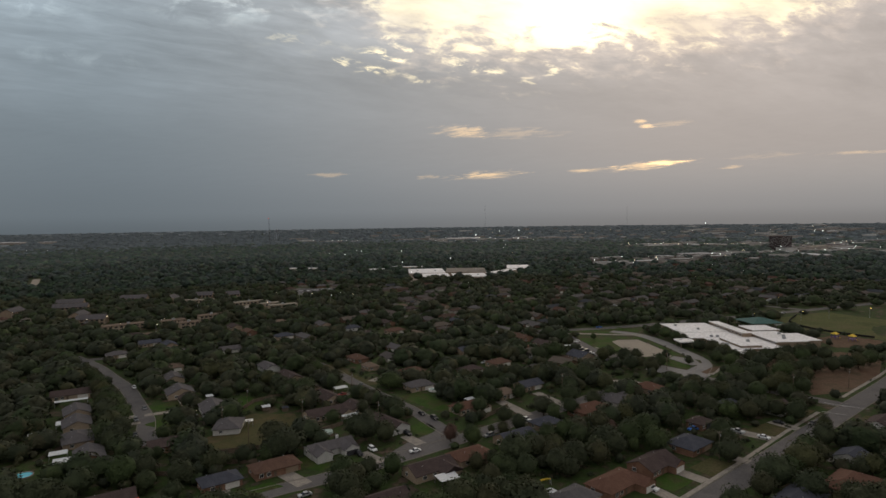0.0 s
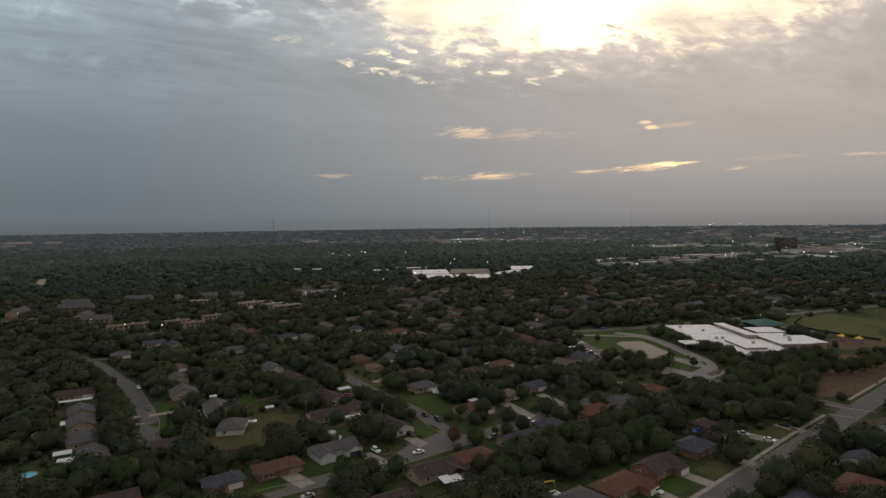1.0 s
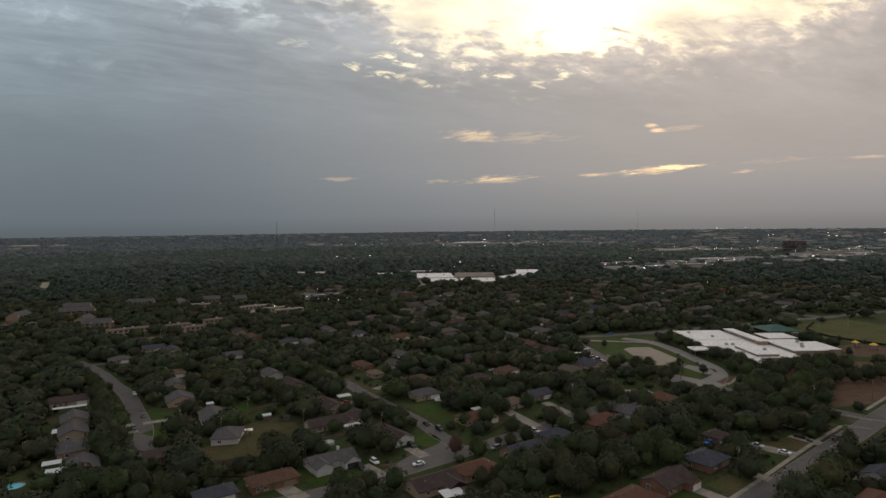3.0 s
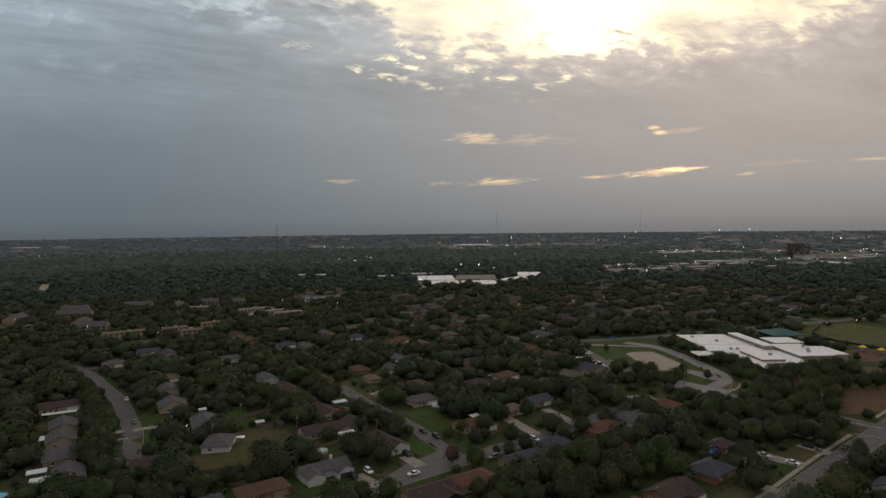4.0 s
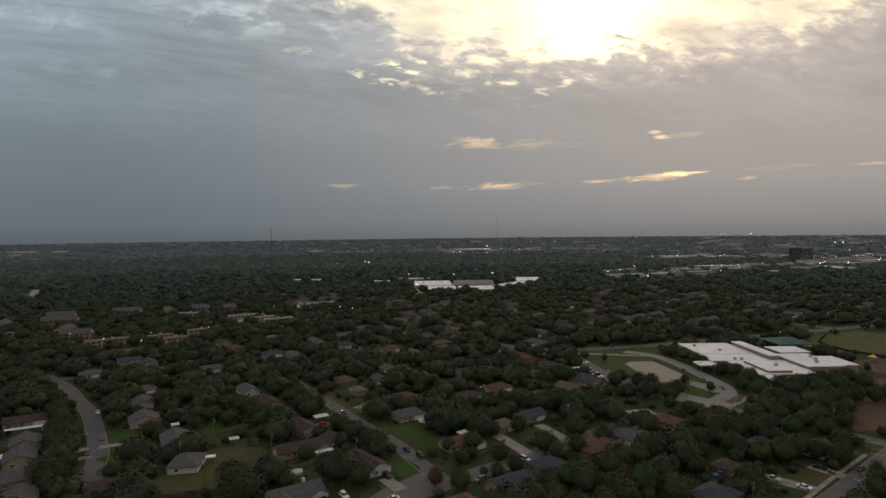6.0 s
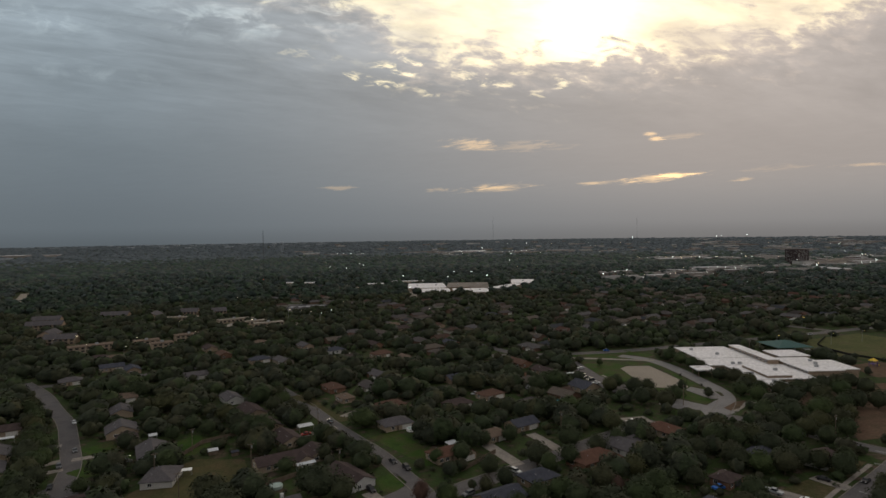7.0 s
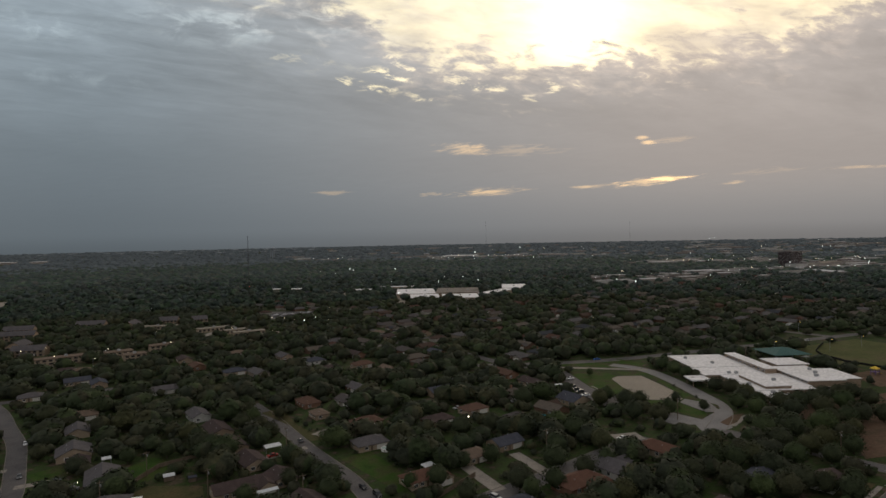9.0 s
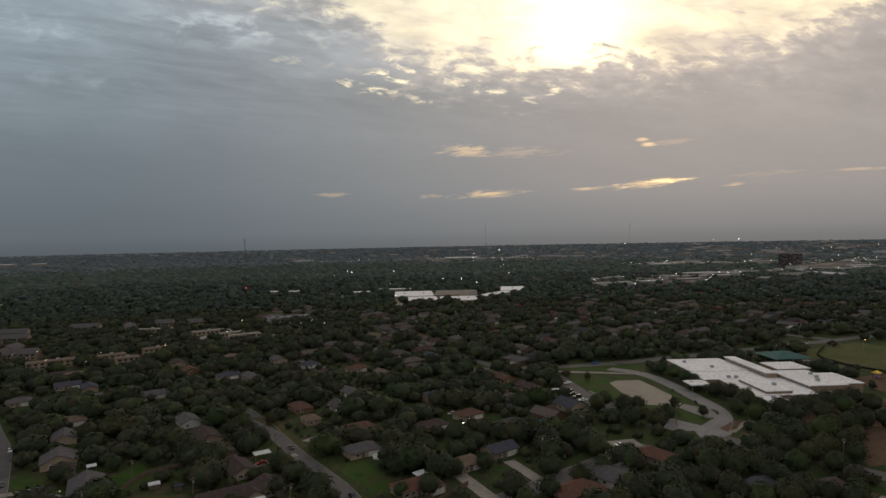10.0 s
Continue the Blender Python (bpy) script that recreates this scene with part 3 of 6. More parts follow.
road(BEND_ON, 7.0, "grey asphalt residential street under trees", clear=-2)
road(COURT, 7.4, "grey asphalt street ending in a turning circle", clear=7)
road(SIDE_ST, 7.5, "grey asphalt side street under trees", clear=0)
road(SCHOOL_LANE, 8.0, "grey asphalt school driveway curving past lawns", clear=5, mat=M_OLDASPHALT)
road(NORTH_ST, 8.0, "grey asphalt street behind the school", clear=5)
sheet("road", [(-129 + 9 * math.cos(a), 252 + 9 * math.sin(a)) for a in np.linspace(0, math.tau, 25)[:-1]], M_ASPHALT, "round asphalt turning circle at the street end", 0.035)
sheet("road", [(-23, 226), (-15, 239), (-7, 247), (-2, 254), (5, 248), (-6, 232), (-14, 222)], M_ASPHALT, "wide paved street junction", 0.037)
for pts in ([(-275, 395), (-201, 436), (-172, 451), (-60, 545), (80, 655), (170, 712)], [(-30, 398), (30, 440), (90, 469)], [(55, 480), (0, 570), (-60, 660), (-110, 740)], [(330, 536), (262, 630), (190, 730)]):
    back = part("road", ribbon(rounded(pts), 0, 7.5, 0.03, 0.3), M_ASPHALT)
    tagged(back, "grey asphalt back street glimpsed between trees", "road", kind="structure")
    LINES.append((dense(pts, 4.0), 1.5, -1.0))
LINES.append((dense([(-222, 425), (-201, 436), (-170, 452)], 4.0), 3.5, 9))
# footways and driveways
def strip(points, width, label, mat=None, name="driveway", clear=6.0, lift=0.045):
    ob = part(name, ribbon(points, 0, width, lift, 0.3), mat or M_CONCRETE)
    tagged(ob, label, name, kind="structure")
    LINES.append((dense(points, 3.0), width / 2, clear))


strip([(36, 152), (75, 184), (103, 207), (139, 238), (166, 260)], 1.6, "narrow concrete footway beside the street", name="footway", clear=0)
strip([(190, 280), (232, 314), (300, 373)], 1.6, "narrow concrete footway beside the street", name="footway", clear=0)
for a, b, w in (((-59, 212), (-49, 202), 6.0), ((-33, 229), (-24, 219), 5.0), ((-17, 246), (-10, 236), 5.0), ((27, 290), (38, 267), 5.5), ((47, 302), (58, 278), 5.0),
                ((80, 205), (87, 195), 5.0), ((103, 216), (109, 209), 4.5), ((139, 250), (145, 240), 5.0), ((119, 240), (129, 230), 6.0), ((-134, 290), (-146, 284), 4.0),
                ((-77, 199), (-73, 189), 5.5), ((66, 194), (72, 183), 4.5), ((140, 208), (130, 217), 5.0), ((-160, 275), (-150, 283), 4.5), ((92, 316), (104, 318), 9.0), ((-58, 305), (-42, 318), 4.0)):
    strip([a, b], w, "pale concrete driveway from house to street")
for k in (0.0, 1.0):
    strip([(147 + 6 * k, 238 + 4 * k), (152 + 6 * k, 231 + 4 * k)][:2] if k == 0 else [(177, 273), (183, 266)], 0.5, "faded white stop line", M_PAINT, "road_marking", 0, 0.06)
strip([(168, 261), (175, 255)], 0.35, "white painted crossing line", M_PAINT, "road_marking", 0, 0.06)
strip([(182, 268), (190, 262)], 0.35, "white painted crossing line", M_PAINT, "road_marking", 0, 0.06)
strip([(-630, 905), (-660, 955), (-705, 1025)], 11, "pale street running away between woods", M_GRAVEL, "road", 45, 0.05)
strip([(-860, 1010), (-800, 1040)], 14, "pale clearing by a far street", M_GRAVEL, "road", 60, 0.05)
# lawns and yards
LAWN = "mown green lawn"
sheet("lawn", [(-76, 196), (-62, 205), (-56, 201), (-70, 192)], M_LAWN, LAWN)
sheet("lawn", [(-62, 226), (-48, 226), (-40, 219), (-46, 213), (-56, 218)], M_LAWN, LAWN)
sheet("lawn", [(-24, 302), (-14, 312), (0, 290), (8, 272), (2, 268), (-8, 282)], M_LAWN, LAWN)
sheet("lawn", [(-17, 258), (-9, 263), (-4, 254), (-7, 245), (-12, 247)], M_LAWN, LAWN)
sheet("lawn", [(66, 196), (76, 203), (84, 196), (74, 188)], M_LAWN, LAWN)
sheet("lawn", [(86, 206), (97, 214), (103, 208), (91, 198)], M_DRY, "thin dry front yard grass")
sheet("lawn", [(-118, 290), (-106, 312), (-92, 304), (-96, 286)], M_LAWN, LAWN)
sheet("lawn", [(-150, 296), (-142, 306), (-128, 298), (-140, 288)], M_LAWN, LAWN)
sheet("lawn", [(-140, 270), (-130, 284), (-122, 276), (-128, 264)], M_LAWN, LAWN)
sheet("lawn", [(-104, 246), (-94, 282), (-72, 280), (-64, 262), (-74, 238), (-90, 232)], M_DRY, "dry brownish back yard grass")
sheet("lawn", [(122, 240), (136, 248), (143, 240), (130, 230)], M_DRY, "thin dry grass by the street")
sheet("lawn", [(146, 256), (158, 268), (166, 262), (152, 250)], M_DRY, "dry grass corner by the street")
sheet("lawn", [(-222, 396), (-222, 402), (-190, 406), (-190, 400)], M_DRY, "strip of pale dry grass")
sheet("lawn", [(170, 240), (182, 254), (192, 250), (180, 234)], M_DRY, "dry grass yard")
sheet("bare_ground", [(178, 284), (196, 326), (226, 350), (262, 352), (236, 318), (204, 290)], M_SOIL, "bare reddish brown soil lot with sparse grass")
sheet("bare_ground", [(176, 336), (190, 360), (250, 371), (270, 356), (228, 352), (196, 328)], M_SOIL, "bare brown soil under the school trees")
sheet("lawn", [(-80, 374), (-70, 380), (-54, 350), (-36, 328), (-42, 326), (-58, 350)], M_DRY, "dry brown roadside grass", clear=True)
strip([(-173, 295), (-162, 302)], 4.0, "short concrete driveway off the street")
strip([(-153, 267), (-143, 274)], 4.0, "short concrete driveway off the street")
for pts, w in (([(-42, 334), (-30, 351), (-18, 354)], 5.0), ([(-92, 506), (-62, 491)], 6.0), ([(-223, 640), (-219, 705), (-208, 725)], 9.0), ([(-45, 486), (-36, 480)], 6.0), ([(-24, 466), (-14, 460)], 6.0), ([(-205, 760), (-142, 785)], 8.0)):
    strip(pts, w, "pale concrete street stretch between trees", clear=12)
sheet("lawn", [(98, 444), (121, 436), (125, 426), (119.6, 420.3), (120, 400), (125, 373), (120, 366), (114, 380), (103, 402)], M_LAWN, "green school lawn")
sheet("lawn", [(128, 437), (145, 434), (146, 427), (129, 426)], M_LAWN, "green school lawn strip")
sheet("lawn", [(144.6, 424.7), (147, 426), (148.4, 393), (151, 369), (156.5, 359), (154.7, 352.6), (150.6, 351), (146.3, 357.7), (145.4, 378)], M_LAWN, "narrow green lawn strip beside the school driveway")
sheet("lawn", [(125.6, 371.5), (131.4, 370.6), (138, 366.4), (142, 356), (145.4, 347.6), (143.1, 341.1), (139.6, 338.6), (134.3, 345.8), (128.8, 357.5), (122, 365)], M_LAWN, "long green school lawn island")
sheet("lawn", [(100, 474), (121, 466), (149, 452), (146, 443), (118, 453), (97, 458)], M_LAWN, "green verge by the street")
sheet("lawn", [(118, 478), (140, 476), (154, 458), (149, 453), (124, 467)], M_LAWN, "green verge by the street")
sheet("paved_yard", [(119.9, 420.3), (125.4, 425.7), (139.5, 425.4), (143, 405), (145.2, 389), (144, 372), (138.4, 367.2), (131.4, 371.4), (125.4, 373.2), (120.5, 400)], M_GRAVEL, "pale concrete paved play yard")
sheet("car_park", [(90, 436), (97, 444), (102.5, 402), (113, 372), (102, 362), (92, 388)], M_ASPHALT, "grey asphalt car park beside the lawn", 0.04)
sheet("paved_yard", [(140, 366), (145, 372), (150, 366), (153.5, 352), (149, 348), (146, 348)], M_OLDASPHALT, "grey paved path between lawn islands", 0.034)
strip([(92, 456), (118, 449), (148, 440)], 4.0, "pale concrete path along the lawn", name="footway", clear=8)
strip([(104, 404), (113, 374)], 1.2, "pale concrete kerb path", name="footway", clear=8)
sheet("paved_yard", [(121, 352), (126.5, 354), (133.5, 344), (139, 337), (148, 346), (152, 338), (147, 324), (137, 318), (132, 322), (133, 330), (124.4, 331), (117, 341)], M_OLDASPHALT, "grey paved turning area by the school driveway", 0.033)
sheet("bare_ground", [(145, 332), (156.5, 342.6), (162, 344), (152.3, 331), (146.5, 327.3)], M_SOIL, "small island of bare soil by the driveway", 0.06)
strip([(148, 327), (158, 338), (165, 341)], 3.5, "pale concrete drive round a soil island", name="footway", clear=8)
field = [(268, 445), (262, 478), (285, 500), (330, 520), (420, 556), (520, 590), (520, 470), (400, 400), (310, 385), (290, 424)]
sheet("playing_field", field, M_FIELD, "wide mown green playing field", 0.03)
sheet("bare_ground", [(256, 384), (258, 412), (284, 424), (300, 398), (284, 380)], M_SOIL, "bare soil around the playground", 0.05)


# ---------------------------------------------------------------- houses
def roof_geo(w, d, e, rise, kind, over=0.55):
    """Roof over a w by d plan with eaves at height e."""
    X, Y = w / 2 + over, d / 2 + over
    g = Geo()
    t = 0.18
    if kind == "hip":
        r = max(0.4, X - Y)
        v = [(-X, -Y, e), (X, -Y, e), (X, Y, e), (-X, Y, e), (-r, 0, e + rise), (r, 0, e + rise)]
        low = [(x, y, z - t) for x, y, z in v[:4]]
        g.face_set(v + low, [(0, 1, 5, 4), (2, 3, 4, 5), (1, 2, 5), (3, 0, 4), (6, 7, 1, 0), (7, 8, 2, 1), (8, 9, 3, 2), (9, 6, 0, 3), (9, 8, 7, 6)])
    else:
        v = [(-X, -Y, e), (X, -Y, e), (X, Y, e), (-X, Y, e), (-X, 0, e + rise), (X, 0, e + rise)]
        low = [(x, y, z - t) for x, y, z in v]
        g.face_set(v + low, [(0, 1, 5, 4), (2, 3, 4, 5), (6, 10, 11, 7), (8, 11, 10, 9), (6, 7, 1, 0), (8, 9, 3, 2), (0, 4, 10, 6), (4, 3, 9, 10), (1, 7, 11, 5), (5, 11, 8, 2)])
    return g


def wall_geo(w, d, e, rise, kind):
    g = Geo()
    X, Y = w / 2, d / 2
    g.box(-X, -Y, -0.6, X, Y, e)
    if kind == "gable":
        k = rise * Y / (Y + 0.55)
        for s in (-X, X):
            a = s - 0.12 if s > 0 else s
            g.face_set([(a, -Y, e), (a, Y, e), (a, 0, e + k), (a + 0.12, -Y, e), (a + 0.12, Y, e), (a + 0.12, 0, e + k)], [(0, 2, 1), (3, 4, 5), (0, 3, 5, 2), (1, 2, 5, 4), (0, 1, 4, 3)])
    return g


WINDOW_CACHE = {}


def add_window(parent, x, y, z, ang, w=1.4, h=1.2, name="window", split=False, dim=False):
    key = (round(w, 2), round(h, 2), dim)
    if key not in WINDOW_CACHE:
        pane = Geo().box(-w / 2, -0.04, -h / 2, w / 2, 0.02, h / 2).mesh("pane", M_GLASS)
        g = Geo()
        t = 0.09
        g.box(-w / 2 - t, -0.08, -h / 2 - t, w / 2 + t, 0.0, -h / 2).box(-w / 2 - t, -0.08, h / 2, w / 2 + t, 0.0, h / 2 + t)
        g.box(-w / 2 - t, -0.08, -h / 2, -w / 2, 0.0, h / 2).box(w / 2, -0.08, -h / 2, w / 2 + t, 0.0, h / 2).box(-0.03, -0.07, -h / 2, 0.03, 0.0, h / 2)
        fr = g.mesh("window_frame", M_DARKDOOR if dim else M_WHITE)
        n = len(g.f)
        whole = g.box(-w / 2, -0.04, -h / 2, w / 2, 0.02, h / 2).mesh("window", M_WHITE)
        whole.materials.append(M_GLASS)
        for k, face in enumerate(whole.polygons):
            face.material_index = 1 if k >= n else 0
        WINDOW_CACHE[key] = (pane, fr, whole)
    pane, fr, whole = WINDOW_CACHE[key]
    win = part(name, fr if split else whole, None, parent)
    win.matrix_basis = pose(x, y, z, 0, 0, ang)
    if split:
        part("pane", pane, None, win)


def house(x, y, w=16, d=10, ang=37, roof="brown", wall="brick", kind="hip", e=2.7, rise=None, garage=1, wing=0.0, second=False, ell=0.0, chimney=False, dark=False, label="", clear=9.0, vents=2):
    rise = rise or d * 0.24
    near = roof != "mixed"
    rm = ROOF.get(roof, M_ROOFS)
    wm = WALL.get(wall, M_WALLS)
    words = {"rust": "rust-brown", "slate": "blue-grey", "dark": "dark brown", "mixed": "shingled"}.get(roof, roof)
    ob = thing("house", x, y, ang, label=label or "single-storey %s-walled house with a %s %s roof" % (wall if wall in WALL else "light", words, kind), category="house", group="suburban houses")
    part("wall", wall_geo(w, d, e, rise, kind), wm, ob)
    rf = part("roof", roof_geo(w, d, e, rise, kind), rm, ob, "%s shingle roof" % words)
    for side in ((garage, -garage) if second else (garage,)) if wing else ():
        # a front wing with its own gable
        wx = side * (w / 2 - 3.4)
        g = Geo()
        X, Y0, Y1 = 3.1, -d / 2 - wing, -d / 2 + 0.2
        g.box(wx - X, Y0, -0.6, wx + X, Y1 - 0.25, e)
        k = 1.75
        g.face_set([(wx - X, Y0, e), (wx + X, Y0, e), (wx, Y0, e + k), (wx - X, Y0 + 0.12, e), (wx + X, Y0 + 0.12, e), (wx, Y0 + 0.12, e + k)], [(0, 1, 2), (3, 5, 4), (0, 2, 5, 3), (1, 4, 5, 2), (0, 3, 4, 1)])
        part("wing_wall", g, wm, ob)
        g = Geo()
        Xo, k = X + 0.5, 2.0
        v = [(wx - Xo, Y0 - 0.4, e), (wx + Xo, Y0 - 0.4, e), (wx, Y0 - 0.4, e + k), (wx - Xo, 0, e), (wx + Xo, 0, e), (wx, 0, e + k)]
        v += [(a, b, c - 0.16) for a, b, c in v]
        g.face_set(v, [(0, 2, 5, 3), (2, 1, 4, 5), (6, 9, 11, 8), (8, 11, 10, 7), (0, 6, 8, 2), (2, 8, 7, 1), (0, 3, 9, 6), (1, 7, 10, 4)])
        part("wing_roof", g, rm, ob)
    gy = -d / 2 - wing
    if ell:
        # a rear wing across the main ridge
        wx, X, Y1 = -garage * (w / 2 - 4.2), 3.7, d / 2 + ell
        part("wing_wall", Geo().box(wx - X, 0, -0.6, wx + X, Y1, e - 0.05), wm, ob)
        g, Xo, k = Geo(), X + 0.5, rise * 0.86
        v = [(wx - Xo, Y1 + 0.45, e), (wx + Xo, Y1 + 0.45, e), (wx, Y1 - 2.6 if kind == "hip" else Y1 + 0.45, e + k), (wx - Xo, 0, e), (wx + Xo, 0, e), (wx, 0, e + k)]
        v += [(a, b, c - 0.16) for a, b, c in v]
        g.face_set(v, [(0, 3, 5, 2), (2, 5, 4, 1), (0, 2, 1), (6, 8, 11, 9), (8, 7, 10, 11), (0, 6, 9, 3), (1, 4, 10, 7), (6, 7, 8), (0, 1, 7, 6)])
        part("wing_roof", g, rm, ob)
    gx = garage * (w / 2 - 3.4)
    door = Geo().box(gx - 2.4, gy - 0.07, 0, gx + 2.4, gy - 0.005, 2.15)
    for k in range(1, 4):
        door.box(gx - 2.38, gy - 0.09, k * 0.53 - 0.02, gx + 2.38, gy - 0.06, k * 0.53 + 0.02)
    part("garage_door", door, (WALL["tan"] if dark == "brown" else M_DARKDOOR) if dark else M_DOOR, ob)
    fx = -garage * (w * 0.08)
    part("front_door", Geo().box(fx - 0.5, -d / 2 - 0.06, 0.1, fx + 0.5, -d / 2 - 0.005, 2.15), M_WOOD, ob)
    for wx in (fx - garage * 2.4, fx - garage * 5.0):
        if abs(wx) < w / 2 - 0.9:
            add_window(ob, wx, -d / 2, 1.5, 0, split=near)
    add_window(ob, -w / 2, d * 0.2, 1.5, -90, split=near)
    if near:
        add_window(ob, w / 2, -d * 0.15, 1.5, 90, split=True)
    for wx in (-w * 0.28, w * 0.05, w * 0.3) if near else (-w * 0.2,):
        add_window(ob, wx, d / 2, 1.5, 180, split=near)
    if chimney:
        c = Geo().box(w * 0.18, 0.6, e + rise * 0.3, w * 0.18 + 0.9, 1.5, e + rise + 0.9)
        c.box(w * 0.18 - 0.08, 0.52, e + rise + 0.9, w * 0.18 + 0.98, 1.58, e + rise + 1.0)
        part("chimney", c, WALL["brick"] if wall != "white" else WALL["white"], ob)
    for k in range(vents):
        vx = (-0.3 + 0.55 * k) * w
        vz = e + rise * 0.62
        part("roof_vent", Geo().tube((vx, 0.2 * d, vz - 0.3), (vx, 0.2 * d, vz + 0.35), 0.12, 0.12, 6), M_STEEL, ob)
    KEEP.append((x, y, w / 2, d / 2 + wing * 0.5, ang, clear))
    return ob


house(-63, 214, 16.5, 9.5, 35, "brown", "brick", dark="brown", label="low red brick house with a brown shingle roof by the street", clear=14)
house(-46, 231, 18, 8.5, 35, "grey", "white", "gable", wing=4.5, second=True, chimney=True, dark=True, label="white house with grey gable roof and dark garage door", clear=14)
house(-79, 203, 13, 9, 35, "slate", "brick", label="brick house with dark blue-grey roof and white garage door", clear=12)
house(-110, 190, 14, 9, 35, "dark", "brick", "gable")
house(-113, 240, 17, 9, 33, "dark", "brick", "gable", label="brick house with a dark reddish brown roof")
house(-96.5, 260.5, 14, 11, 100, "grey", "white", label="white-walled house with a grey hipped roof in a dry yard", clear=13)
house(-113, 286, 17, 11.5, 120, "grey", "white", "gable", label="white house with grey gable roof on a green yard", clear=12)
house(-143, 316, 13, 13, 122, "grey", "beige", "gable", label="beige house with a weathered grey gable roof", clear=8)
house(-160, 346, 14, 10, 122, "grey", "beige", "gable", clear=-2)
house(-133, 303, 9, 8, 122, "dark", "beige", "gable", label="small beige house with a dark brown roof", clear=3)
house(-180, 286, 14, 11, 125, "grey", "beige", "gable")
house(-157, 249, 15, 11, 124, "grey", "tan", "hip")
house(-169, 268, 14, 11, 124, "grey", "beige", "gable", clear=5)
house(-140, 229, 15, 10, 124, "grey", "brick", "gable")
house(-203, 318, 18, 9, 30, "dark", "beige", "gable")
house(-55, 274, 21, 9.5, 33, "dark", "beige", "gable", wing=3.5, label="long beige house with a dark brown gable roof")
house(-43, 281, 11, 9, 123, "dark", "beige", "gable", clear=4)
house(-60, 299, 15, 9.5, 127, "dark", "beige", "gable", garage=-1, clear=16)
house(-75, 319, 16, 9.5, 126, "dark", "tan", "gable", clear=16)
house(-14, 316, 14, 10, 30, "grey", "beige", "hip", label="pale beige house with a grey hipped roof beside the lawn", clear=12)
house(-25, 256, 19, 9.5, 131, "dark", "white", "gable", clear=5)
house(-6, 208, 17, 10, 215, "dark", "beige", "gable", ell=4.0, label="beige house with a dark brown hipped roof", clear=12)
house(-19, 184, 13, 10, 215, "dark", "beige", "gable", clear=8)
house(9, 219, 15, 9, 215, "rust", "beige", "hip", ell=4.0, clear=10)
house(11, 277, 16, 9, 35, "rust", "beige", "hip", wing=3.5, label="house with a rust-brown hipped roof", clear=12)
house(30, 297, 11, 9, 35, "tan", "beige", "hip", label="small house with a tan roof and pale driveway", clear=14)
house(44, 310, 13, 9, 35, "slate", "tan", "gable", clear=10)
house(28, 235, 15, 10, 215, "slate", "tan", "gable", clear=8)
house(43, 251, 12, 9, 215, "slate", "tan", "hip", clear=9)
house(66, 268, 18, 10, 215, "rust", "brick", "hip", ell=4.0, label="brick house with a wide rust-brown roof", clear=12)
house(83, 277, 15, 11, 125, "grey", "white", "gable", wing=3.5, label="grey-roofed house with white eaves", clear=10)
house(73, 206, 16, 10, 39, "dark", "brick", "gable", wing=3.0, label="brick house with a dark brown gabled roof by the street", clear=14)
house(56, 192, 19, 10, 39, "rust", "brick", "hip", wing=4.0, clear=8)
house(40, 182, 14, 10, 39, "grey", "beige", "hip", clear=6)
house(93, 223, 14, 11, 39, "slate", "brick", "hip", dark="brown", clear=8)
house(107, 246, 9, 7, 39, "dark", "brick", "hip", dark=True, clear=7)
house(104, 298, 13, 10, 125, "rust", "beige", "hip", clear=8)
house(144, 206, 10, 9, 219, "slate", "white", "gable", label="white house with a blue-grey roof behind a pickup", clear=10)
house(129, 186, 18, 10, 219, "rust", "brick", "hip", ell=4.5, clear=9)
house(108, 177, 16, 10, 219, "slate", "beige", "gable", clear=7)
house(178, 238, 14, 9, 219, "dark", "white", "gable", clear=10)
house(149, 262, 12, 8, 39, "dark", "white", "gable", clear=-3)
house(127, 265, 13, 9, 39, "slate", "tan", "gable", clear=-3)
house(-90, 341, 18, 10, 126, "dark", "tan", "gable", clear=16)
house(-110, 367, 15, 9, 126, "grey", "white", "gable", label="white-walled house with a weathered grey gable roof", clear=16)
house(-57, 385, 14, 9, 125, "brown", "brick", "hip", clear=13)
house(-46, 362, 10, 7, 125, "tan", "tan", "hip", clear=13)
house(15, 399, 14, 9, 35, "slate", "tan", "gable", clear=10)
house(33, 361, 13, 9, 35, "brown", "beige", "hip", clear=3)
house(57, 436, 16, 9, 122, "brown", "brick", "gable", clear=12)
house(71, 409, 18, 9, 122, "dark", "tan", "gable", clear=12)
house(86, 371, 13, 12, 122, "slate", "beige", "gable", label="low beige house with a wide blue-grey roof by a car park", clear=4)
house(-228, 455, 15, 9, 35, "slate", "beige", "gable", clear=10)
house(-244, 487, 14, 9, 35, "tan", "beige", "hip", clear=10)
house(-155, 424, 14, 9, 35, "grey", "white", "gable", clear=10)
house(-66, 465, 14, 9, 35, "dark", "white", "gable", clear=10)
house(-20, 345, 15, 9, 35, "brown", "beige", "hip", clear=5)
house(15, 345, 14, 9, 35, "dark", "brick", "hip", clear=6)
house(-175, 372, 16, 9, 35, "tan", "beige", "gable", clear=-2)


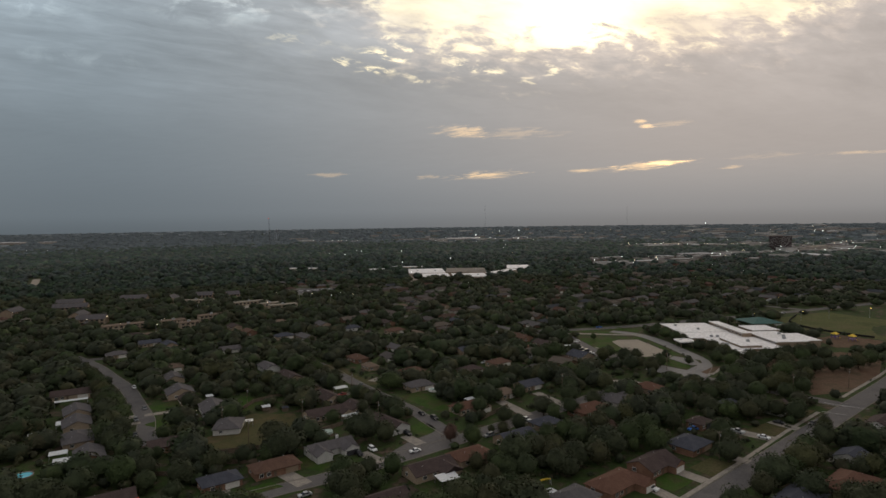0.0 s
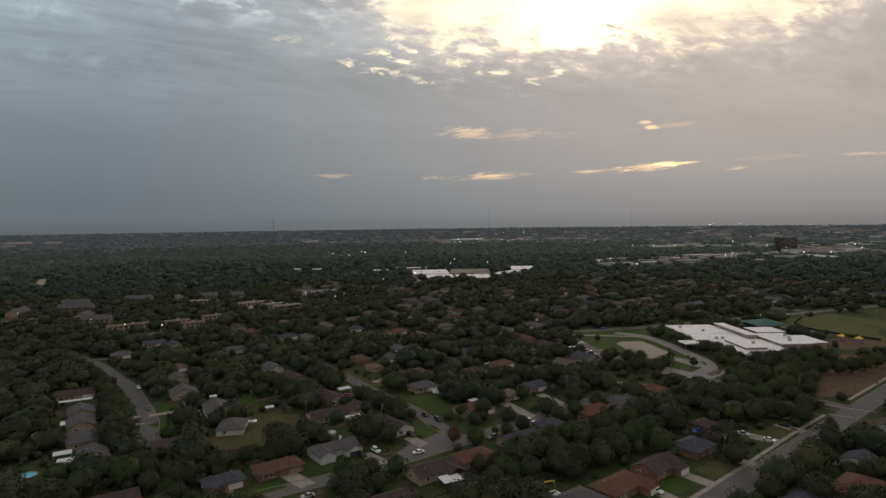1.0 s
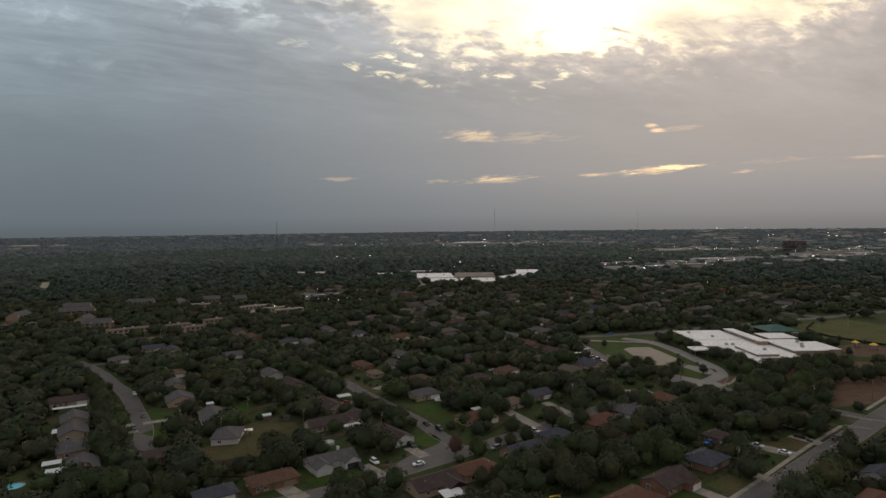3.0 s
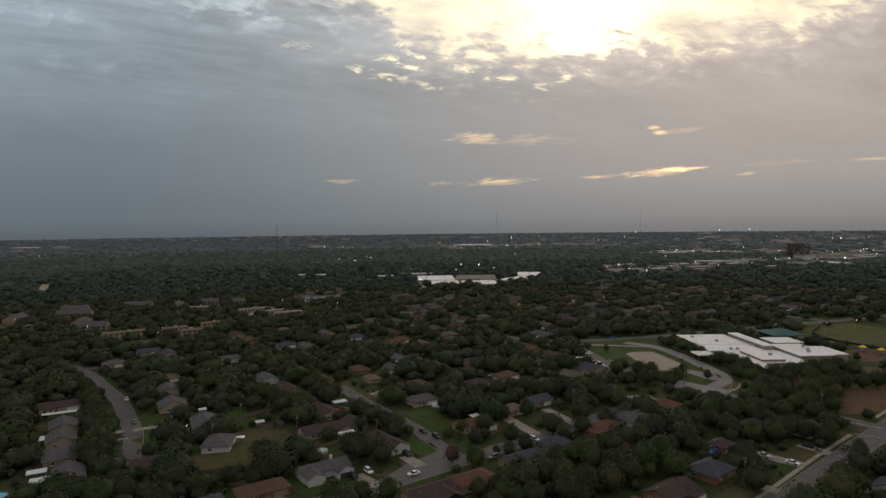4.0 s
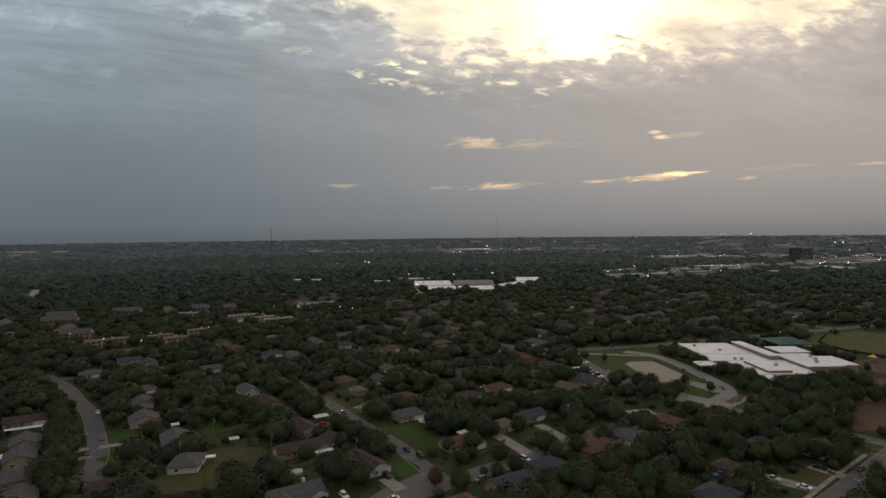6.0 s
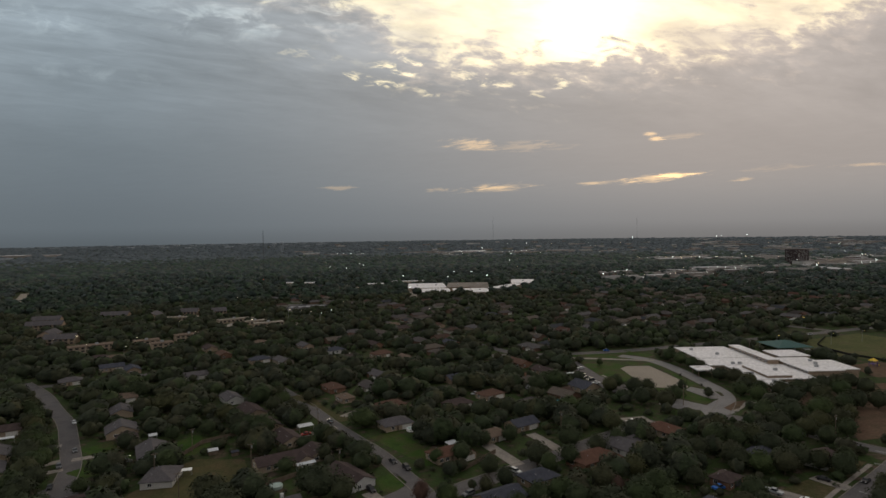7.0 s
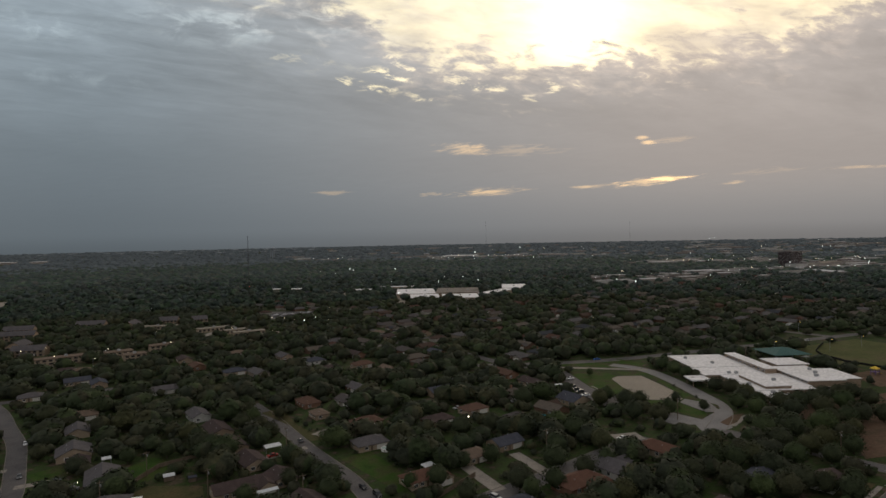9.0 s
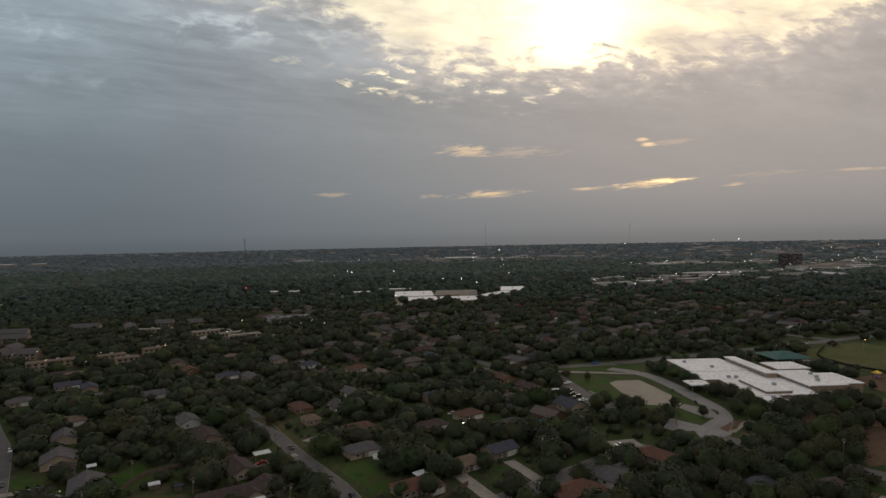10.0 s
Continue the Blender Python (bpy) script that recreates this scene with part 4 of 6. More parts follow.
for k, (hx, hy) in enumerate(((-232, 416), (-209, 447), (-257, 487), (-163, 492), (-150, 538), (-107, 520), (-78, 498), (-50, 517), (-40, 479), (-20, 460), (-106, 423), (12, 513), (-33, 598), (-2, 608), (-45, 617), (-34, 413), (-128, 470), (-185, 520))):
    house(hx, hy, 13 + k % 3, 9, (36, 126, 216, 306)[k * 5 % 4], ("grey", "dark", "tan", "slate", "brown")[k * 3 % 5], ("beige", "tan", "white", "brick")[k % 4], ("hip", "gable")[k % 2], clear=6 + 5 * (k % 3), vents=0)


# further houses along the street grid, half hidden by trees
def fill_houses():
    cu, su = math.cos(radians(36)), math.sin(radians(36))
    kinds = ["hip", "gable", "hip", "gable"]
    sets = {True: [], False: []}
    distant = []
    for row in range(-12, 50):
        for col in range(-26, 58):
            u, v = col * 23.0 + (row % 3) * 7, row * 27.0 + (6 if row % 2 else 0)
            u += float(rng.uniform(-4, 4))
            v += float(rng.uniform(-3, 3))
            x, y = u * cu - v * su, 300 + u * su + v * cu
            far = math.hypot(x, y)
            if y < 335 or abs(x) > 0.78 * y + 20 or far > (1450 if x > 150 else 1200) or rng.random() < 0.52 - 0.08 * (far > 520) + 0.06 * (far > 900) - 0.10 * (x > 60 and far > 560):
                continue
            if 88 < x < 300 and 330 < y < 480 or x > 250 and y < 600:
                continue
            if -330 < x < -90 and 480 < y < 810 or x < -250 and y > 600:
                continue
            if x < -110 and y < 560:
                continue
            if -160 < x < 200 and y > 840:
                continue
            if any(math.hypot(x - k[0], y - k[1]) < 19 for k in KEEP) or near_line(x, y, 8):
                continue
            ang = 36 + 90 * int(rng.integers(0, 4)) + float(rng.uniform(-4, 4))
            if len(KEEP) > 470 or far > 760:
                # past those that can be told apart
                distant.append((x, y, 12 + 5 * float(rng.random()), ang, kinds[int(rng.integers(0, 4))]))
                KEEP.append((x, y, 6.5, 4.5, ang, float(rng.uniform(-2, 16))))
                continue
            made = sets[far < 520]
            n = len(made)
            run = float(rng.uniform(-3, 7)) if far < 520 else float(rng.uniform(-2, 16))
            if n < 5:
                ob = house(x, y, 13 + 1.2 * n, 9 + (n % 3), ang, "mixed", "mixed", kinds[n % 4], wing=3.0 if n % 3 == 1 else 0, chimney=far < 520 and n == 2, label="single-storey suburban house half hidden by trees", clear=run, vents=0)
                if far > 520:
                    for o in list(ob.children):
                        if o.name.split(".")[0] in ("front_door", "window"):
                            bpy.data.objects.remove(o)
                made.append(ob)
            else:
                copy_thing(made[int(rng.integers(0, 5))], pose(x, y, float(gz(x, y)), 0, 0, ang))
                KEEP.append((x, y, 6.5, 4.5, ang, run))
            if far < 760 and rng.random() < 0.5 and not 60 < x < 140:
                YARDS.append((x - 10 * x / far + float(rng.uniform(-3, 3)), y - 10 * y / far, ang))
    join_houses(distant)


def join_houses(distant):
    """The far houses in one mesh: walls, then roofs."""
    walls, roofs = Geo(), Geo()
    for x, y, w, ang, kind in distant:
        m = pose(x, y, float(gz(x, y)), 0, 0, ang)
        for geo, one in ((walls, wall_geo(w, 9, 2.7, 2.2, kind)), (roofs, roof_geo(w, 9, 2.7, 2.2, kind))):
            geo.face_set([m @ Vector(v) for v in one.v], one.f)
    n = len(walls.f)
    me = walls.face_set(roofs.v, roofs.f).mesh("far_houses", M_FARWALLS)
    me.materials.append(M_FARROOFS)
    me.polygons.foreach_set("material_index", [0 if k < n else 1 for k in range(len(me.polygons))])
    tagged(new("far_houses", me), "single-storey houses far off among trees", "houses", kind="stuff")


YARDS = []


def near_line(x, y, margin):
    for pts, half, _ in LINES:
        for px, py in pts:
            if abs(px - x) < half + margin and abs(py - y) < half + margin:
                return True
    return False


fill_houses()


# ---------------------------------------------------------------- the school
def block(parent, name, outline, z0, z1, wall_mat, roof_mat, lip=0.35, label=""):
    """A flat-roofed block: walls, and a roof slab with a raised edge."""
    wl = part(name, Geo().prism(outline, z0, z1), wall_mat, parent)
    cx, cy = sum(p[0] for p in outline) / len(outline), sum(p[1] for p in outline) / len(outline)
    slab = [(x + 0.5 * (1 if x > cx else -1), y + 0.5 * (1 if y > cy else -1)) for x, y in outline]
    part(name + "_roof", Geo().prism(slab, z1 + 0.003, z1 + lip), roof_mat, parent, label)
    return wl


def school():
    z = float(gz(200, 410))
    ob = thing("school_building", 200, 410, 2, label="flat white-roofed brick school with several low wings", category="school")
    def q(x0, y0, x1, y1): return [(x0 - 200, y0 - 410), (x1 - 200, y0 - 410), (x1 - 200, y1 - 410), (x0 - 200, y1 - 410)]
    lab = "white membrane flat roof"
    block(ob, "west_wing", q(169, 421, 203, 456), -1, 4.8, WALL["tan"], M_MEMBRANE, label=lab)
    block(ob, "entrance_wing", q(168, 402, 203, 420.8), -1, 4.5, WALL["tan"], M_MEMBRANE, label=lab)
    block(ob, "hall_wing", q(177, 367, 211, 401.8), -1, 4.3, WALL["tan"], M_MEMBRANE, label=lab)
    block(ob, "south_tip", q(179, 356, 189, 366.8), -1, 4.0, WALL["tan"], M_MEMBRANE, label=lab)
    block(ob, "raised_roof", q(184.5, 369, 198, 396), 4.66, 5.9, WALL["tan"], M_MEMBRANE, label=lab)
    block(ob, "clerestory", q(203.7, 402, 210, 449), -1, 7.2, WALL["tan"], M_MEMBRANE, label=lab)
    block(ob, "east_wing", q(211.7, 376, 232, 411), -1, 6.2, WALL["tan"], M_MEMBRANE, label=lab)
    block(ob, "far_east_wing", q(232.6, 381, 244, 405), -1, 5.6, WALL["tan"], M_MEMBRANE, label=lab)
    block(ob, "gym_block", q(217, 413, 236, 431), -1, 6.8, WALL["tan"], M_MEMBRANE, label=lab)
    block(ob, "entrance_canopy", q(157, 394, 167.4, 404), 3.2, 3.5, M_WHITE, M_MEMBRANE, 0.6, label=lab)
    for px, py in ((158, 395), (158, 403), (166, 395)):
        part("canopy_post", Geo().tube((px - 200, py - 410, -1.2), (px - 200, py - 410, 3.2), 0.2, 0.2, 8), WALL["tan"], ob)
    for k in range(9):
        add_window(ob, 203.7 - 200, 405 + k * 4.9 - 410, 5.9, -90, 3.2, 0.9)
    for k in range(7):
        add_window(ob, 211.7 - 200, 378 + k * 3.4 - 410, 5.4, -90, 2.6, 0.8)
    for k in range(8):
        add_window(ob, 180 + k * 3.8 - 200, 367 - 410 if 180 + k * 3.8 > 190 else 356 - 410, 1.9, 0, 2.4, 1.6)
    for k in range(5):
        add_window(ob, 214 + k * 4 - 200, 376 - 410, 2.2, 0, 2.4, 1.6)
    for px, py, h in ((183, 404, 4.85), (187, 403.5, 4.85), (181, 379, 4.65), (184, 362, 4.35), (226, 392, 6.55), (222, 385, 6.55), (228, 400, 6.55), (176, 446, 5.15), (195, 380, 6.25), (186, 430, 5.15)):
        g = Geo().box(px - 200.9, py - 410.7, h, px - 199.1, py - 409.3, h + 1.3)
        g.box(px - 200.6, py - 410.4, h + 1.3, px - 199.4, py - 409.6, h + 1.45)
        part("roof_air_unit", g, M_STEEL, ob, "grey metal rooftop air unit")
    KEEP.append((206, 406, 42, 52, 2, 14))


school()


def pavilion():
    ob = thing("pavilion", 248, 464, 5, label="open pavilion with a teal metal roof", category="pavilion")
    part("roof", roof_geo(25, 24, 4.2, 3.2, "hip"), M_TEAL, ob, "teal metal hip roof")
    for sx in (-11.5, 0, 11.5):
        for sy in (-11, 11):
            part("post", Geo().box(sx - 0.2, sy - 0.2, -0.6, sx + 0.2, sy + 0.2, 4.1), M_STEEL, ob)
    KEEP.append((248, 464, 13, 13, 5, 16))


pavilion()


def canopy_shelter(x, y, w, d, h, ang, label, mat=M_METALROOF, slope=0.25, clear=9):
    ob = thing("carport", x, y, ang, label=label, category="carport")
    g = Geo()
    v = [(-w / 2, -d / 2, h), (w / 2, -d / 2, h), (w / 2, d / 2, h + slope), (-w / 2, d / 2, h + slope)]
    g.face_set(v + [(a, b, c - 0.12) for a, b, c in v], [(0, 1, 2, 3), (7, 6, 5, 4), (0, 4, 5, 1), (1, 5, 6, 2), (2, 6, 7, 3), (3, 7, 4, 0)])
    part("roof", g, mat, ob, "white sheet metal roof")
    for sx in (-w / 2 + 0.2, w / 2 - 0.2):
        for sy in (-d / 2 + 0.2, d / 2 - 0.2):
            part("post", Geo().box(sx - 0.06, sy - 0.06, -0.5, sx + 0.06, sy + 0.06, h - 0.1), M_STEEL, ob)
    KEEP.append((x, y, w / 2, d / 2, ang, clear))


canopy_shelter(0.5, 199, 7.5, 5.5, 2.6, 28, "white sheet metal carport beside a house")
canopy_shelter(-176, 268, 4.5, 5.5, 2.6, 30, "white metal patio cover behind a house")
canopy_shelter(-154, 231.7, 6.5, 4.2, 2.5, 30, "white metal patio cover behind a house", clear=14)
canopy_shelter(-146.5, 224.5, 8.5, 4.6, 2.5, 30, "white metal patio cover behind a house", clear=15)
canopy_shelter(-194, 304, 15, 2.4, 2.7, 28, "long white metal awning along a house")
canopy_shelter(-105, 186, 12, 1.6, 2.8, 35, "long red awning along a house", M_RED, 0.15)
canopy_shelter(-89, 265, 3.6, 2.2, 2.4, 15, "white wooden pergola beside a house", M_WHITE)
canopy_shelter(-112, 291, 3.6, 3.2, 2.9, 33, "small white metal cover by a house")
canopy_shelter(12.5, 285, 5.0, 4.5, 3.0, 35, "pale metal patio cover behind a house")
canopy_shelter(-56, 315, 7.0, 4.0, 2.4, 33, "white metal carport by the street")
canopy_shelter(85, 401, 6.5, 1.2, 2.6, 12, "long narrow white metal awning by a car park")
canopy_shelter(257, 453, 4.5, 2.5, 2.8, 5, "small white shade canopy by the pavilion")
canopy_shelter(-123, 306, 3.6, 3.2, 2.6, 33, "small white metal cover by a house")
canopy_shelter(-44, 268, 7.5, 2.2, 2.6, 33, "white metal awning over a porch")


def shed(x, y, w, d, h, ang, label, mat, roof_mat, kind="gable"):
    ob = thing("shed", x, y, ang, label=label, category="shed")
    part("wall", wall_geo(w, d, h, d * 0.22, kind), mat, ob)
    part("roof", roof_geo(w, d, h, d * 0.22, kind, 0.25), roof_mat, ob)
    part("door", Geo().box(-0.6, -d / 2 - 0.05, 0, 0.6, -d / 2 - 0.004, 1.9), M_WOOD, ob)
    KEEP.append((x, y, w / 2, d / 2, ang, 8))


shed(-88, 287, 3.6, 3.0, 2.0, 30, "brown wooden garden shed with a white roof", M_WOOD, M_METALROOF)
shed(-78, 285, 2.6, 2.2, 1.8, 30, "dark garden shed with a grey shingle roof", M_WOOD, ROOF["slate"])
shed(33.5, 186, 4.2, 4.2, 2.2, 35, "small shed with a white pyramid roof", M_WOOD, M_METALROOF, "hip")
shed(-181, 256, 3.2, 2.6, 1.9, 30, "garden shed with a pale roof", M_WOOD, M_METALROOF)


def pool(x, y, r, h, label, rim=M_WHITE, water=M_POOL, clear=9):
    ob = thing("swimming_pool", x, y, 0, label=label, category="pool")
    g = Geo()
    n = 24
    ring = [(math.cos(a), math.sin(a)) for a in np.linspace(0, math.tau, n + 1)[:-1]]
    v = [(c * r, s * r, -0.4) for c, s in ring] + [(c * r, s * r, h) for c, s in ring] + [(c * (r - 0.3), s * (r - 0.3), h) for c, s in ring] + [(c * (r - 0.3), s * (r - 0.3), h - 0.3) for c, s in ring]
    g.face_set(v, [(k * n + i, k * n + (i + 1) % n, (k + 1) * n + (i + 1) % n, (k + 1) * n + i) for k in range(3) for i in range(n)])
    part("pool_wall", g, rim, ob)
    part("water", Geo().prism([(c * (r - 0.3), s * (r - 0.3)) for c, s in ring], h - 0.45, h - 0.2), water, ob)
    CLEAR.append((x, y, r + 3))
    KEEP.append((x, y, r, r, 0, clear))


pool(-157, 216, 3.4, 0.5, "turquoise swimming pool in a back yard", M_CONCRETE, clear=17)
pool(-51, 252, 2.4, 1.1, "round above-ground pool with a pale cover", M_COVER, M_COVER)
pool(-6, 311, 2.6, 1.1, "round above-ground pool with a pale cover", M_WHITE, M_COVER)
pool(46, 345, 2.2, 1.0, "round above-ground pool in a shaded yard", M_TEAL)
pool(67, 350, 1.8, 0.9, "small round above-ground pool in a yard", M_TEAL)


def tank(x, y):
    ob = thing("white_tent", x, y, 20, label="white rounded storage tent in a yard", category="tent")
    g = Geo()
    n = 9
    for side in (-2.2, 2.2):
        g.v += [(2.4 * math.cos(a), side, 2.9 * math.sin(a)) for a in np.linspace(0, math.pi, n)]
    g.f += [(i + 1, i, n + i, n + i + 1) for i in range(n - 1)] + [tuple(range(n)), tuple(range(2 * n - 1, n - 1, -1))]
    part("cover", g, M_WHITE, ob)
    KEEP.append((x, y, 3, 3, 0, 22))


tank(165, 234)


# ---------------------------------------------------------------- cars
def car_meshes(kind):
    L, W = (4.6, 1.8) if kind == "sedan" else (4.8, 1.9) if kind == "suv" else (5.6, 1.95)
    prof = {
        "sedan": [(-2.3, 0.35), (-2.3, 0.75), (-2.15, 0.9), (-1.2, 0.95), (1.55, 0.98), (2.2, 0.92), (2.3, 0.7), (2.3, 0.35)],
        "suv": [(-2.4, 0.4), (-2.4, 0.85), (-2.2, 1.02), (-1.1, 1.08), (2.25, 1.1), (2.4, 0.95), (2.4, 0.4)],
        "pickup": [(-2.8, 0.45), (-2.8, 0.95), (-2.6, 1.1), (-1.4, 1.15), (0.7, 1.15), (2.7, 1.15), (2.8, 1.0), (2.8, 0.45)],
    }[kind]
    cab = {"sedan": [(-1.15, 0.95), (-0.45, 1.42), (0.85, 1.45), (1.6, 0.98)], "suv": [(-1.1, 1.08), (-0.5, 1.68), (2.0, 1.72), (2.3, 1.1)], "pickup": [(-1.3, 1.15), (-0.7, 1.78), (0.55, 1.8), (0.8, 1.15)]}[kind]

    def extrude(poly, w0, w1):
        zs = [p[1] for p in poly]
        lo, hi = min(zs), max(zs)
        g = Geo()
        n = len(poly)
        v = []
        for s in (-1, 1):
            for px, pz in poly:
                w = w0 + (w1 - w0) * (pz - lo) / (hi - lo)
                v.append((px, s * w / 2, pz))
        g.face_set(v, [tuple(range(n)), tuple(range(2 * n - 1, n - 1, -1))] + [(i, n + i, n + (i + 1) % n, (i + 1) % n) for i in range(n)])
        return g
    lo = cab[1][1]
    top = [(cab[1][0], lo - 0.02), (cab[1][0] + 0.06, lo + 0.05), (cab[2][0] - 0.06, cab[2][1] + 0.05), (cab[2][0], cab[2][1] - 0.02)]
    return L, W, extrude(prof, W, W * 0.96), extrude(cab, W * 0.93, W * 0.74), extrude(top, W * 0.76, W * 0.72)


CAR_BASE = {}


def car(x, y, ang, colour="white", kind="sedan", lights=False, label=""):
    words = {"white": "white", "black": "black", "silver": "silver", "blue": "bright blue", "red": "red", "grey": "dark grey"}[colour]
    name = {"sedan": "car", "suv": "suv", "pickup": "pickup_truck"}[kind]
    m = pose(x, y, float(gz(x, y)) + 0.05, 0, 0, ang)
    key = (colour, kind, lights)
    if key in CAR_BASE:
        ob = copy_thing(CAR_BASE[key], m)
        CLEAR.append((x, y, 3.5))
        KEEP.append((x, y, 2.2, 2.0, ang, 8))
        return tagged(ob, label)
    ob = thing(name, x, y, ang, float(gz(x, y)) + 0.05, label=label or "%s %s parked by a house" % (words, {"sedan": "car", "suv": "family car", "pickup": "pickup truck"}[kind]), category="car", group="parked cars")
    L, W, body, cab, top = car_meshes(kind)
    part("body", body, CAR[colour], ob)
    part("cabin_glass", cab, M_GLASS, ob, "dark tinted glass")
    part("cabin_roof", top, CAR[colour], ob)
    for wx in (-L * 0.31, L * 0.31):
        for s in (-1, 1):
            part("wheel", Geo().tube((wx, s * (W / 2 - 0.22), 0.33), (wx, s * (W / 2 + 0.02), 0.33), 0.33, 0.33, 10), M_TYRE, ob)
    for s in (-1, 1):
        r = 0.06 if lights else 0.0
        part("headlight", Geo().box(-L / 2 - 0.05 - r, s * W * 0.34 - 0.2 - r / 2, 0.58, -L / 2 + 0.1, s * W * 0.34 + 0.2 + r / 2, 0.78 + r), G_HEAD if lights else M_LENS, ob)
        part("tail_light", Geo().box(L / 2 - 0.1, s * W * 0.36 - 0.15, 0.65, L / 2 + 0.03, s * W * 0.36 + 0.15, 0.82), M_TAIL, ob)
    CAR_BASE[key] = ob
    CLEAR.append((x, y, 3.5))
    KEEP.append((x, y, 2.2, 2.0, ang, 8))
    return ob


car(-177, 334, 125, "white"); car(-133, 288, 30, "black"); car(-151, 294, 125, "grey"); car(-146, 276, 125, "grey", "suv"); car(-121, 280, 20, "grey")
car(-29, 231, 125, "white", "suv"); car(-34, 227, 125, "black", "pickup"); car(-12, 228, 30, "white"); car(-16, 247, 125, "black", "suv")
car(-11, 273, 120, "black"); car(-5, 266, 120, "black", "suv"); car(36, 260, 130, "silver", "suv"); car(18, 242, 40, "grey", "suv")
car(119, 238, 130, "silver", "pickup"); car(126, 231, 130, "white"); car(141, 247, 130, "black"); car(139, 211, 130, "black", "pickup"); car(135, 214, 130, "white")
car(67, 190, 130, "white", "suv"); car(103, 242, 20, "blue", "pickup"); car(154, 245, 39, "black"); car(95, 314, 15, "white"); car(-47, 193, 35, "silver")
car(92, 402, 15, "black", "suv"); car(93, 397, 15, "black"); car(94, 391, 15, "black", "suv"); car(95.5, 384, 15, "white"); car(54, 335, 35, "white"); car(65, 336, 35, "white"); car(25, 368, 35, "silver"); car(95, 422, 20, "white")
car(-46.5, 325.5, -57, "grey", "sedan", True, "grey car with its headlights on, in the street")
car(-54, 308, 33, "red"); car(125, 475, 10, "blue"); car(-136, 256, 118, "black"); car(280, 515, 20, "white", "suv"); car(300, 521, 20, "silver")


FAR_CAR = {}
for k, (px, py, a) in enumerate(YARDS[:80]):
    tone = ("white", "silver", "white", "grey", "white", "black")[k % 6]
    m = pose(px, py, float(gz(px, py)), 0, 0, a + 90 * (k % 2))
    if k % 3 == 0:
        drive = part("driveway", ribbon([(px - 4, py - 5), (px + 3, py + 4)], 0, 4.5, 0.045, 0.3), M_CONCRETE)
        tagged(drive, "pale concrete driveway between trees", "driveway", kind="structure")
    if tone in FAR_CAR:
        copy_thing(FAR_CAR[tone], m)
    else:
        ob = thing("car", px, py, a, label="%s car parked in a yard among trees" % tone, category="car", group="cars in far yards")
        g = Geo().prism([(-2.3, -0.9), (2.2, -0.9), (2.35, -0.5), (2.35, 0.5), (2.2, 0.9), (-2.3, 0.9)], 0.3, 0.95)
        part("body", g, CAR[tone], ob)
        v = [(-1.9, -0.85, 0.95), (1.2, -0.85, 0.95), (1.2, 0.85, 0.95), (-1.9, 0.85, 0.95), (-1.3, -0.7, 1.5), (0.5, -0.7, 1.5), (0.5, 0.7, 1.5), (-1.3, 0.7, 1.5)]
        part("cabin", Geo().face_set(v, [(0, 1, 5, 4), (1, 2, 6, 5), (2, 3, 7, 6), (3, 0, 4, 7), (4, 5, 6, 7)]), M_GLASS, ob)
        part("roof", Geo().box(-1.35, -0.72, 1.502, 0.55, 0.72, 1.56), CAR[tone], ob)
        FAR_CAR[tone] = ob
    KEEP.append((px, py, 2.5, 2.5, 0, 9))


# ---------------------------------------------------------------- poles and lamps
def utility_pole(x, y, h=10.5, ang=30):
    ob = thing("utility_pole", x, y, ang, label="weathered wooden utility pole with a crossarm", category="pole", group="utility poles")
    part("pole", Geo().tube((0, 0, -0.5), (0, 0, h), 0.17, 0.11, 8), M_WOOD, ob)
    part("crossarm", Geo().box(-1.2, -0.07, h - 0.9, 1.2, 0.07, h - 0.72), M_WOOD, ob)
    for s in (-1.05, 0.4, 1.05):
        part("insulator", Geo().tube((s, 0, h - 0.72), (s, 0, h - 0.5), 0.05, 0.04, 6), M_STEEL, ob)
    part("transformer", Geo().tube((0.32, 0, h - 2.3), (0.32, 0, h - 1.4), 0.24, 0.24, 8), M_STEEL, ob)


POLES = [(218, 453), (-100, 262), (-82, 243), (-50, 315), (-66, 270), (-98, 290), (202, 293), (170, 286), (100, 213), (60, 300), (128, 338), (-30, 262)]
for px, py in POLES:
    utility_pole(px, py)


def street_lamp(x, y, h=8.0, glow=None, r=0.32, ang=0.0, label="tall street lamp, lit at dusk"):
    """A pole with an arm and a lit head."""
    key = (h, r, (glow or G_WARM).name)
    if h > 5:
        KEEP.append((x, y, 1.5, 1.5, 0, 0.006 * math.hypot(x, y) ** 1.25))
    m = pose(x, y, float(gz(x, y)), 0, 0, ang)
    if key in LAMP_BASE:
        ob = copy_thing(LAMP_BASE[key], m)
        return tagged(ob, label)
    ob = thing("street_lamp", x, y, ang, label=label, category="street lamp", group="street lamps")
    part("pole", Geo().tube((0, 0, -0.5), (0, 0, h), 0.12, 0.08, 6), M_STEEL, ob)
    part("arm", Geo().tube((0, 0, h - 0.05), (1.2, 0, h + 0.2), 0.06, 0.05, 6), M_STEEL, ob)
    part("lamp_head", Geo().ball((1.4, 0, h + 0.2), r, 8, 5, 0.7), glow or G_WARM, ob, "glowing lamp head")
    LAMP_BASE[key] = ob
    return ob


LAMP_BASE = {}
for px, py in ((-435, 593), (-330, 542), (-319, 556), (-285, 516), (-246, 503), (-258, 542), (-219, 569), (-174, 713), (-158, 704), (-144, 691), (-106, 682), (-127, 793), (-183, 806), (-192, 640), (-205, 720)):
    street_lamp(px, py, 8.0, G_WARM, 0.27)
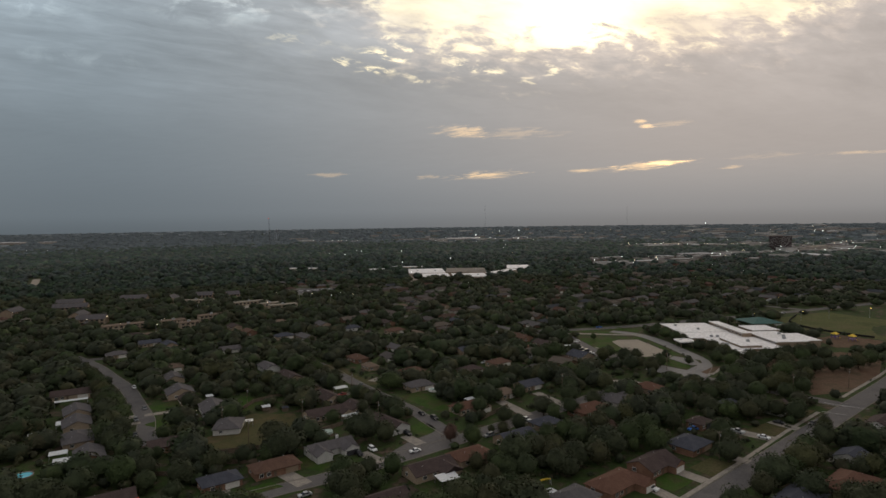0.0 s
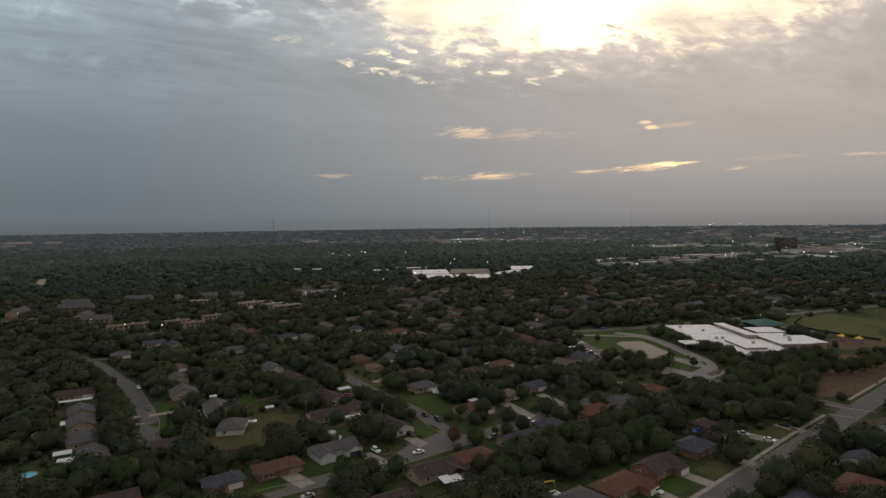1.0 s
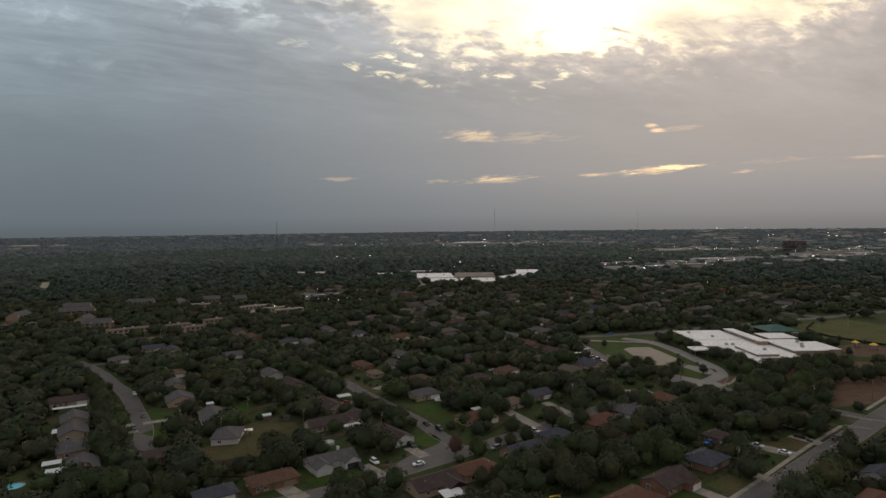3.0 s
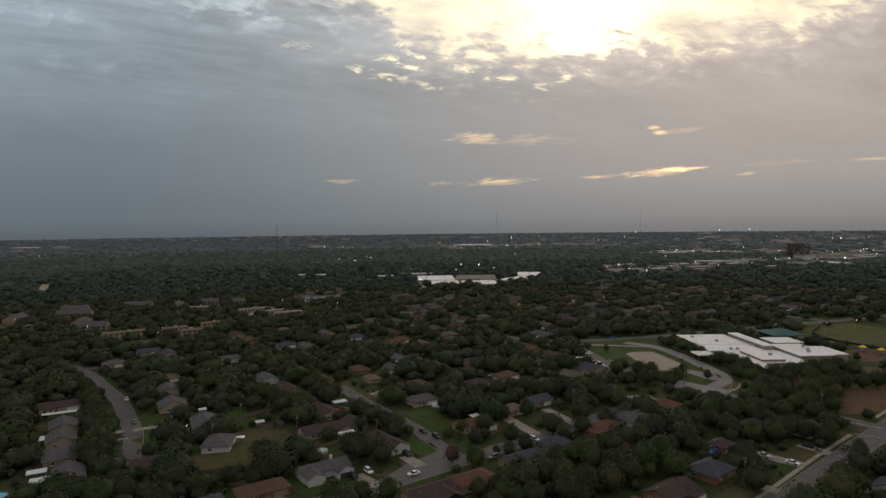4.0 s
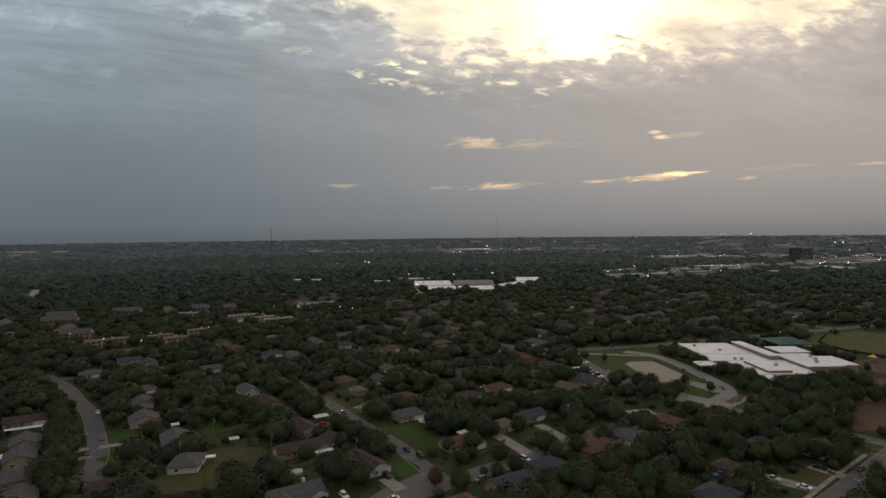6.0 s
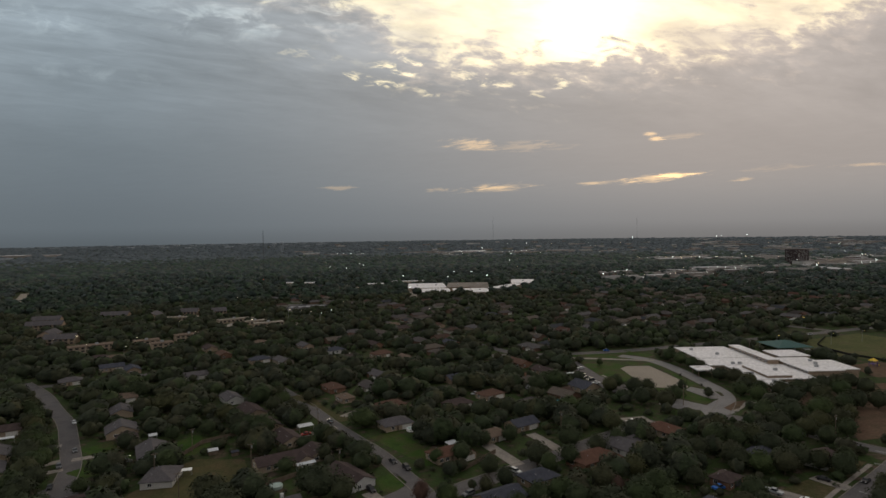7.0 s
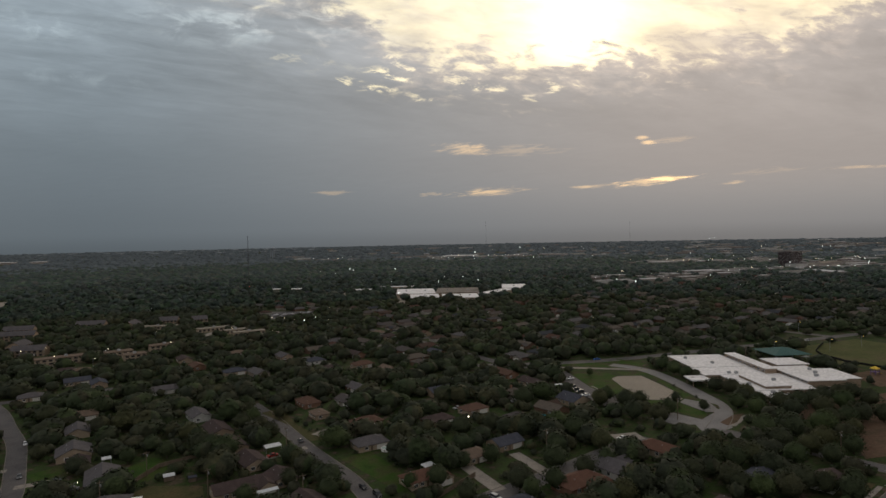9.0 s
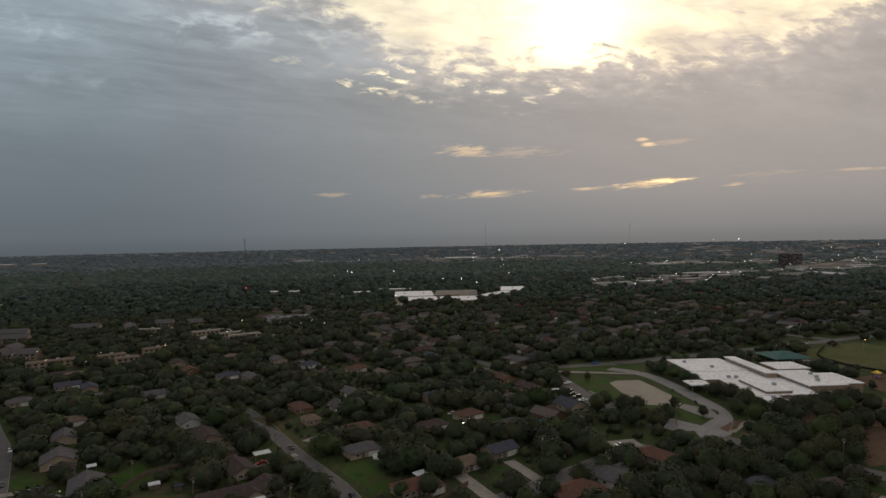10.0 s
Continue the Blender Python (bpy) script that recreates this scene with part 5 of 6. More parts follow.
for px, py in ((-131, 682), (-124, 702)):
    street_lamp(px, py, 8.0, G_COOL, 0.38, label="bright car park lamp, lit at dusk")
for px, py in ((250, 477), (317, 561), (291, 480), (321, 491), (354, 490)):
    street_lamp(px, py, 8.0, G_AMBER, 0.20)
for px, py in ((-302, 1559), (-266, 1474), (-244, 1470), (-114, 1608), (-83, 1177), (-52, 937), (4, 1142), (15, 1275), (52, 1267), (77, 1155), (291, 1143), (596, 1275), (327, 1024), (-1389, 1975), (-1304, 1956)):
    street_lamp(px, py, 10.0, G_COOL, 0.62, label="tall car park lamp, lit at dusk")
for px, py in ((-238, 1632), (-218, 1570), (882, 1550), (796, 1329), (862, 1339), (1052, 1512), (704, 1897), (969, 2021), (1313, 2026)):
    street_lamp(px, py, 12.0, G_COOL, 0.85, label="bright floodlight mast far off")
for px, py in ((1202, 3974), (1795, 4067), (1891, 4213), (2110, 4300), (1617, 2584), (1644, 2570), (152, 2786), (314, 3305), (429, 3353)):
    street_lamp(px, py, 22.0, G_COOL, 1.6, label="bright floodlight mast far off")
for k in range(46):
    px = float(rng.uniform(150, 2300))
    py = float(rng.uniform(1150, 3600))
    if px < 0.74 * py:
        street_lamp(px, py, 10.0, G_WARM if rng.random() < 0.5 else G_COOL, 0.5 if py < 2000 else 0.85, label="tall street lamp far off, lit at dusk")
for k in range(22):
    px = float(rng.uniform(-400, 500))
    py = float(rng.uniform(480, 1050))
    if abs(px) < 0.7 * py and not (88 < px < 270 and py < 480):
        street_lamp(px, py, 5.5, G_WARM if rng.random() < 0.6 else G_COOL, 0.17, label="street lamp among trees, lit at dusk")


def porch_lamp(x, y, h, ang):
    ob = thing("porch_lamp", x, y, ang, float(gz(x, y)) + h, label="bright porch lamp lit on a house front", category="lamp")
    part("bracket", Geo().box(-0.06, 0.0, -0.15, 0.06, 0.7, 0.0), M_STEEL, ob)
    part("bulb", Geo().ball((0, 0, 0.05), 0.22, 8, 5), G_HEAD, ob, "glowing bulb")


porch_lamp(26.9, 292.1, 2.5, 35)
porch_lamp(30, 345, 2.6, 35)
for px, py in ((-66.3, 233.3), (-64.4, 233.6)):
    street_lamp(px, py, 2.2, G_AMBER, 0.09, label="small orange garden lamp on a post")
for px, py in ((-121, 281), (-118.5, 402.9), (31.6, 352)):
    street_lamp(px, py, 2.4, G_WARM, 0.11, label="small warm garden lamp on a post")


def garden_slide(x, y, ang):
    """A curved yellow slide with its ladder."""
    ob = thing("garden_slide", x, y, ang, label="curved yellow plastic garden slide on a lawn", category="slide")
    g = Geo()
    pts = [(2.2 * math.sin(a), 2.2 * math.cos(a), 0.15 + 1.7 * (a / 2.2) ** 1.3) for a in np.linspace(0, 2.2, 9)]
    for a, b in zip(pts, pts[1:]):
        g.tube(a, b, 0.3, 0.3, 6)
    part("chute", g, M_YELLOW, ob)
    top = pts[-1]
    for s in (-0.25, 0.25):
        part("ladder_rail", Geo().tube((top[0] + s, top[1] - 0.6, -0.2), (top[0] + s, top[1], top[2] + 0.5), 0.05, 0.05, 6), M_STEEL, ob)
    for k in range(4):
        f = 0.2 + 0.2 * k
        part("rung", Geo().tube((top[0] - 0.25, top[1] - 0.6 * (1 - f), top[2] * f), (top[0] + 0.25, top[1] - 0.6 * (1 - f), top[2] * f), 0.035, 0.035, 5), M_STEEL, ob)
    KEEP.append((x, y, 2.4, 2.4, 0, 10))


garden_slide(33, 197, 20)


# ---------------------------------------------------------------- apartments, shops, far landmarks
def flat_block(name, x, y, w, d, h, ang, wall, roof, label, category, storeys=1, bays=0, clear=10, hip=False, group=""):
    """A larger building with window rows on the faces."""
    ob = thing(name, x, y, ang, label=label, category=category, group=group)
    part("wall", Geo().box(-w / 2, -d / 2, -1.2, w / 2, d / 2, h), wall, ob)
    if hip == "gable":
        gable = Geo()
        for s in (-w / 2 + 0.1, w / 2 - 0.22):
            gable.face_set([(s, -d / 2, h), (s, d / 2, h), (s, 0, h + d * 0.26), (s + 0.12, -d / 2, h), (s + 0.12, d / 2, h), (s + 0.12, 0, h + d * 0.26)], [(0, 2, 1), (3, 4, 5), (0, 3, 5, 2), (1, 2, 5, 4), (0, 1, 4, 3)])
        part("gable_end", gable, wall, ob)
        part("roof", roof_geo(w, d, h, d * 0.30, "gable", 0.4), roof, ob)
    elif hip:
        part("roof", roof_geo(w, d, h, d * 0.22, "hip"), roof, ob)
    else:
        g = Geo().box(-w / 2 - 0.3, -d / 2 - 0.3, h + 0.003, w / 2 + 0.3, d / 2 + 0.3, h + 0.5)
        part("roof", g, roof, ob)
        for k in range(max(1, int(w / 25)) if y < 1200 else 0):
            ux = -w / 2 + (k + 0.5) * w / max(1, int(w / 25))
            part("roof_air_unit", Geo().box(ux - 1.2, -1, h + 0.5, ux + 1.2, 1, h + 1.9), M_STEEL, ob)
    for s in range(storeys):
        z = (s + 0.55) * h / storeys
        for k in range(bays):
            wx = -w / 2 + (k + 0.5) * w / bays
            add_window(ob, wx, -d / 2, z, 0, min(2.2, 0.55 * w / bays), min(1.6, 0.5 * h / storeys), split=y < 800, dim=True)
    KEEP.append((x, y, w / 2, d / 2, ang, clear))
    return ob


APT = "two-storey tan brick apartment block with lit walkways"
for px, py, w in ((-285, 532, 42), (-252, 549, 20), (-228, 578, 24), (-232, 536, 16)):
    flat_block("apartment_block", px, py, w, 11, 4.8, 36, WALL["beige"], ROOF["tan"], APT, "apartments", 2, int(w / 4), 26, group="apartment blocks")
for px, py, w, a in ((-338, 566, 26, 12), (-366, 592, 20, 100), (-412, 652, 34, 18), (-436, 690, 28, 18), (-378, 722, 30, 10), (-330, 716, 24, 100), (-266, 744, 16, 30), (-456, 624, 26, 100), (-300, 742, 20, 10)):
    flat_block("apartment_block", px, py, w, 13, 5.4, a, WALL["tan"], ROOF["grey"], "two-storey pale apartment block with a dark grey gable roof", "apartments", 2, int(w / 4), 10, "gable", "apartment blocks")
for px, py, w, a in ((-296, 706, 40, 8), (-177, 649, 30, 30), (-225, 682, 34, 36), (-150, 630, 18, 36), (-196, 664, 22, 36)):
    flat_block("low_building", px, py, w, 8, 3.6, a, WALL["beige"], M_GRAVEL, "long low building with a pale flat roof", "building", 1, int(w / 4), 9)
sheet("car_park", [(-206, 759), (-141, 784), (-156, 828), (-219, 840)], M_ASPHALT, "pale car park with lamps and parked cars", 0.06)
for k in range(24):
    car(-202 + 4.6 * (k % 12), 770 + 1.8 * (k % 12) + 24 * (k // 12) + (k * 7 % 5), 36, ("white", "silver", "white", "grey")[k % 4], label="parked car in a lit car park")

# shopping centre
for px, py, w, d, h, a, lab in ((-29, 1012, 60, 86, 5.0, 4, "large flat white-roofed store building"), (-12, 936, 42, 54, 4.4, 4, "broad flat white-roofed store front"), (27, 938, 26, 32, 4.2, 3, "low shop with a flat white roof"),
                                (54, 921, 24, 60, 4.4, 2, "long white-roofed shop wing"), (99, 974, 20, 88, 5.0, -34, "slanting row of white-roofed shops"), (134, 1060, 40, 76, 5.0, -5, "long white-roofed shop building"),
                                (-72, 1116, 72, 12, 5.0, 2, "long low shop with a pale roof"), (-118, 1080, 44, 16, 4.5, 3, "low shop with a white roof"), (-248, 1126, 24, 16, 4.5, 2, "long low building with a white roof"), (-291, 1131, 26, 16, 4.5, 2, "long low building with a white roof")):
    flat_block("store", px, py, w, d, h, a, WALL["beige"], M_MEMBRANE, lab, "store", 1, 6, 9, group="shopping centre")
flat_block("store", 38, 1008, 66, 84, 5.2, -2, WALL["tan"], M_BROWNROOF, "long brown-roofed shop building", "store", 1, 8, 12, group="shopping centre")
sheet("car_park", [(-59, 1030), (-47, 1028), (-36, 859), (-47, 861)], M_GRAVEL, "pale car park before the shops", 0.08)
sheet("car_park", [(-159, 1082), (-151, 1080), (-127, 941), (-142, 944)], M_GRAVEL, "pale street and car park by the shops", 0.08)
sheet("car_park", [(-84, 862), (-48, 869), (-48, 880), (-84, 874)], M_GRAVEL, "pale car park strip", 0.08)

# big lots and stores of the far avenues
sheet("car_park", [(835, 1416), (1040, 1527), (1150, 1700), (976, 1654)], M_GRAVEL, "wide pale car park beside a far avenue", 0.1)
for px, py, w, d, h, a, lab in ((960, 1575, 90, 34, 7, 26, "long pale store beside a car park"), (1040, 1640, 60, 30, 7, 26, "broad pale store beside a car park"), (1090, 1570, 70, 26, 6, 20, "low store with a pale roof"), (95, 2800, 150, 90, 7, 6, "wide white-roofed hall among trees"),
                                (660, 1850, 70, 50, 6, 16, "low pale store among trees"), (740, 1930, 80, 50, 6, 20, "low pale store among trees"), (-1990, 2730, 110, 60, 9, 10, "long pale hall on the western plain"), (-1860, 2790, 60, 40, 9, 10, "pale hall on the western plain")):
    flat_block("store", px, py, w, d, h, a, M_COMM, M_MEMBRANE if px < 700 else M_GRAVEL, lab, "store", 1, 0, 60 + 0.02 * py, group="far stores")

# dark office tower
tower = thing("office_tower", 900, 1580, 30, label="dark red brick office tower of nine storeys", category="office")
part("wall", Geo().box(-25, -16, -1, 25, 16, 36), M_BRICKDARK, tower)
part("roof", Geo().box(-25.5, -16.5, 36, 25.5, 16.5, 37.2), M_BRICKDARK, tower)
for s in range(9):
    for k in range(9):
        add_window(tower, -22 + 5.5 * k, -16, 2.4 + 4 * s, 0, 3.4, 1.9)
    for k in range(5):
        add_window(tower, -25, -12 + 6 * k, 2.4 + 4 * s, -90, 3.4, 1.9)
KEEP.append((900, 1580, 26, 18, 30, 120))


# commercial strips along the far avenues
def band_far(y):
    return 1 if y > 2200 else 0


def far_shops():
    made = []
    shapes = [(34, 18, 6), (60, 22, 7), (90, 30, 8), (24, 16, 5), (46, 26, 7)]
    spots = []
    for k in range(230):
        band = int(rng.choice(7, p=(0.06, 0.10, 0.20, 0.15, 0.0, 0.27, 0.22)))
        if band == 0:
            x, y = rng.uniform(350, 1100), 0
            y = 1120 + 0.22 * x + rng.uniform(-60, 60)
        elif band == 1:
            x = rng.uniform(550, 1500)
            y = 1250 + 0.28 * x + rng.uniform(-90, 90)
        elif band == 2:
            x = rng.uniform(600, 1900)
            y = 1900 + rng.uniform(-140, 140)
        elif band == 3:
            x = rng.uniform(-200, 700)
            y = 2700 + rng.uniform(-160, 160)
        elif band == 4:
            x = rng.uniform(-2500, -1100)
            y = 3000 + rng.uniform(-450, 500)
        elif band == 5:
            x = rng.uniform(700, 2500)
            y = 2600 + rng.uniform(-300, 700)
        else:
            x = rng.uniform(-900, 2400)
            y = 3300 + rng.uniform(-500, 900)
        if abs(x) < 0.78 * y:
            spots.append((float(x), float(y)))
    for x, y in spots:
        ang = float(rng.choice([0, 12, 20, 36, 90]))
        n = len(made)
        if n < 5:
            w, d, h = shapes[n]
            made.append(flat_block("shop_building", x, y, w, d, h, ang, M_COMM, M_COMMROOF, "low commercial building far off with a flat roof", "shop", 1, 0, 30, group="far commercial buildings"))
        else:
            src = made[int(rng.integers(0, 5))]
            copy_thing(src, pose(x, y, float(gz(x, y)), 0, 0, ang))
            KEEP.append((x, y, 20, 11, ang, 22 + 80 * band_far(y)))


far_shops()


def halls():
    """Pale halls on the western horizon, and small shops along the avenues."""
    first, small = None, []
    for k in range(30):
        x = -2500 + 56.0 * k + float(rng.uniform(-40, 40))
        y = 3700 + 260.0 * (k % 4) + 6 * k + float(rng.uniform(-80, 80))
        if k % 15 == 4:
            x, y = -1985 + 4.5 * k, 2500 + 3.0 * k
        if first is None:
            first = flat_block("warehouse", x, y, 48, 26, 6, 8, M_HALL, M_HALL, "long pale warehouse on the horizon", "warehouse", 1, 0, 110, group="far warehouses")
        else:
            copy_thing(first, pose(x, y, float(gz(x, y)), 0, 0, float(rng.choice([0, 8, 90, 20]))))
            KEEP.append((x, y, 24, 13, 8, 110))
    rows = (((300, 1225), (640, 1330), 18), ((560, 1370), (1080, 1490), 22), ((560, 1900), (1000, 1800), 22), ((-40, 2800), (360, 2620), 22), ((-620, 2680), (-330, 2640), 10), ((300, 1120), (520, 1180), 9), ((950, 1690), (1350, 1900), 16), ((-60, 2480), (120, 2300), 6))
    for a, b, n in rows:
        for k in range(n):
            f = (k + float(rng.uniform(0, 0.9))) / n
            x, y = a[0] + (b[0] - a[0]) * f, a[1] + (b[1] - a[1]) * f + float(rng.uniform(-45, 45))
            big = y > 1700
            ang = float(rng.choice([0, 15, 36, 90]))
            if len(small) < 4:
                w, d, h = ((16, 12, 5), (26, 14, 6), (20, 18, 5.5), (34, 16, 6.5))[len(small)]
                ob = thing("small_shop", x, y, ang, label="small pale commercial building beside a far avenue", category="shop", group="small far shops")
                part("wall", Geo().box(-w / 2, -d / 2, -1.2, w / 2, d / 2, h), M_COMM, ob)
                part("roof", Geo().box(-w / 2 - 0.3, -d / 2 - 0.3, h + 0.003, w / 2 + 0.3, d / 2 + 0.3, h + 0.5), M_COMMROOF, ob)
                small.append(ob)
            else:
                copy_thing(small[int(rng.integers(0, 4))], pose(x, y, float(gz(x, y)), 0, 0, ang))
            KEEP.append((x, y, 13, 9, ang, 70 if big else 26))
            if rng.random() < 0.85:
                street_lamp(x + 18, y - 14, 9.0, G_COOL if rng.random() < 0.6 else G_WARM, 0.7 if big else 0.42, label="street lamp far off, lit at dusk")


halls()


def water_tower(x, y):
    ob = thing("water_tower", x, y, 0, label="pale water tower with a rounded tank on legs", category="water tower")
    part("tank", Geo().ball((0, 0, 47), 10, 16, 8, 0.8), M_HALL, ob)
    part("riser", Geo().tube((0, 0, -1), (0, 0, 40), 2.6, 2.2, 10), M_HALL, ob)
    for k in range(6):
        a = k * math.tau / 6
        part("leg", Geo().tube((11 * math.cos(a), 11 * math.sin(a), -1), (8.5 * math.cos(a), 8.5 * math.sin(a), 43), 0.8, 0.7, 6), M_HALL, ob)


def radio_mast(x, y, h, w, lamps=()):
    ob = thing("radio_mast", x, y, 10, label="slender lattice radio mast with red lamps", category="mast", group="radio masts")
    for k in range(3):
        a = k * math.tau / 3
        part("leg", Geo().tube((w * math.cos(a), w * math.sin(a), -1), (w * 0.7 * math.cos(a), w * 0.7 * math.sin(a), h), 0.04 + 0.12 * w, 0.03 + 0.11 * w, 5), M_DARKSTEEL, ob)
    g = Geo()
    n = int(h / 6)
    for k in range(n):
        for j in range(3):
            a, b = j * math.tau / 3, (j + 1) * math.tau / 3
            r0, r1 = w * (1 - 0.3 * k / n), w * (1 - 0.3 * (k + 1) / n)
            g.tube((r0 * math.cos(a), r0 * math.sin(a), k * h / n), (r1 * math.cos(b), r1 * math.sin(b), (k + 1) * h / n), 0.06 * w, 0.06 * w, 4)
    part("lattice", g, M_DARKSTEEL, ob)
    for z in lamps:
        part("warning_lamp", Geo().ball((0, -w, z + 0.5), 0.24 if z < h else 0.18, 8, 5), G_RED, ob, "red warning lamp")


water_tower(-861, 3073)
radio_mast(-286, 978, 101, 0.75, lamps=(24, 101))
radio_mast(322, 4500, 185, 1.0, lamps=())
radio_mast(1094, 3523, 158, 0.6, lamps=())


# ---------------------------------------------------------------- playground, fences
def playground(x, y):
    ob = thing("playground_tower", x, y, 20, label="yellow and purple playground tower with a slide", category="playground")
    for sx in (-1.5, 1.5):
        for sy in (-1.5, 1.5):
            part("post", Geo().tube((sx, sy, -0.4), (sx, sy, 3.6), 0.12, 0.12, 6), M_PURPLE, ob)
    part("deck", Geo().box(-1.6, -1.6, 1.5, 1.6, 1.6, 1.7), M_PURPLE, ob)
    part("roof", roof_geo(3.4, 3.4, 3.6, 1.4, "hip", 0.2), M_YELLOW, ob, "yellow plastic roof")
    g = Geo()
    g.face_set([(1.6, -0.5, 1.7), (1.6, 0.5, 1.7), (5, 0.5, 0.3), (5, -0.5, 0.3), (1.6, -0.5, 1.5), (1.6, 0.5, 1.5), (5, 0.5, 0.1), (5, -0.5, 0.1)], [(0, 3, 2, 1), (4, 5, 6, 7), (0, 4, 7, 3), (1, 2, 6, 5), (0, 1, 5, 4), (3, 7, 6, 2)])
    part("slide", g, M_YELLOW, ob)
    CLEAR.append((x, y, 8))


playground(273, 411)
playground(279, 402)


def fence(points, h=1.8, label="weathered wooden yard fence", mat=M_WOOD, post=2.4):
    pts = dense(points, post)
    ob = thing("fence", points[0][0], points[0][1], 0, label=label, category="fence")
    ox, oy = points[0]
    oz = float(gz(ox, oy))
    for a, b in zip(pts, pts[1:]):
        za, zb = float(gz(*a)) - oz, float(gz(*b)) - oz
        ax, ay, bx, by = a[0] - ox, a[1] - oy, b[0] - ox, b[1] - oy
        d = math.hypot(bx - ax, by - ay)
        nx, ny = -(by - ay) / d * 0.04, (bx - ax) / d * 0.04
        g = Geo()
        v = [(ax + nx, ay + ny, za - 0.2), (bx + nx, by + ny, zb - 0.2), (bx + nx, by + ny, zb + h), (ax + nx, ay + ny, za + h), (ax - nx, ay - ny, za - 0.2), (bx - nx, by - ny, zb - 0.2), (bx - nx, by - ny, zb + h), (ax - nx, ay - ny, za + h)]
        g.face_set(v, [(0, 1, 2, 3), (7, 6, 5, 4), (3, 2, 6, 7), (0, 3, 7, 4), (1, 5, 6, 2)])
        part("fence_panel", g, mat, ob)
        part("post", Geo().box(ax - 0.07, ay - 0.07, za - 0.3, ax + 0.07, ay + 0.07, za + h + 0.12), mat, ob)


fence([(-74, 236), (-64, 246), (-50, 258), (-46, 262)])
fence([(-104, 246), (-92, 232), (-74, 236)])
fence([(-92, 232), (-100, 222), (-72, 222)])
fence([(-104, 262), (-98, 300), (-84, 312)])
fence([(16, 262), (30, 280)])
fence([(-128, 226), (-118, 214), (-96, 212)])
DARK_RAIL = "dark low fence round the playing field"
fence([(304, 508), (292, 494), (281, 480), (277, 466), (279, 446), (289, 425), (300, 410)], 1.4, DARK_RAIL, M_TYRE, 4.0)


# ---------------------------------------------------------------- trees
def leaf_cloud(n, spread, size, lobes, seed, flat=0.8, core=True, reach=(0.76, 1.14), heart=(0.56, 0.78), ruffle=0.7):
    """Arrays of a crown, radius about 1, base at z = 0: leaf clumps, as bent quads round several lobes, over an uneven inner mass."""
    r = np.random.default_rng(seed)
    a = np.arange(lobes) * 2.4 + r.uniform(-0.4, 0.4, lobes)
    up = np.linspace(0.0, 1.0, lobes)
    out = np.where(up < 0.75, r.uniform(0.36, 0.56, lobes), r.uniform(0.0, 0.26, lobes))
    c = np.stack([np.cos(a) * out, np.sin(a) * out, -0.30 + 0.72 * up], -1)
    lr = r.uniform(0.40, 0.56, lobes)
    k = r.choice(lobes, n, p=lr**2 / (lr**2).sum())
    d = r.normal(size=(n, 3))
    d /= np.linalg.norm(d, axis=1)[:, None]
    d[:, 2] = np.where(d[:, 2] < -0.5, -d[:, 2], d[:, 2])
    p = c[k] + d * (lr[k] * r.uniform(reach[0], reach[1], n))[:, None]
    nrm = d + r.normal(size=(n, 3)) * 0.40
    nrm /= np.linalg.norm(nrm, axis=1)[:, None]
    t = np.cross(nrm, r.normal(size=(n, 3)))
    t /= np.linalg.norm(t, axis=1)[:, None]
    b = np.cross(nrm, t)
    s = size * r.uniform(0.6, 1.35, (n, 1))
    e = r.uniform(0.6, 1.1, (n, 4, 1))
    v = np.stack([p - t * s * e[:, 0], p - b * s * e[:, 1] * 0.8 - nrm * s * 0.3, p + t * s * e[:, 2], p + b * s * e[:, 3] * 0.8 - nrm * s * 0.3], 1)
    v = v.reshape(-1, 3)
    f = np.arange(n * 4).reshape(n, 4)
    soft = d * 0.55 + nrm * ruffle + c[k] * 0.75 + np.array([0, 0, 0.15])
    nv = np.repeat(soft, 4, axis=0)
    if core:
        ring, rows = 8, 5
        q = []
        for j in range(rows):
            el = -0.9 + 2.2 * j / (rows - 1)
            q += [(math.cos(math.tau * i / ring) * math.cos(el), math.sin(math.tau * i / ring) * math.cos(el), math.sin(el)) for i in range(ring)]
        q = np.array(q) * r.uniform(heart[0], heart[1], (ring * rows, 1))
        g = [(j * ring + i, j * ring + (i + 1) % ring, (j + 1) * ring + (i + 1) % ring, (j + 1) * ring + i) for j in range(rows - 1) for i in range(ring)]
        f = np.concatenate([f, np.array(g) + len(v)])
        v = np.concatenate([v, q])
        nv = np.concatenate([nv, q])
    nv = nv / np.linalg.norm(nv, axis=1)[:, None]
    v[:, 2] = (v[:, 2] - v[:, 2].min()) * flat
    return v, f, nv


def trunk_geo(seed, h, r):
    """A tapered trunk with limbs, for a tree h high."""
    q = random.Random(seed)
    g = Geo()
    a = Vector((0, 0, -0.5))
    b = Vector((q.uniform(-0.3, 0.3), q.uniform(-0.3, 0.3), h * 0.28))
    g.tube(a, b, 0.04 * h, 0.028 * h, 8)
    for k in range(5):
        ang = k * math.tau / 5 + q.uniform(-0.4, 0.4)
        rr = r * q.uniform(0.4, 0.62)
        mid = b + Vector((math.cos(ang) * rr * 0.5, math.sin(ang) * rr * 0.5, h * q.uniform(0.14, 0.22)))
        tip = b + Vector((math.cos(ang) * rr, math.sin(ang) * rr, h * q.uniform(0.3, 0.46)))
        g.tube(b, mid, 0.022 * h, 0.014 * h, 6)
        g.tube(mid, tip, 0.014 * h, 0.005 * h, 5)
    g.tube(b, b + Vector((0, 0, h * 0.5)), 0.024 * h, 0.006 * h, 6)
    return g


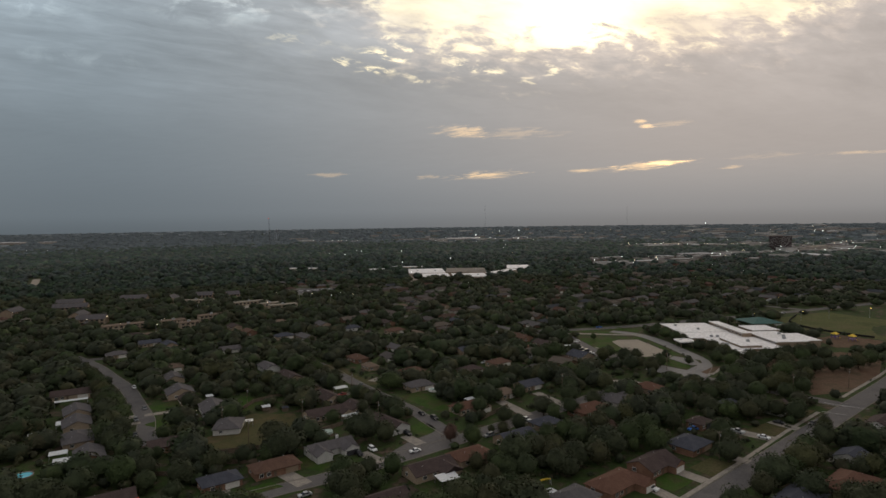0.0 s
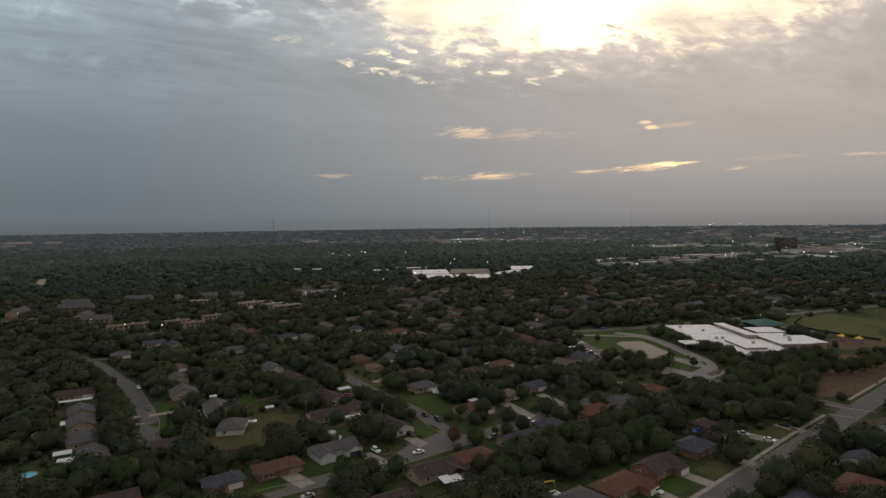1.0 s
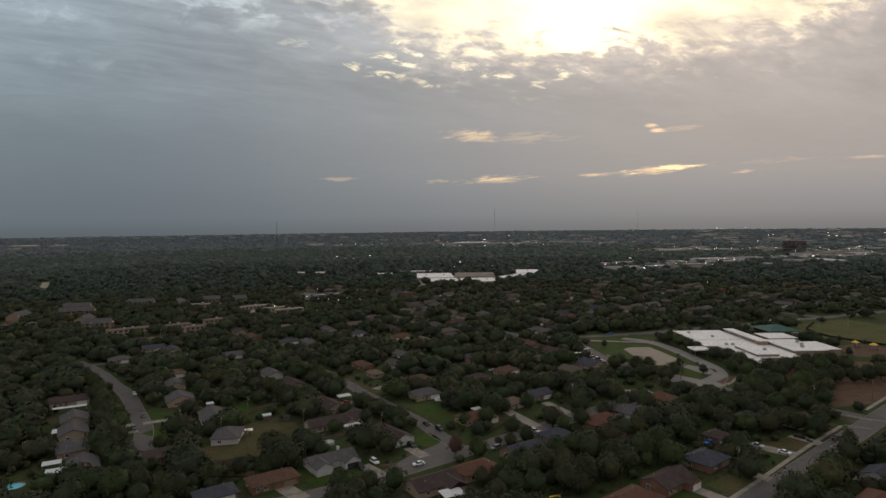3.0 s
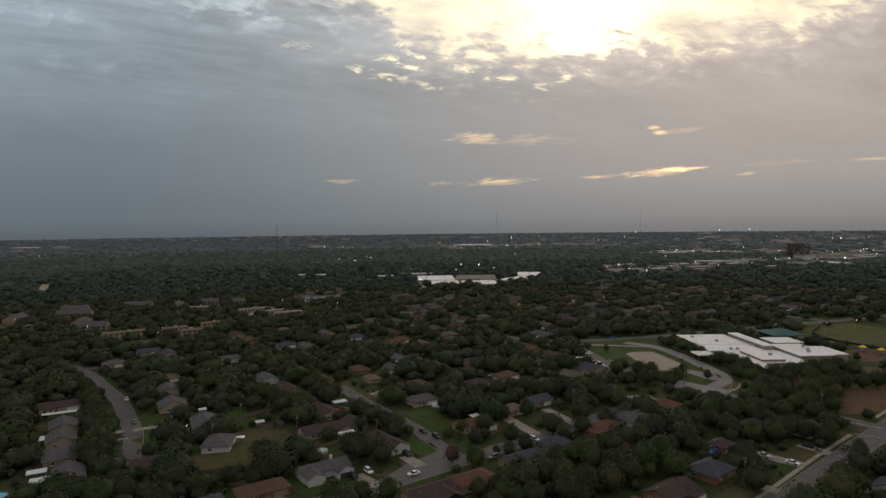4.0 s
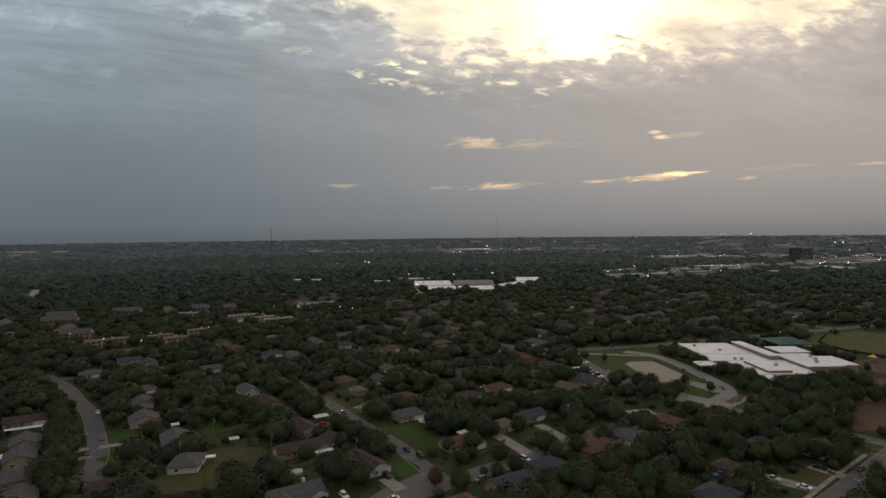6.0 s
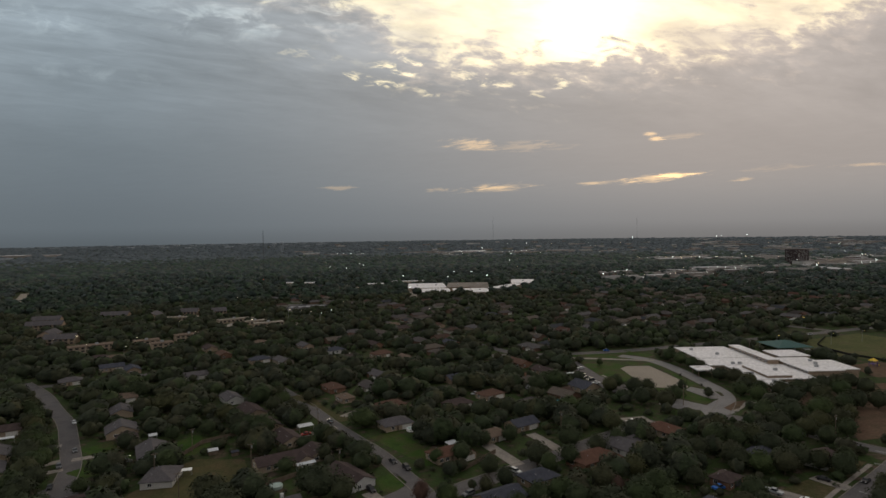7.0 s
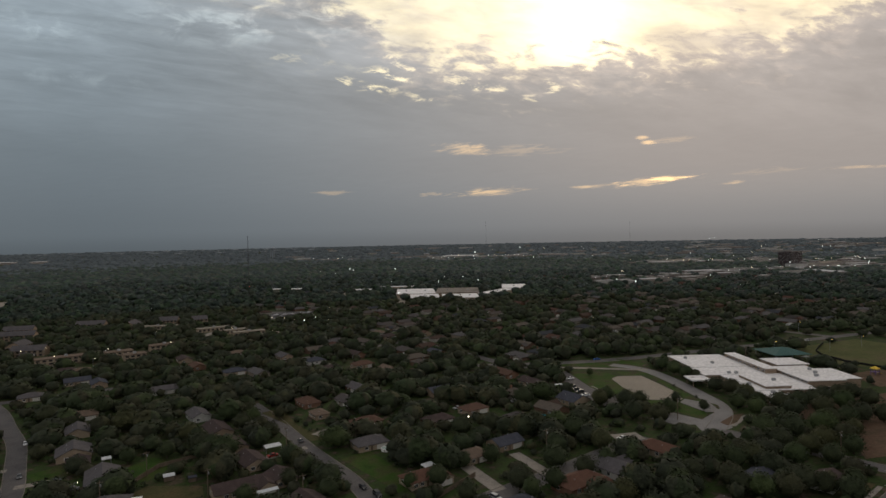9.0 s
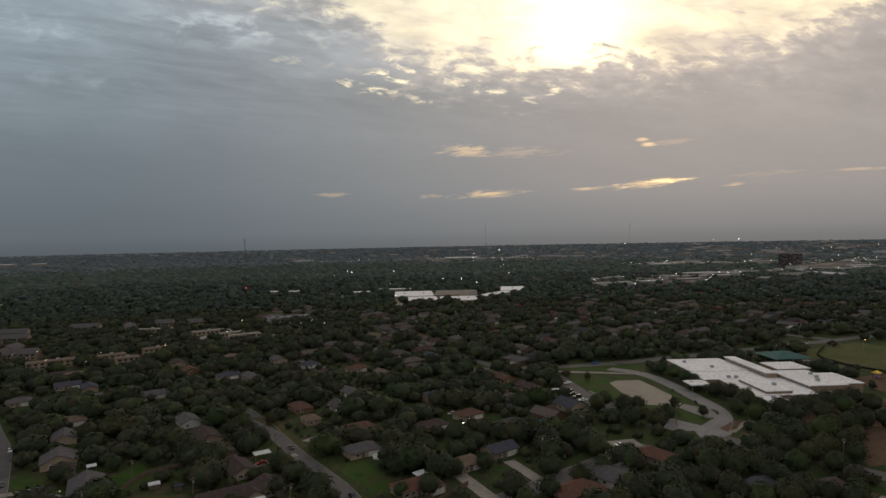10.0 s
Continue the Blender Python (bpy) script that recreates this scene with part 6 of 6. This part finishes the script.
TREE_BASE = {}
WORDS = ("broad dark green oak tree", "rounded green oak tree", "tall green shade tree", "spreading olive green tree", "dense dark green tree", "wide leafy yard tree", "light green young tree")


def tree(x, y, r, h, ang=0.0, variant=0):
    """A single tree: crown radius r, height h."""
    m = pose(x, y, float(gz(x, y)), 0, 0, ang) @ Matrix.Diagonal((r / 5, r / 5, h / 9, 1))
    if variant not in TREE_BASE:
        ob = thing("tree", x, y, ang, label="russet brown autumn tree with thin crown" if variant == 7 else WORDS[variant] + " with uneven crown", category="tree", group="yard trees")
        part("trunk", trunk_geo(variant, 9.0, 5.0), M_BARK, ob)
        v, f, nv = leaf_cloud(1150, 1, 0.066, 10 + variant % 4, 40 + variant)
        top = v[:, 2].max()
        v = v * np.array([5.0, 5.0, 7.9 / top]) + np.array([0, 0, 1.3])
        part("crown", fast_mesh("crown", v, f, M_LEAF_RED if variant == 7 else M_LEAF, nv), None, ob)
        ob.matrix_basis = pose(x, y, float(gz(x, y)), 0, 0, ang)
        TREE_BASE[variant] = ob
        ob.scale = (r / 5, r / 5, h / 9)
        return ob
    ob = copy_thing(TREE_BASE[variant], pose(0, 0, 0))
    ob.matrix_basis = m
    return ob


def in_poly(px, py, poly):
    inside = np.zeros(len(px), bool)
    n = len(poly)
    for i in range(n):
        x0, y0 = poly[i]
        x1, y1 = poly[(i + 1) % n]
        if y0 == y1:
            continue
        hit = ((y0 > py) != (y1 > py)) & (px < (x1 - x0) * (py - y0) / (y1 - y0) + x0)
        inside ^= hit
    return inside


def free(px, py, r, soft=1.0):
    """Which of the places are free for a tree of crown radius r: off roads, houses and open lawns, and not just south of them."""
    ok = np.ones(len(px), bool)
    for pts, half, run in LINES:
        xs, ys = [p[0] for p in pts], [p[1] for p in pts]
        reach = half + run + 12
        near = np.where((px > min(xs) - reach) & (px < max(xs) + reach) & (py > min(ys) - reach) & (py < max(ys) + reach) & ok)[0]
        if not len(near):
            continue
        q = np.array(pts)
        dx, dy = px[near, None] - q[None, :, 0], py[near, None] - q[None, :, 1]
        far = np.maximum(1, np.hypot(q[None, :, 0], q[None, :, 1]))
        ux, uy = q[None, :, 0] / far, q[None, :, 1] / far
        along = -(dx * ux + dy * uy)
        side = np.abs(dx * uy - dy * ux)
        rr = r[near, None]
        bad = (side < half + 0.45 * rr) & (along < run * soft + 0.3 * rr) & (along > -half - 0.45 * rr)
        ok[near[bad.any(1)]] = False
    for x, y, hw, hd, ang, run in KEEP:
        reach = hw + hd + run + 12
        near = np.where((np.abs(px - x) < reach) & (np.abs(py - y) < reach) & ok)[0]
        if not len(near):
            continue
        c, s = math.cos(radians(ang)), math.sin(radians(ang))
        dx, dy = px[near] - x, py[near] - y
        lx, ly = dx * c + dy * s, -dx * s + dy * c
        rr = r[near]
        bad = (np.abs(lx) < hw + 0.55 * rr) & (np.abs(ly) < hd + 0.55 * rr)
        far = math.hypot(x, y)
        ux, uy = x / far, y / far
        along, side = -(dx * ux + dy * uy), np.abs(dx * uy - dy * ux)
        bad |= (side < 0.7 * (hw + hd) / 1.6 + 0.35 * rr) & (along > 0) & (along < run * soft + 0.5 * (hw + hd))
        ok[near[bad]] = False
    for poly in OPEN:
        ok &= ~in_poly(px, py, poly)
        cx, cy = sum(p[0] for p in poly) / len(poly), sum(p[1] for p in poly) / len(poly)
        ok &= ~in_poly(px + cx / math.hypot(cx, cy) * 7 * soft, py + cy / math.hypot(cx, cy) * 7 * soft, poly)
    for x, y, rad in CLEAR:
        ok &= np.hypot(px - x, py - y) > rad + 0.5 * r
    return ok


for cx_, cy_, cr_ in ((-3, 194, 7), (6, 192, 6), (-1, 186, 5), (-52, 199, 8), (-47, 192, 8), (-42, 184, 7), (-58, 190, 6), (-12, 226, 7), (-10, 217, 6), (36, 262, 6), (37, 253, 4), (-18, 244, 5), (116, 236, 5), (94, 312, 6), (93, 303, 4)):
    CLEAR.append((cx_, cy_, cr_))
# large trees that stand out
BIG = [(-150, 262, 7, 10), (-139, 244, 6.5, 10), (-163, 281, 6.5, 10), (-152, 270, 6, 9), (-146, 250, 6.5, 10), (-171, 297, 6, 9.5), (-133, 236, 5, 8), (-178, 308, 5.5, 9),
       (-70, 240, 7.5, 11), (-64, 236, 5.5, 9), (-33, 242, 8, 12), (-38, 247, 6, 10), (-25, 240, 6, 9), (-36, 203, 6, 9.5), (-31, 200, 5, 8), (-19, 207, 5, 8.5), (-24, 196, 4, 6.5)]
BIG2 = [(16, 273, 5, 8), (6, 271, 3.5, 6), (11, 234, 4.5, 8), (34, 219, 6, 9), (41, 222, 5, 8), (45, 267, 6, 9), (37, 292, 4.5, 8), (62, 225, 7, 10), (72, 228, 6.5, 10), (56, 216, 5.5, 9),
        (123, 201, 7.5, 10), (131, 206, 6, 8.5), (115, 196, 5.5, 8), (143, 221, 5.5, 9.5), (148, 228, 3.6, 10.5), (150, 251, 4.5, 7.5), (123, 254, 5.5, 9), (132, 257, 5, 8.5), (15, 196, 5, 8), (22, 203, 5, 8), (31, 248, 4.2, 7.5)]
BIG4 = [(48, 259, 4.5, 8), (57, 266, 5, 8.5), (70, 276, 5, 8.5), (80, 284, 4.5, 8), (94, 296, 4.5, 8), (24, 243, 3.2, 6.5), (145, 256, 4.5, 7.5), (139, 262, 4.5, 8), (118, 258, 5, 8.5)]
BIG5 = [(-211, 349, 5, 8.5), (-192, 323, 5, 9), (-172, 296, 5, 9), (-156, 271, 5, 9), (-142, 256, 5.5, 9), (-138, 240, 5, 9), (-179, 304, 5, 8.5), (-39, 277, 4, 7), (64, 243, 6, 9.5), (48, 234, 6, 9.5), (39, 212, 5.5, 9), (55, 211, 5.5, 9), (73, 233, 6, 9.5), (95, 243, 4.5, 8), (19, 205, 4.5, 8)]
BIG6 = [(28, 202, 5, 8.5), (43, 202, 5, 8), (21, 189, 4.5, 8), (12, 188, 4.5, 8), (149, 280, 6, 9), (134, 281, 6, 9.5), (120, 283, 6, 9.5), (162, 279, 5, 8.5), (98, 259, 5.5, 9), (77, 253, 5.5, 9), (154, 201, 4.5, 8), (139, 195, 4, 7), (108, 189, 5.5, 8.5), (100, 183, 5, 8)]
BIG3 = [(137, 364, 3.2, 6.5), (146, 351, 3, 5.5), (167, 385, 6.5, 8), (172, 377, 6.5, 9), (174, 366, 6.5, 9), (160, 398, 3, 5), (182, 348, 6.5, 9), (192, 350, 6, 9), (200, 352, 6, 9), (174, 354, 5, 8), (163, 415, 5.5, 8), (160, 425, 6, 9),
        (157, 437, 6, 9), (166, 408, 4.5, 7), (208, 357, 6, 9), (218, 360, 6, 9), (226, 362, 6.5, 9), (109, 430, 2.6, 5)]
BIG7 = [(166, 340, 6, 9), (181, 336, 6.5, 9.5), (196, 338, 6.5, 9.5), (211, 346, 6.5, 9.5), (226, 349, 6, 9), (180, 313, 7, 10.5), (164, 308, 7, 11), (153, 309, 7, 11), (182, 301, 6, 9), (190, 322, 5.5, 8.5)]
BIG8 = [(104, 373, 5, 8), (98, 364, 6, 9), (110, 360, 6, 9), (113, 368, 4.5, 7.5), (118, 362, 5, 8), (127, 346, 5, 8.5), (118, 334, 6, 9.5), (108, 340, 6, 9.5)]
BIG9 = [(-153, 277, 5, 8.5), (-164, 292, 5, 8.5), (-175, 306, 5, 8.5), (-187, 320, 5, 8.5), (-198, 335, 5, 8.5), (-210, 349, 4.5, 8), (-30, 284, 4, 7), (-40, 296, 4.5, 7.5), (-62, 331, 5, 8.5), (-69, 341, 4.5, 8), (-77, 355, 5, 8.5), (-84, 368, 5, 8.5), (-66, 362, 4, 7)]
BIG10 = [(107, 190, 8, 11), (129, 208, 6.5, 10), (113, 180, 6.5, 10), (102, 210, 6, 9), (143, 195, 5, 8), (150, 250, 5.5, 9), (135, 271, 6, 10), (118, 281, 6, 10), (52, 228, 6, 9.5), (63, 219, 6.5, 10), (80, 236, 6.5, 10), (39, 204, 6, 9.5), (11, 209, 3.6, 7), (6, 186, 5.5, 9), (17, 183, 5.5, 9), (10, 235, 4, 8), (33, 226, 4, 8), (-113, 228, 3.4, 5.5), (-103, 232, 3.4, 5.5), (-51, 264, 4.2, 7), (-73, 301, 5.5, 9), (-82, 314, 5.5, 9), (-93, 326, 5, 8.5), (197, 323, 5.5, 9), (206, 326, 6, 9.5), (215, 325, 5.5, 9), (224, 328, 6, 9.5), (234, 332, 6, 9.5), (245, 338, 6, 9.5), (190, 308, 5, 8)]
BIG11 = [(-29, 316, 8, 10), (-22, 266, 5, 7.5), (-74, 308, 7.5, 10), (-87, 315, 7, 9.5), (-80, 346, 5.5, 8.5), (-88, 377, 5.5, 9), (-100, 378, 6, 9), (61, 286, 6.5, 9), (60, 327, 7, 10), (69, 326, 7, 10), (26, 289, 3.6, 6.5), (26, 259, 4.5, 7.5), (14, 310, 6, 9),
         (83, 303, 6, 9), (75, 317, 7, 10), (71, 378, 8, 10.5), (60, 371, 7, 10), (26, 327, 6.5, 9), (50, 394, 7.5, 10), (-129, 295, 5.5, 8), (-156, 312, 5, 7.5), (-121, 250, 4.3, 6.5), (-112, 250, 4.3, 6.5), (-188, 366, 7, 10), (-168, 380, 8, 11), (-138, 350, 8, 11), (-114, 306, 4.5, 7), (-100, 311, 5, 7.5),
         (-215, 356, 6, 9), (-192, 326, 6, 9), (-165, 284, 6, 9), (163, 352, 5, 8), (169, 360, 5.5, 8.5), (-99, 331, 6, 9), (40, 330, 6, 9), (110, 233, 5.5, 8.5), (108, 223, 4.5, 7.5), (131, 253, 6, 9), (139, 259, 6, 9), (146, 257, 4.5, 7.5), (156, 258, 4.5, 7.5), (117, 263, 6, 9), (170, 297, 6, 9), (177, 289, 5, 8), (153, 297, 6.5, 9.5), (161, 290, 6, 9), (126, 279, 6, 9), (107, 270, 5.5, 8.5), (81, 230, 4.5, 7.5)]
nth = 0
for tx, ty, tr, th in BIG + BIG2 + BIG3 + BIG4 + BIG5 + BIG6 + BIG7 + BIG8 + BIG9 + BIG10 + BIG11:
    tree(tx, ty, tr, th, 37.0 * nth % 360, nth % 7)
    CLEAR.append((tx, ty, tr * 0.55))
    nth += 1


tree(2, 238, 3.6, 7.5, 10, 7)
tree(68, 240, 3.2, 6.5, 50, 7)
for tx, ty in ((2, 238), (68, 240)):
    CLEAR.append((tx, ty, 3))


def scatter(r0, r1, cell, half, size, cover, soft=1.0):
    """Jittered places in the wedge between two distances."""
    n = int(2 * half * r1 / cell) + 2
    xs = (np.arange(n) - n / 2) * cell
    ys = np.arange(r0 * 0.7, r1, cell)
    X_, Y_ = np.meshgrid(xs, ys)
    X_ = X_.ravel() + rng.uniform(-0.46, 0.46, X_.size) * cell
    Y_ = Y_.ravel() + rng.uniform(-0.46, 0.46, Y_.size) * cell
    d = np.hypot(X_, Y_)
    keep = (np.abs(X_) < half * Y_ + 40) & (d >= r0) & (d < r1) & (rng.random(X_.size) < cover)
    X_, Y_ = X_[keep], Y_[keep]
    r = rng.uniform(size[0], size[1], len(X_)) * np.where(rng.random(len(X_)) < 0.2, 0.65, 1.0)
    ok = free(X_, Y_, r, soft)
    return X_[ok], Y_[ok], r[ok]


near_x, near_y, near_r = scatter(165, 330, 8.8, 0.86, (4.0, 8.8), 0.9, 0.6)
mid_x, mid_y, mid_r = scatter(330, 620, 10.0, 0.84, (3.8, 9.2), 0.84)
order = np.argsort(np.hypot(near_x, near_y))
single = order[:154]
for k in single:
    tree(float(near_x[k]), float(near_y[k]), float(near_r[k]), float(near_r[k] * rng.uniform(1.0, 1.35) + 2.4), float(rng.uniform(0, 360)), int(rng.integers(0, 7)))


def joined_trees(name, X_, Y_, r, templates, tall, mat, label):
    """Many trees in one mesh, from a few crown templates turned and scaled."""
    vs, fs, ns, off = [], [], [], 0
    which = rng.integers(0, len(templates), len(X_))
    for k, (tv, tf, tn) in enumerate(templates):
        sel = np.where(which == k)[0]
        if not len(sel):
            continue
        a = rng.uniform(0, math.tau, len(sel))
        c, s = np.cos(a)[:, None], np.sin(a)[:, None]
        rr = r[sel][:, None]
        hh = (r[sel] * rng.uniform(*tall, len(sel)))[:, None]
        x = X_[sel][:, None] + rr * (tv[None, :, 0] * c - tv[None, :, 1] * s)
        y = Y_[sel][:, None] + rr * (tv[None, :, 0] * s + tv[None, :, 1] * c)
        z = gz(X_[sel], Y_[sel])[:, None] + hh * tv[None, :, 2]
        v = np.stack([x, y, z], -1).reshape(-1, 3)
        f = (tf[None] + (np.arange(len(sel)) * len(tv))[:, None, None]).reshape(-1, tf.shape[1]) + off
        off += len(v)
        ns.append(np.stack([tn[None, :, 0] * c - tn[None, :, 1] * s, tn[None, :, 0] * s + tn[None, :, 1] * c, np.broadcast_to(tn[None, :, 2], x.shape)], -1).reshape(-1, 3))
        vs.append(v)
        fs.append(f)
    ob = new(name, fast_mesh(name, np.concatenate(vs), np.concatenate(fs), mat, np.concatenate(ns)))
    return tagged(ob, label, "trees", kind="stuff")


def template(n, size, lobes, seed):
    v, f, nv = leaf_cloud(n, 1, size, lobes, seed, reach=(0.80, 1.08), heart=(0.60, 0.86), ruffle=0.4)
    v[:, 2] = v[:, 2] / v[:, 2].max() * 0.9 + 0.1
    return v, f, nv


def lump(seed, nu=7, nv=4, rough=0.22):
    """A low uneven mound for distant crowns."""
    r = np.random.default_rng(seed)
    rows = [[(math.cos(math.tau * (i + 0.5 * (j % 2)) / nu) * math.sin(a), math.sin(math.tau * (i + 0.5 * (j % 2)) / nu) * math.sin(a), math.cos(a)) for i in range(nu)] for j, a in enumerate(np.linspace(0.62, 1.75, nv))]
    v = np.array([(0.1, 0, 0.93)] + [p for row in rows for p in row])
    v *= 1 + r.uniform(-rough, rough, (len(v), 1))
    v[:, 2] = (v[:, 2] + 0.2) / 1.25
    f = [(0, 1 + i, 1 + (i + 1) % nu) for i in range(nu)]
    for j in range(nv - 1):
        for i in range(nu):
            a, b = 1 + j * nu + i, 1 + j * nu + (i + 1) % nu
            f += [(a, a + nu, b), (b, a + nu, b + nu)]
    nv = v - np.array([0, 0, 0.25])
    return v, np.array(f), nv / np.linalg.norm(nv, axis=1)[:, None]


rest = order[154:]
leafy = [template(520, 0.105, 10, 70 + k) for k in range(5)]
joined_trees("trees", near_x[rest], near_y[rest], near_r[rest], leafy, (1.05, 1.45), M_WOODS, "dense green yard trees between the houses")
leafy2 = [template(210, 0.160, 9, 80 + k) for k in range(5)]
joined_trees("trees", mid_x, mid_y, mid_r, leafy2, (0.95, 1.35), M_WOODS, "dense green suburban trees between the houses")
ex, ey, er = scatter(620, 900, 11.0, 0.82, (4.2, 9.8), 0.86)
leafy3 = [template(70, 0.27, 7, 120 + k) for k in range(5)]
joined_trees("trees", ex, ey, er, leafy3, (0.9, 1.3), M_WOODS, "continuous suburban trees further off")
fx, fy, fr = scatter(900, 1500, 11.4, 0.82, (4.2, 10.2), 0.9)
tuft = [template(16, 0.46, 6, 90 + k) for k in range(6)]
# past about 1180 m the canopy has more haze in its colour
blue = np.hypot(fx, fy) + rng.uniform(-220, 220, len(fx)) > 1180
joined_trees("woodland", fx[~blue], fy[~blue], fr[~blue], tuft, (0.95, 1.4), M_HAZED_MIDWOODS, "continuous dark green suburban woodland, slight haze in its colour")
joined_trees("woodland", fx[blue], fy[blue], fr[blue], tuft, (0.9, 1.35), M_HAZED_FARMID, "continuous green woodland further off, haze in its colour")
gx_, gy_, gr_ = scatter(1500, 2600, 16.2, 0.80, (6.5, 12.5), 0.9)
# past about 2450 m the palest haze colour, with a scattered edge
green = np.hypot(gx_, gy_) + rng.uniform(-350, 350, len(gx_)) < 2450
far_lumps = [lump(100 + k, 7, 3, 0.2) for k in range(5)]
joined_trees("woodland", gx_[green], gy_[green], gr_[green], far_lumps, (0.7, 1.1), M_HAZED_FARMID, "far green woodland, haze in its colour")
joined_trees("woodland", gx_[~green], gy_[~green], gr_[~green], far_lumps, (0.7, 1.1), M_HAZED_FAR, "far woodland, pale blue haze in its colour")
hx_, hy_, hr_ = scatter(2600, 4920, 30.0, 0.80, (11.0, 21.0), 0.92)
joined_trees("woodland", hx_, hy_, hr_, [lump(110 + k, 6, 2, 0.2) for k in range(5)], (0.28, 0.5), M_HAZED_FAR, "woodland reaching the horizon, pale blue haze in its colour")
px_, py_, pr_ = scatter(165, 560, 7.4, 0.84, (1.7, 3.6), 0.42, 0.3)
sapling = [template(120, 0.20, 6, 150 + k) for k in range(4)]
joined_trees("trees", px_, py_, pr_, sapling, (1.2, 1.9), M_WOODS, "small green yard trees and tall bushes")
sx_, sy_, sr_ = scatter(165, 430, 5.5, 0.84, (0.7, 1.9), 0.34, 0.15)
bushes = [leaf_cloud(46, 1, 0.27, 5, 140 + k, core=False) for k in range(4)]
joined_trees("shrubs", sx_, sy_, sr_, bushes, (0.8, 1.3), M_WOODS, "low green garden shrubs in the yards")
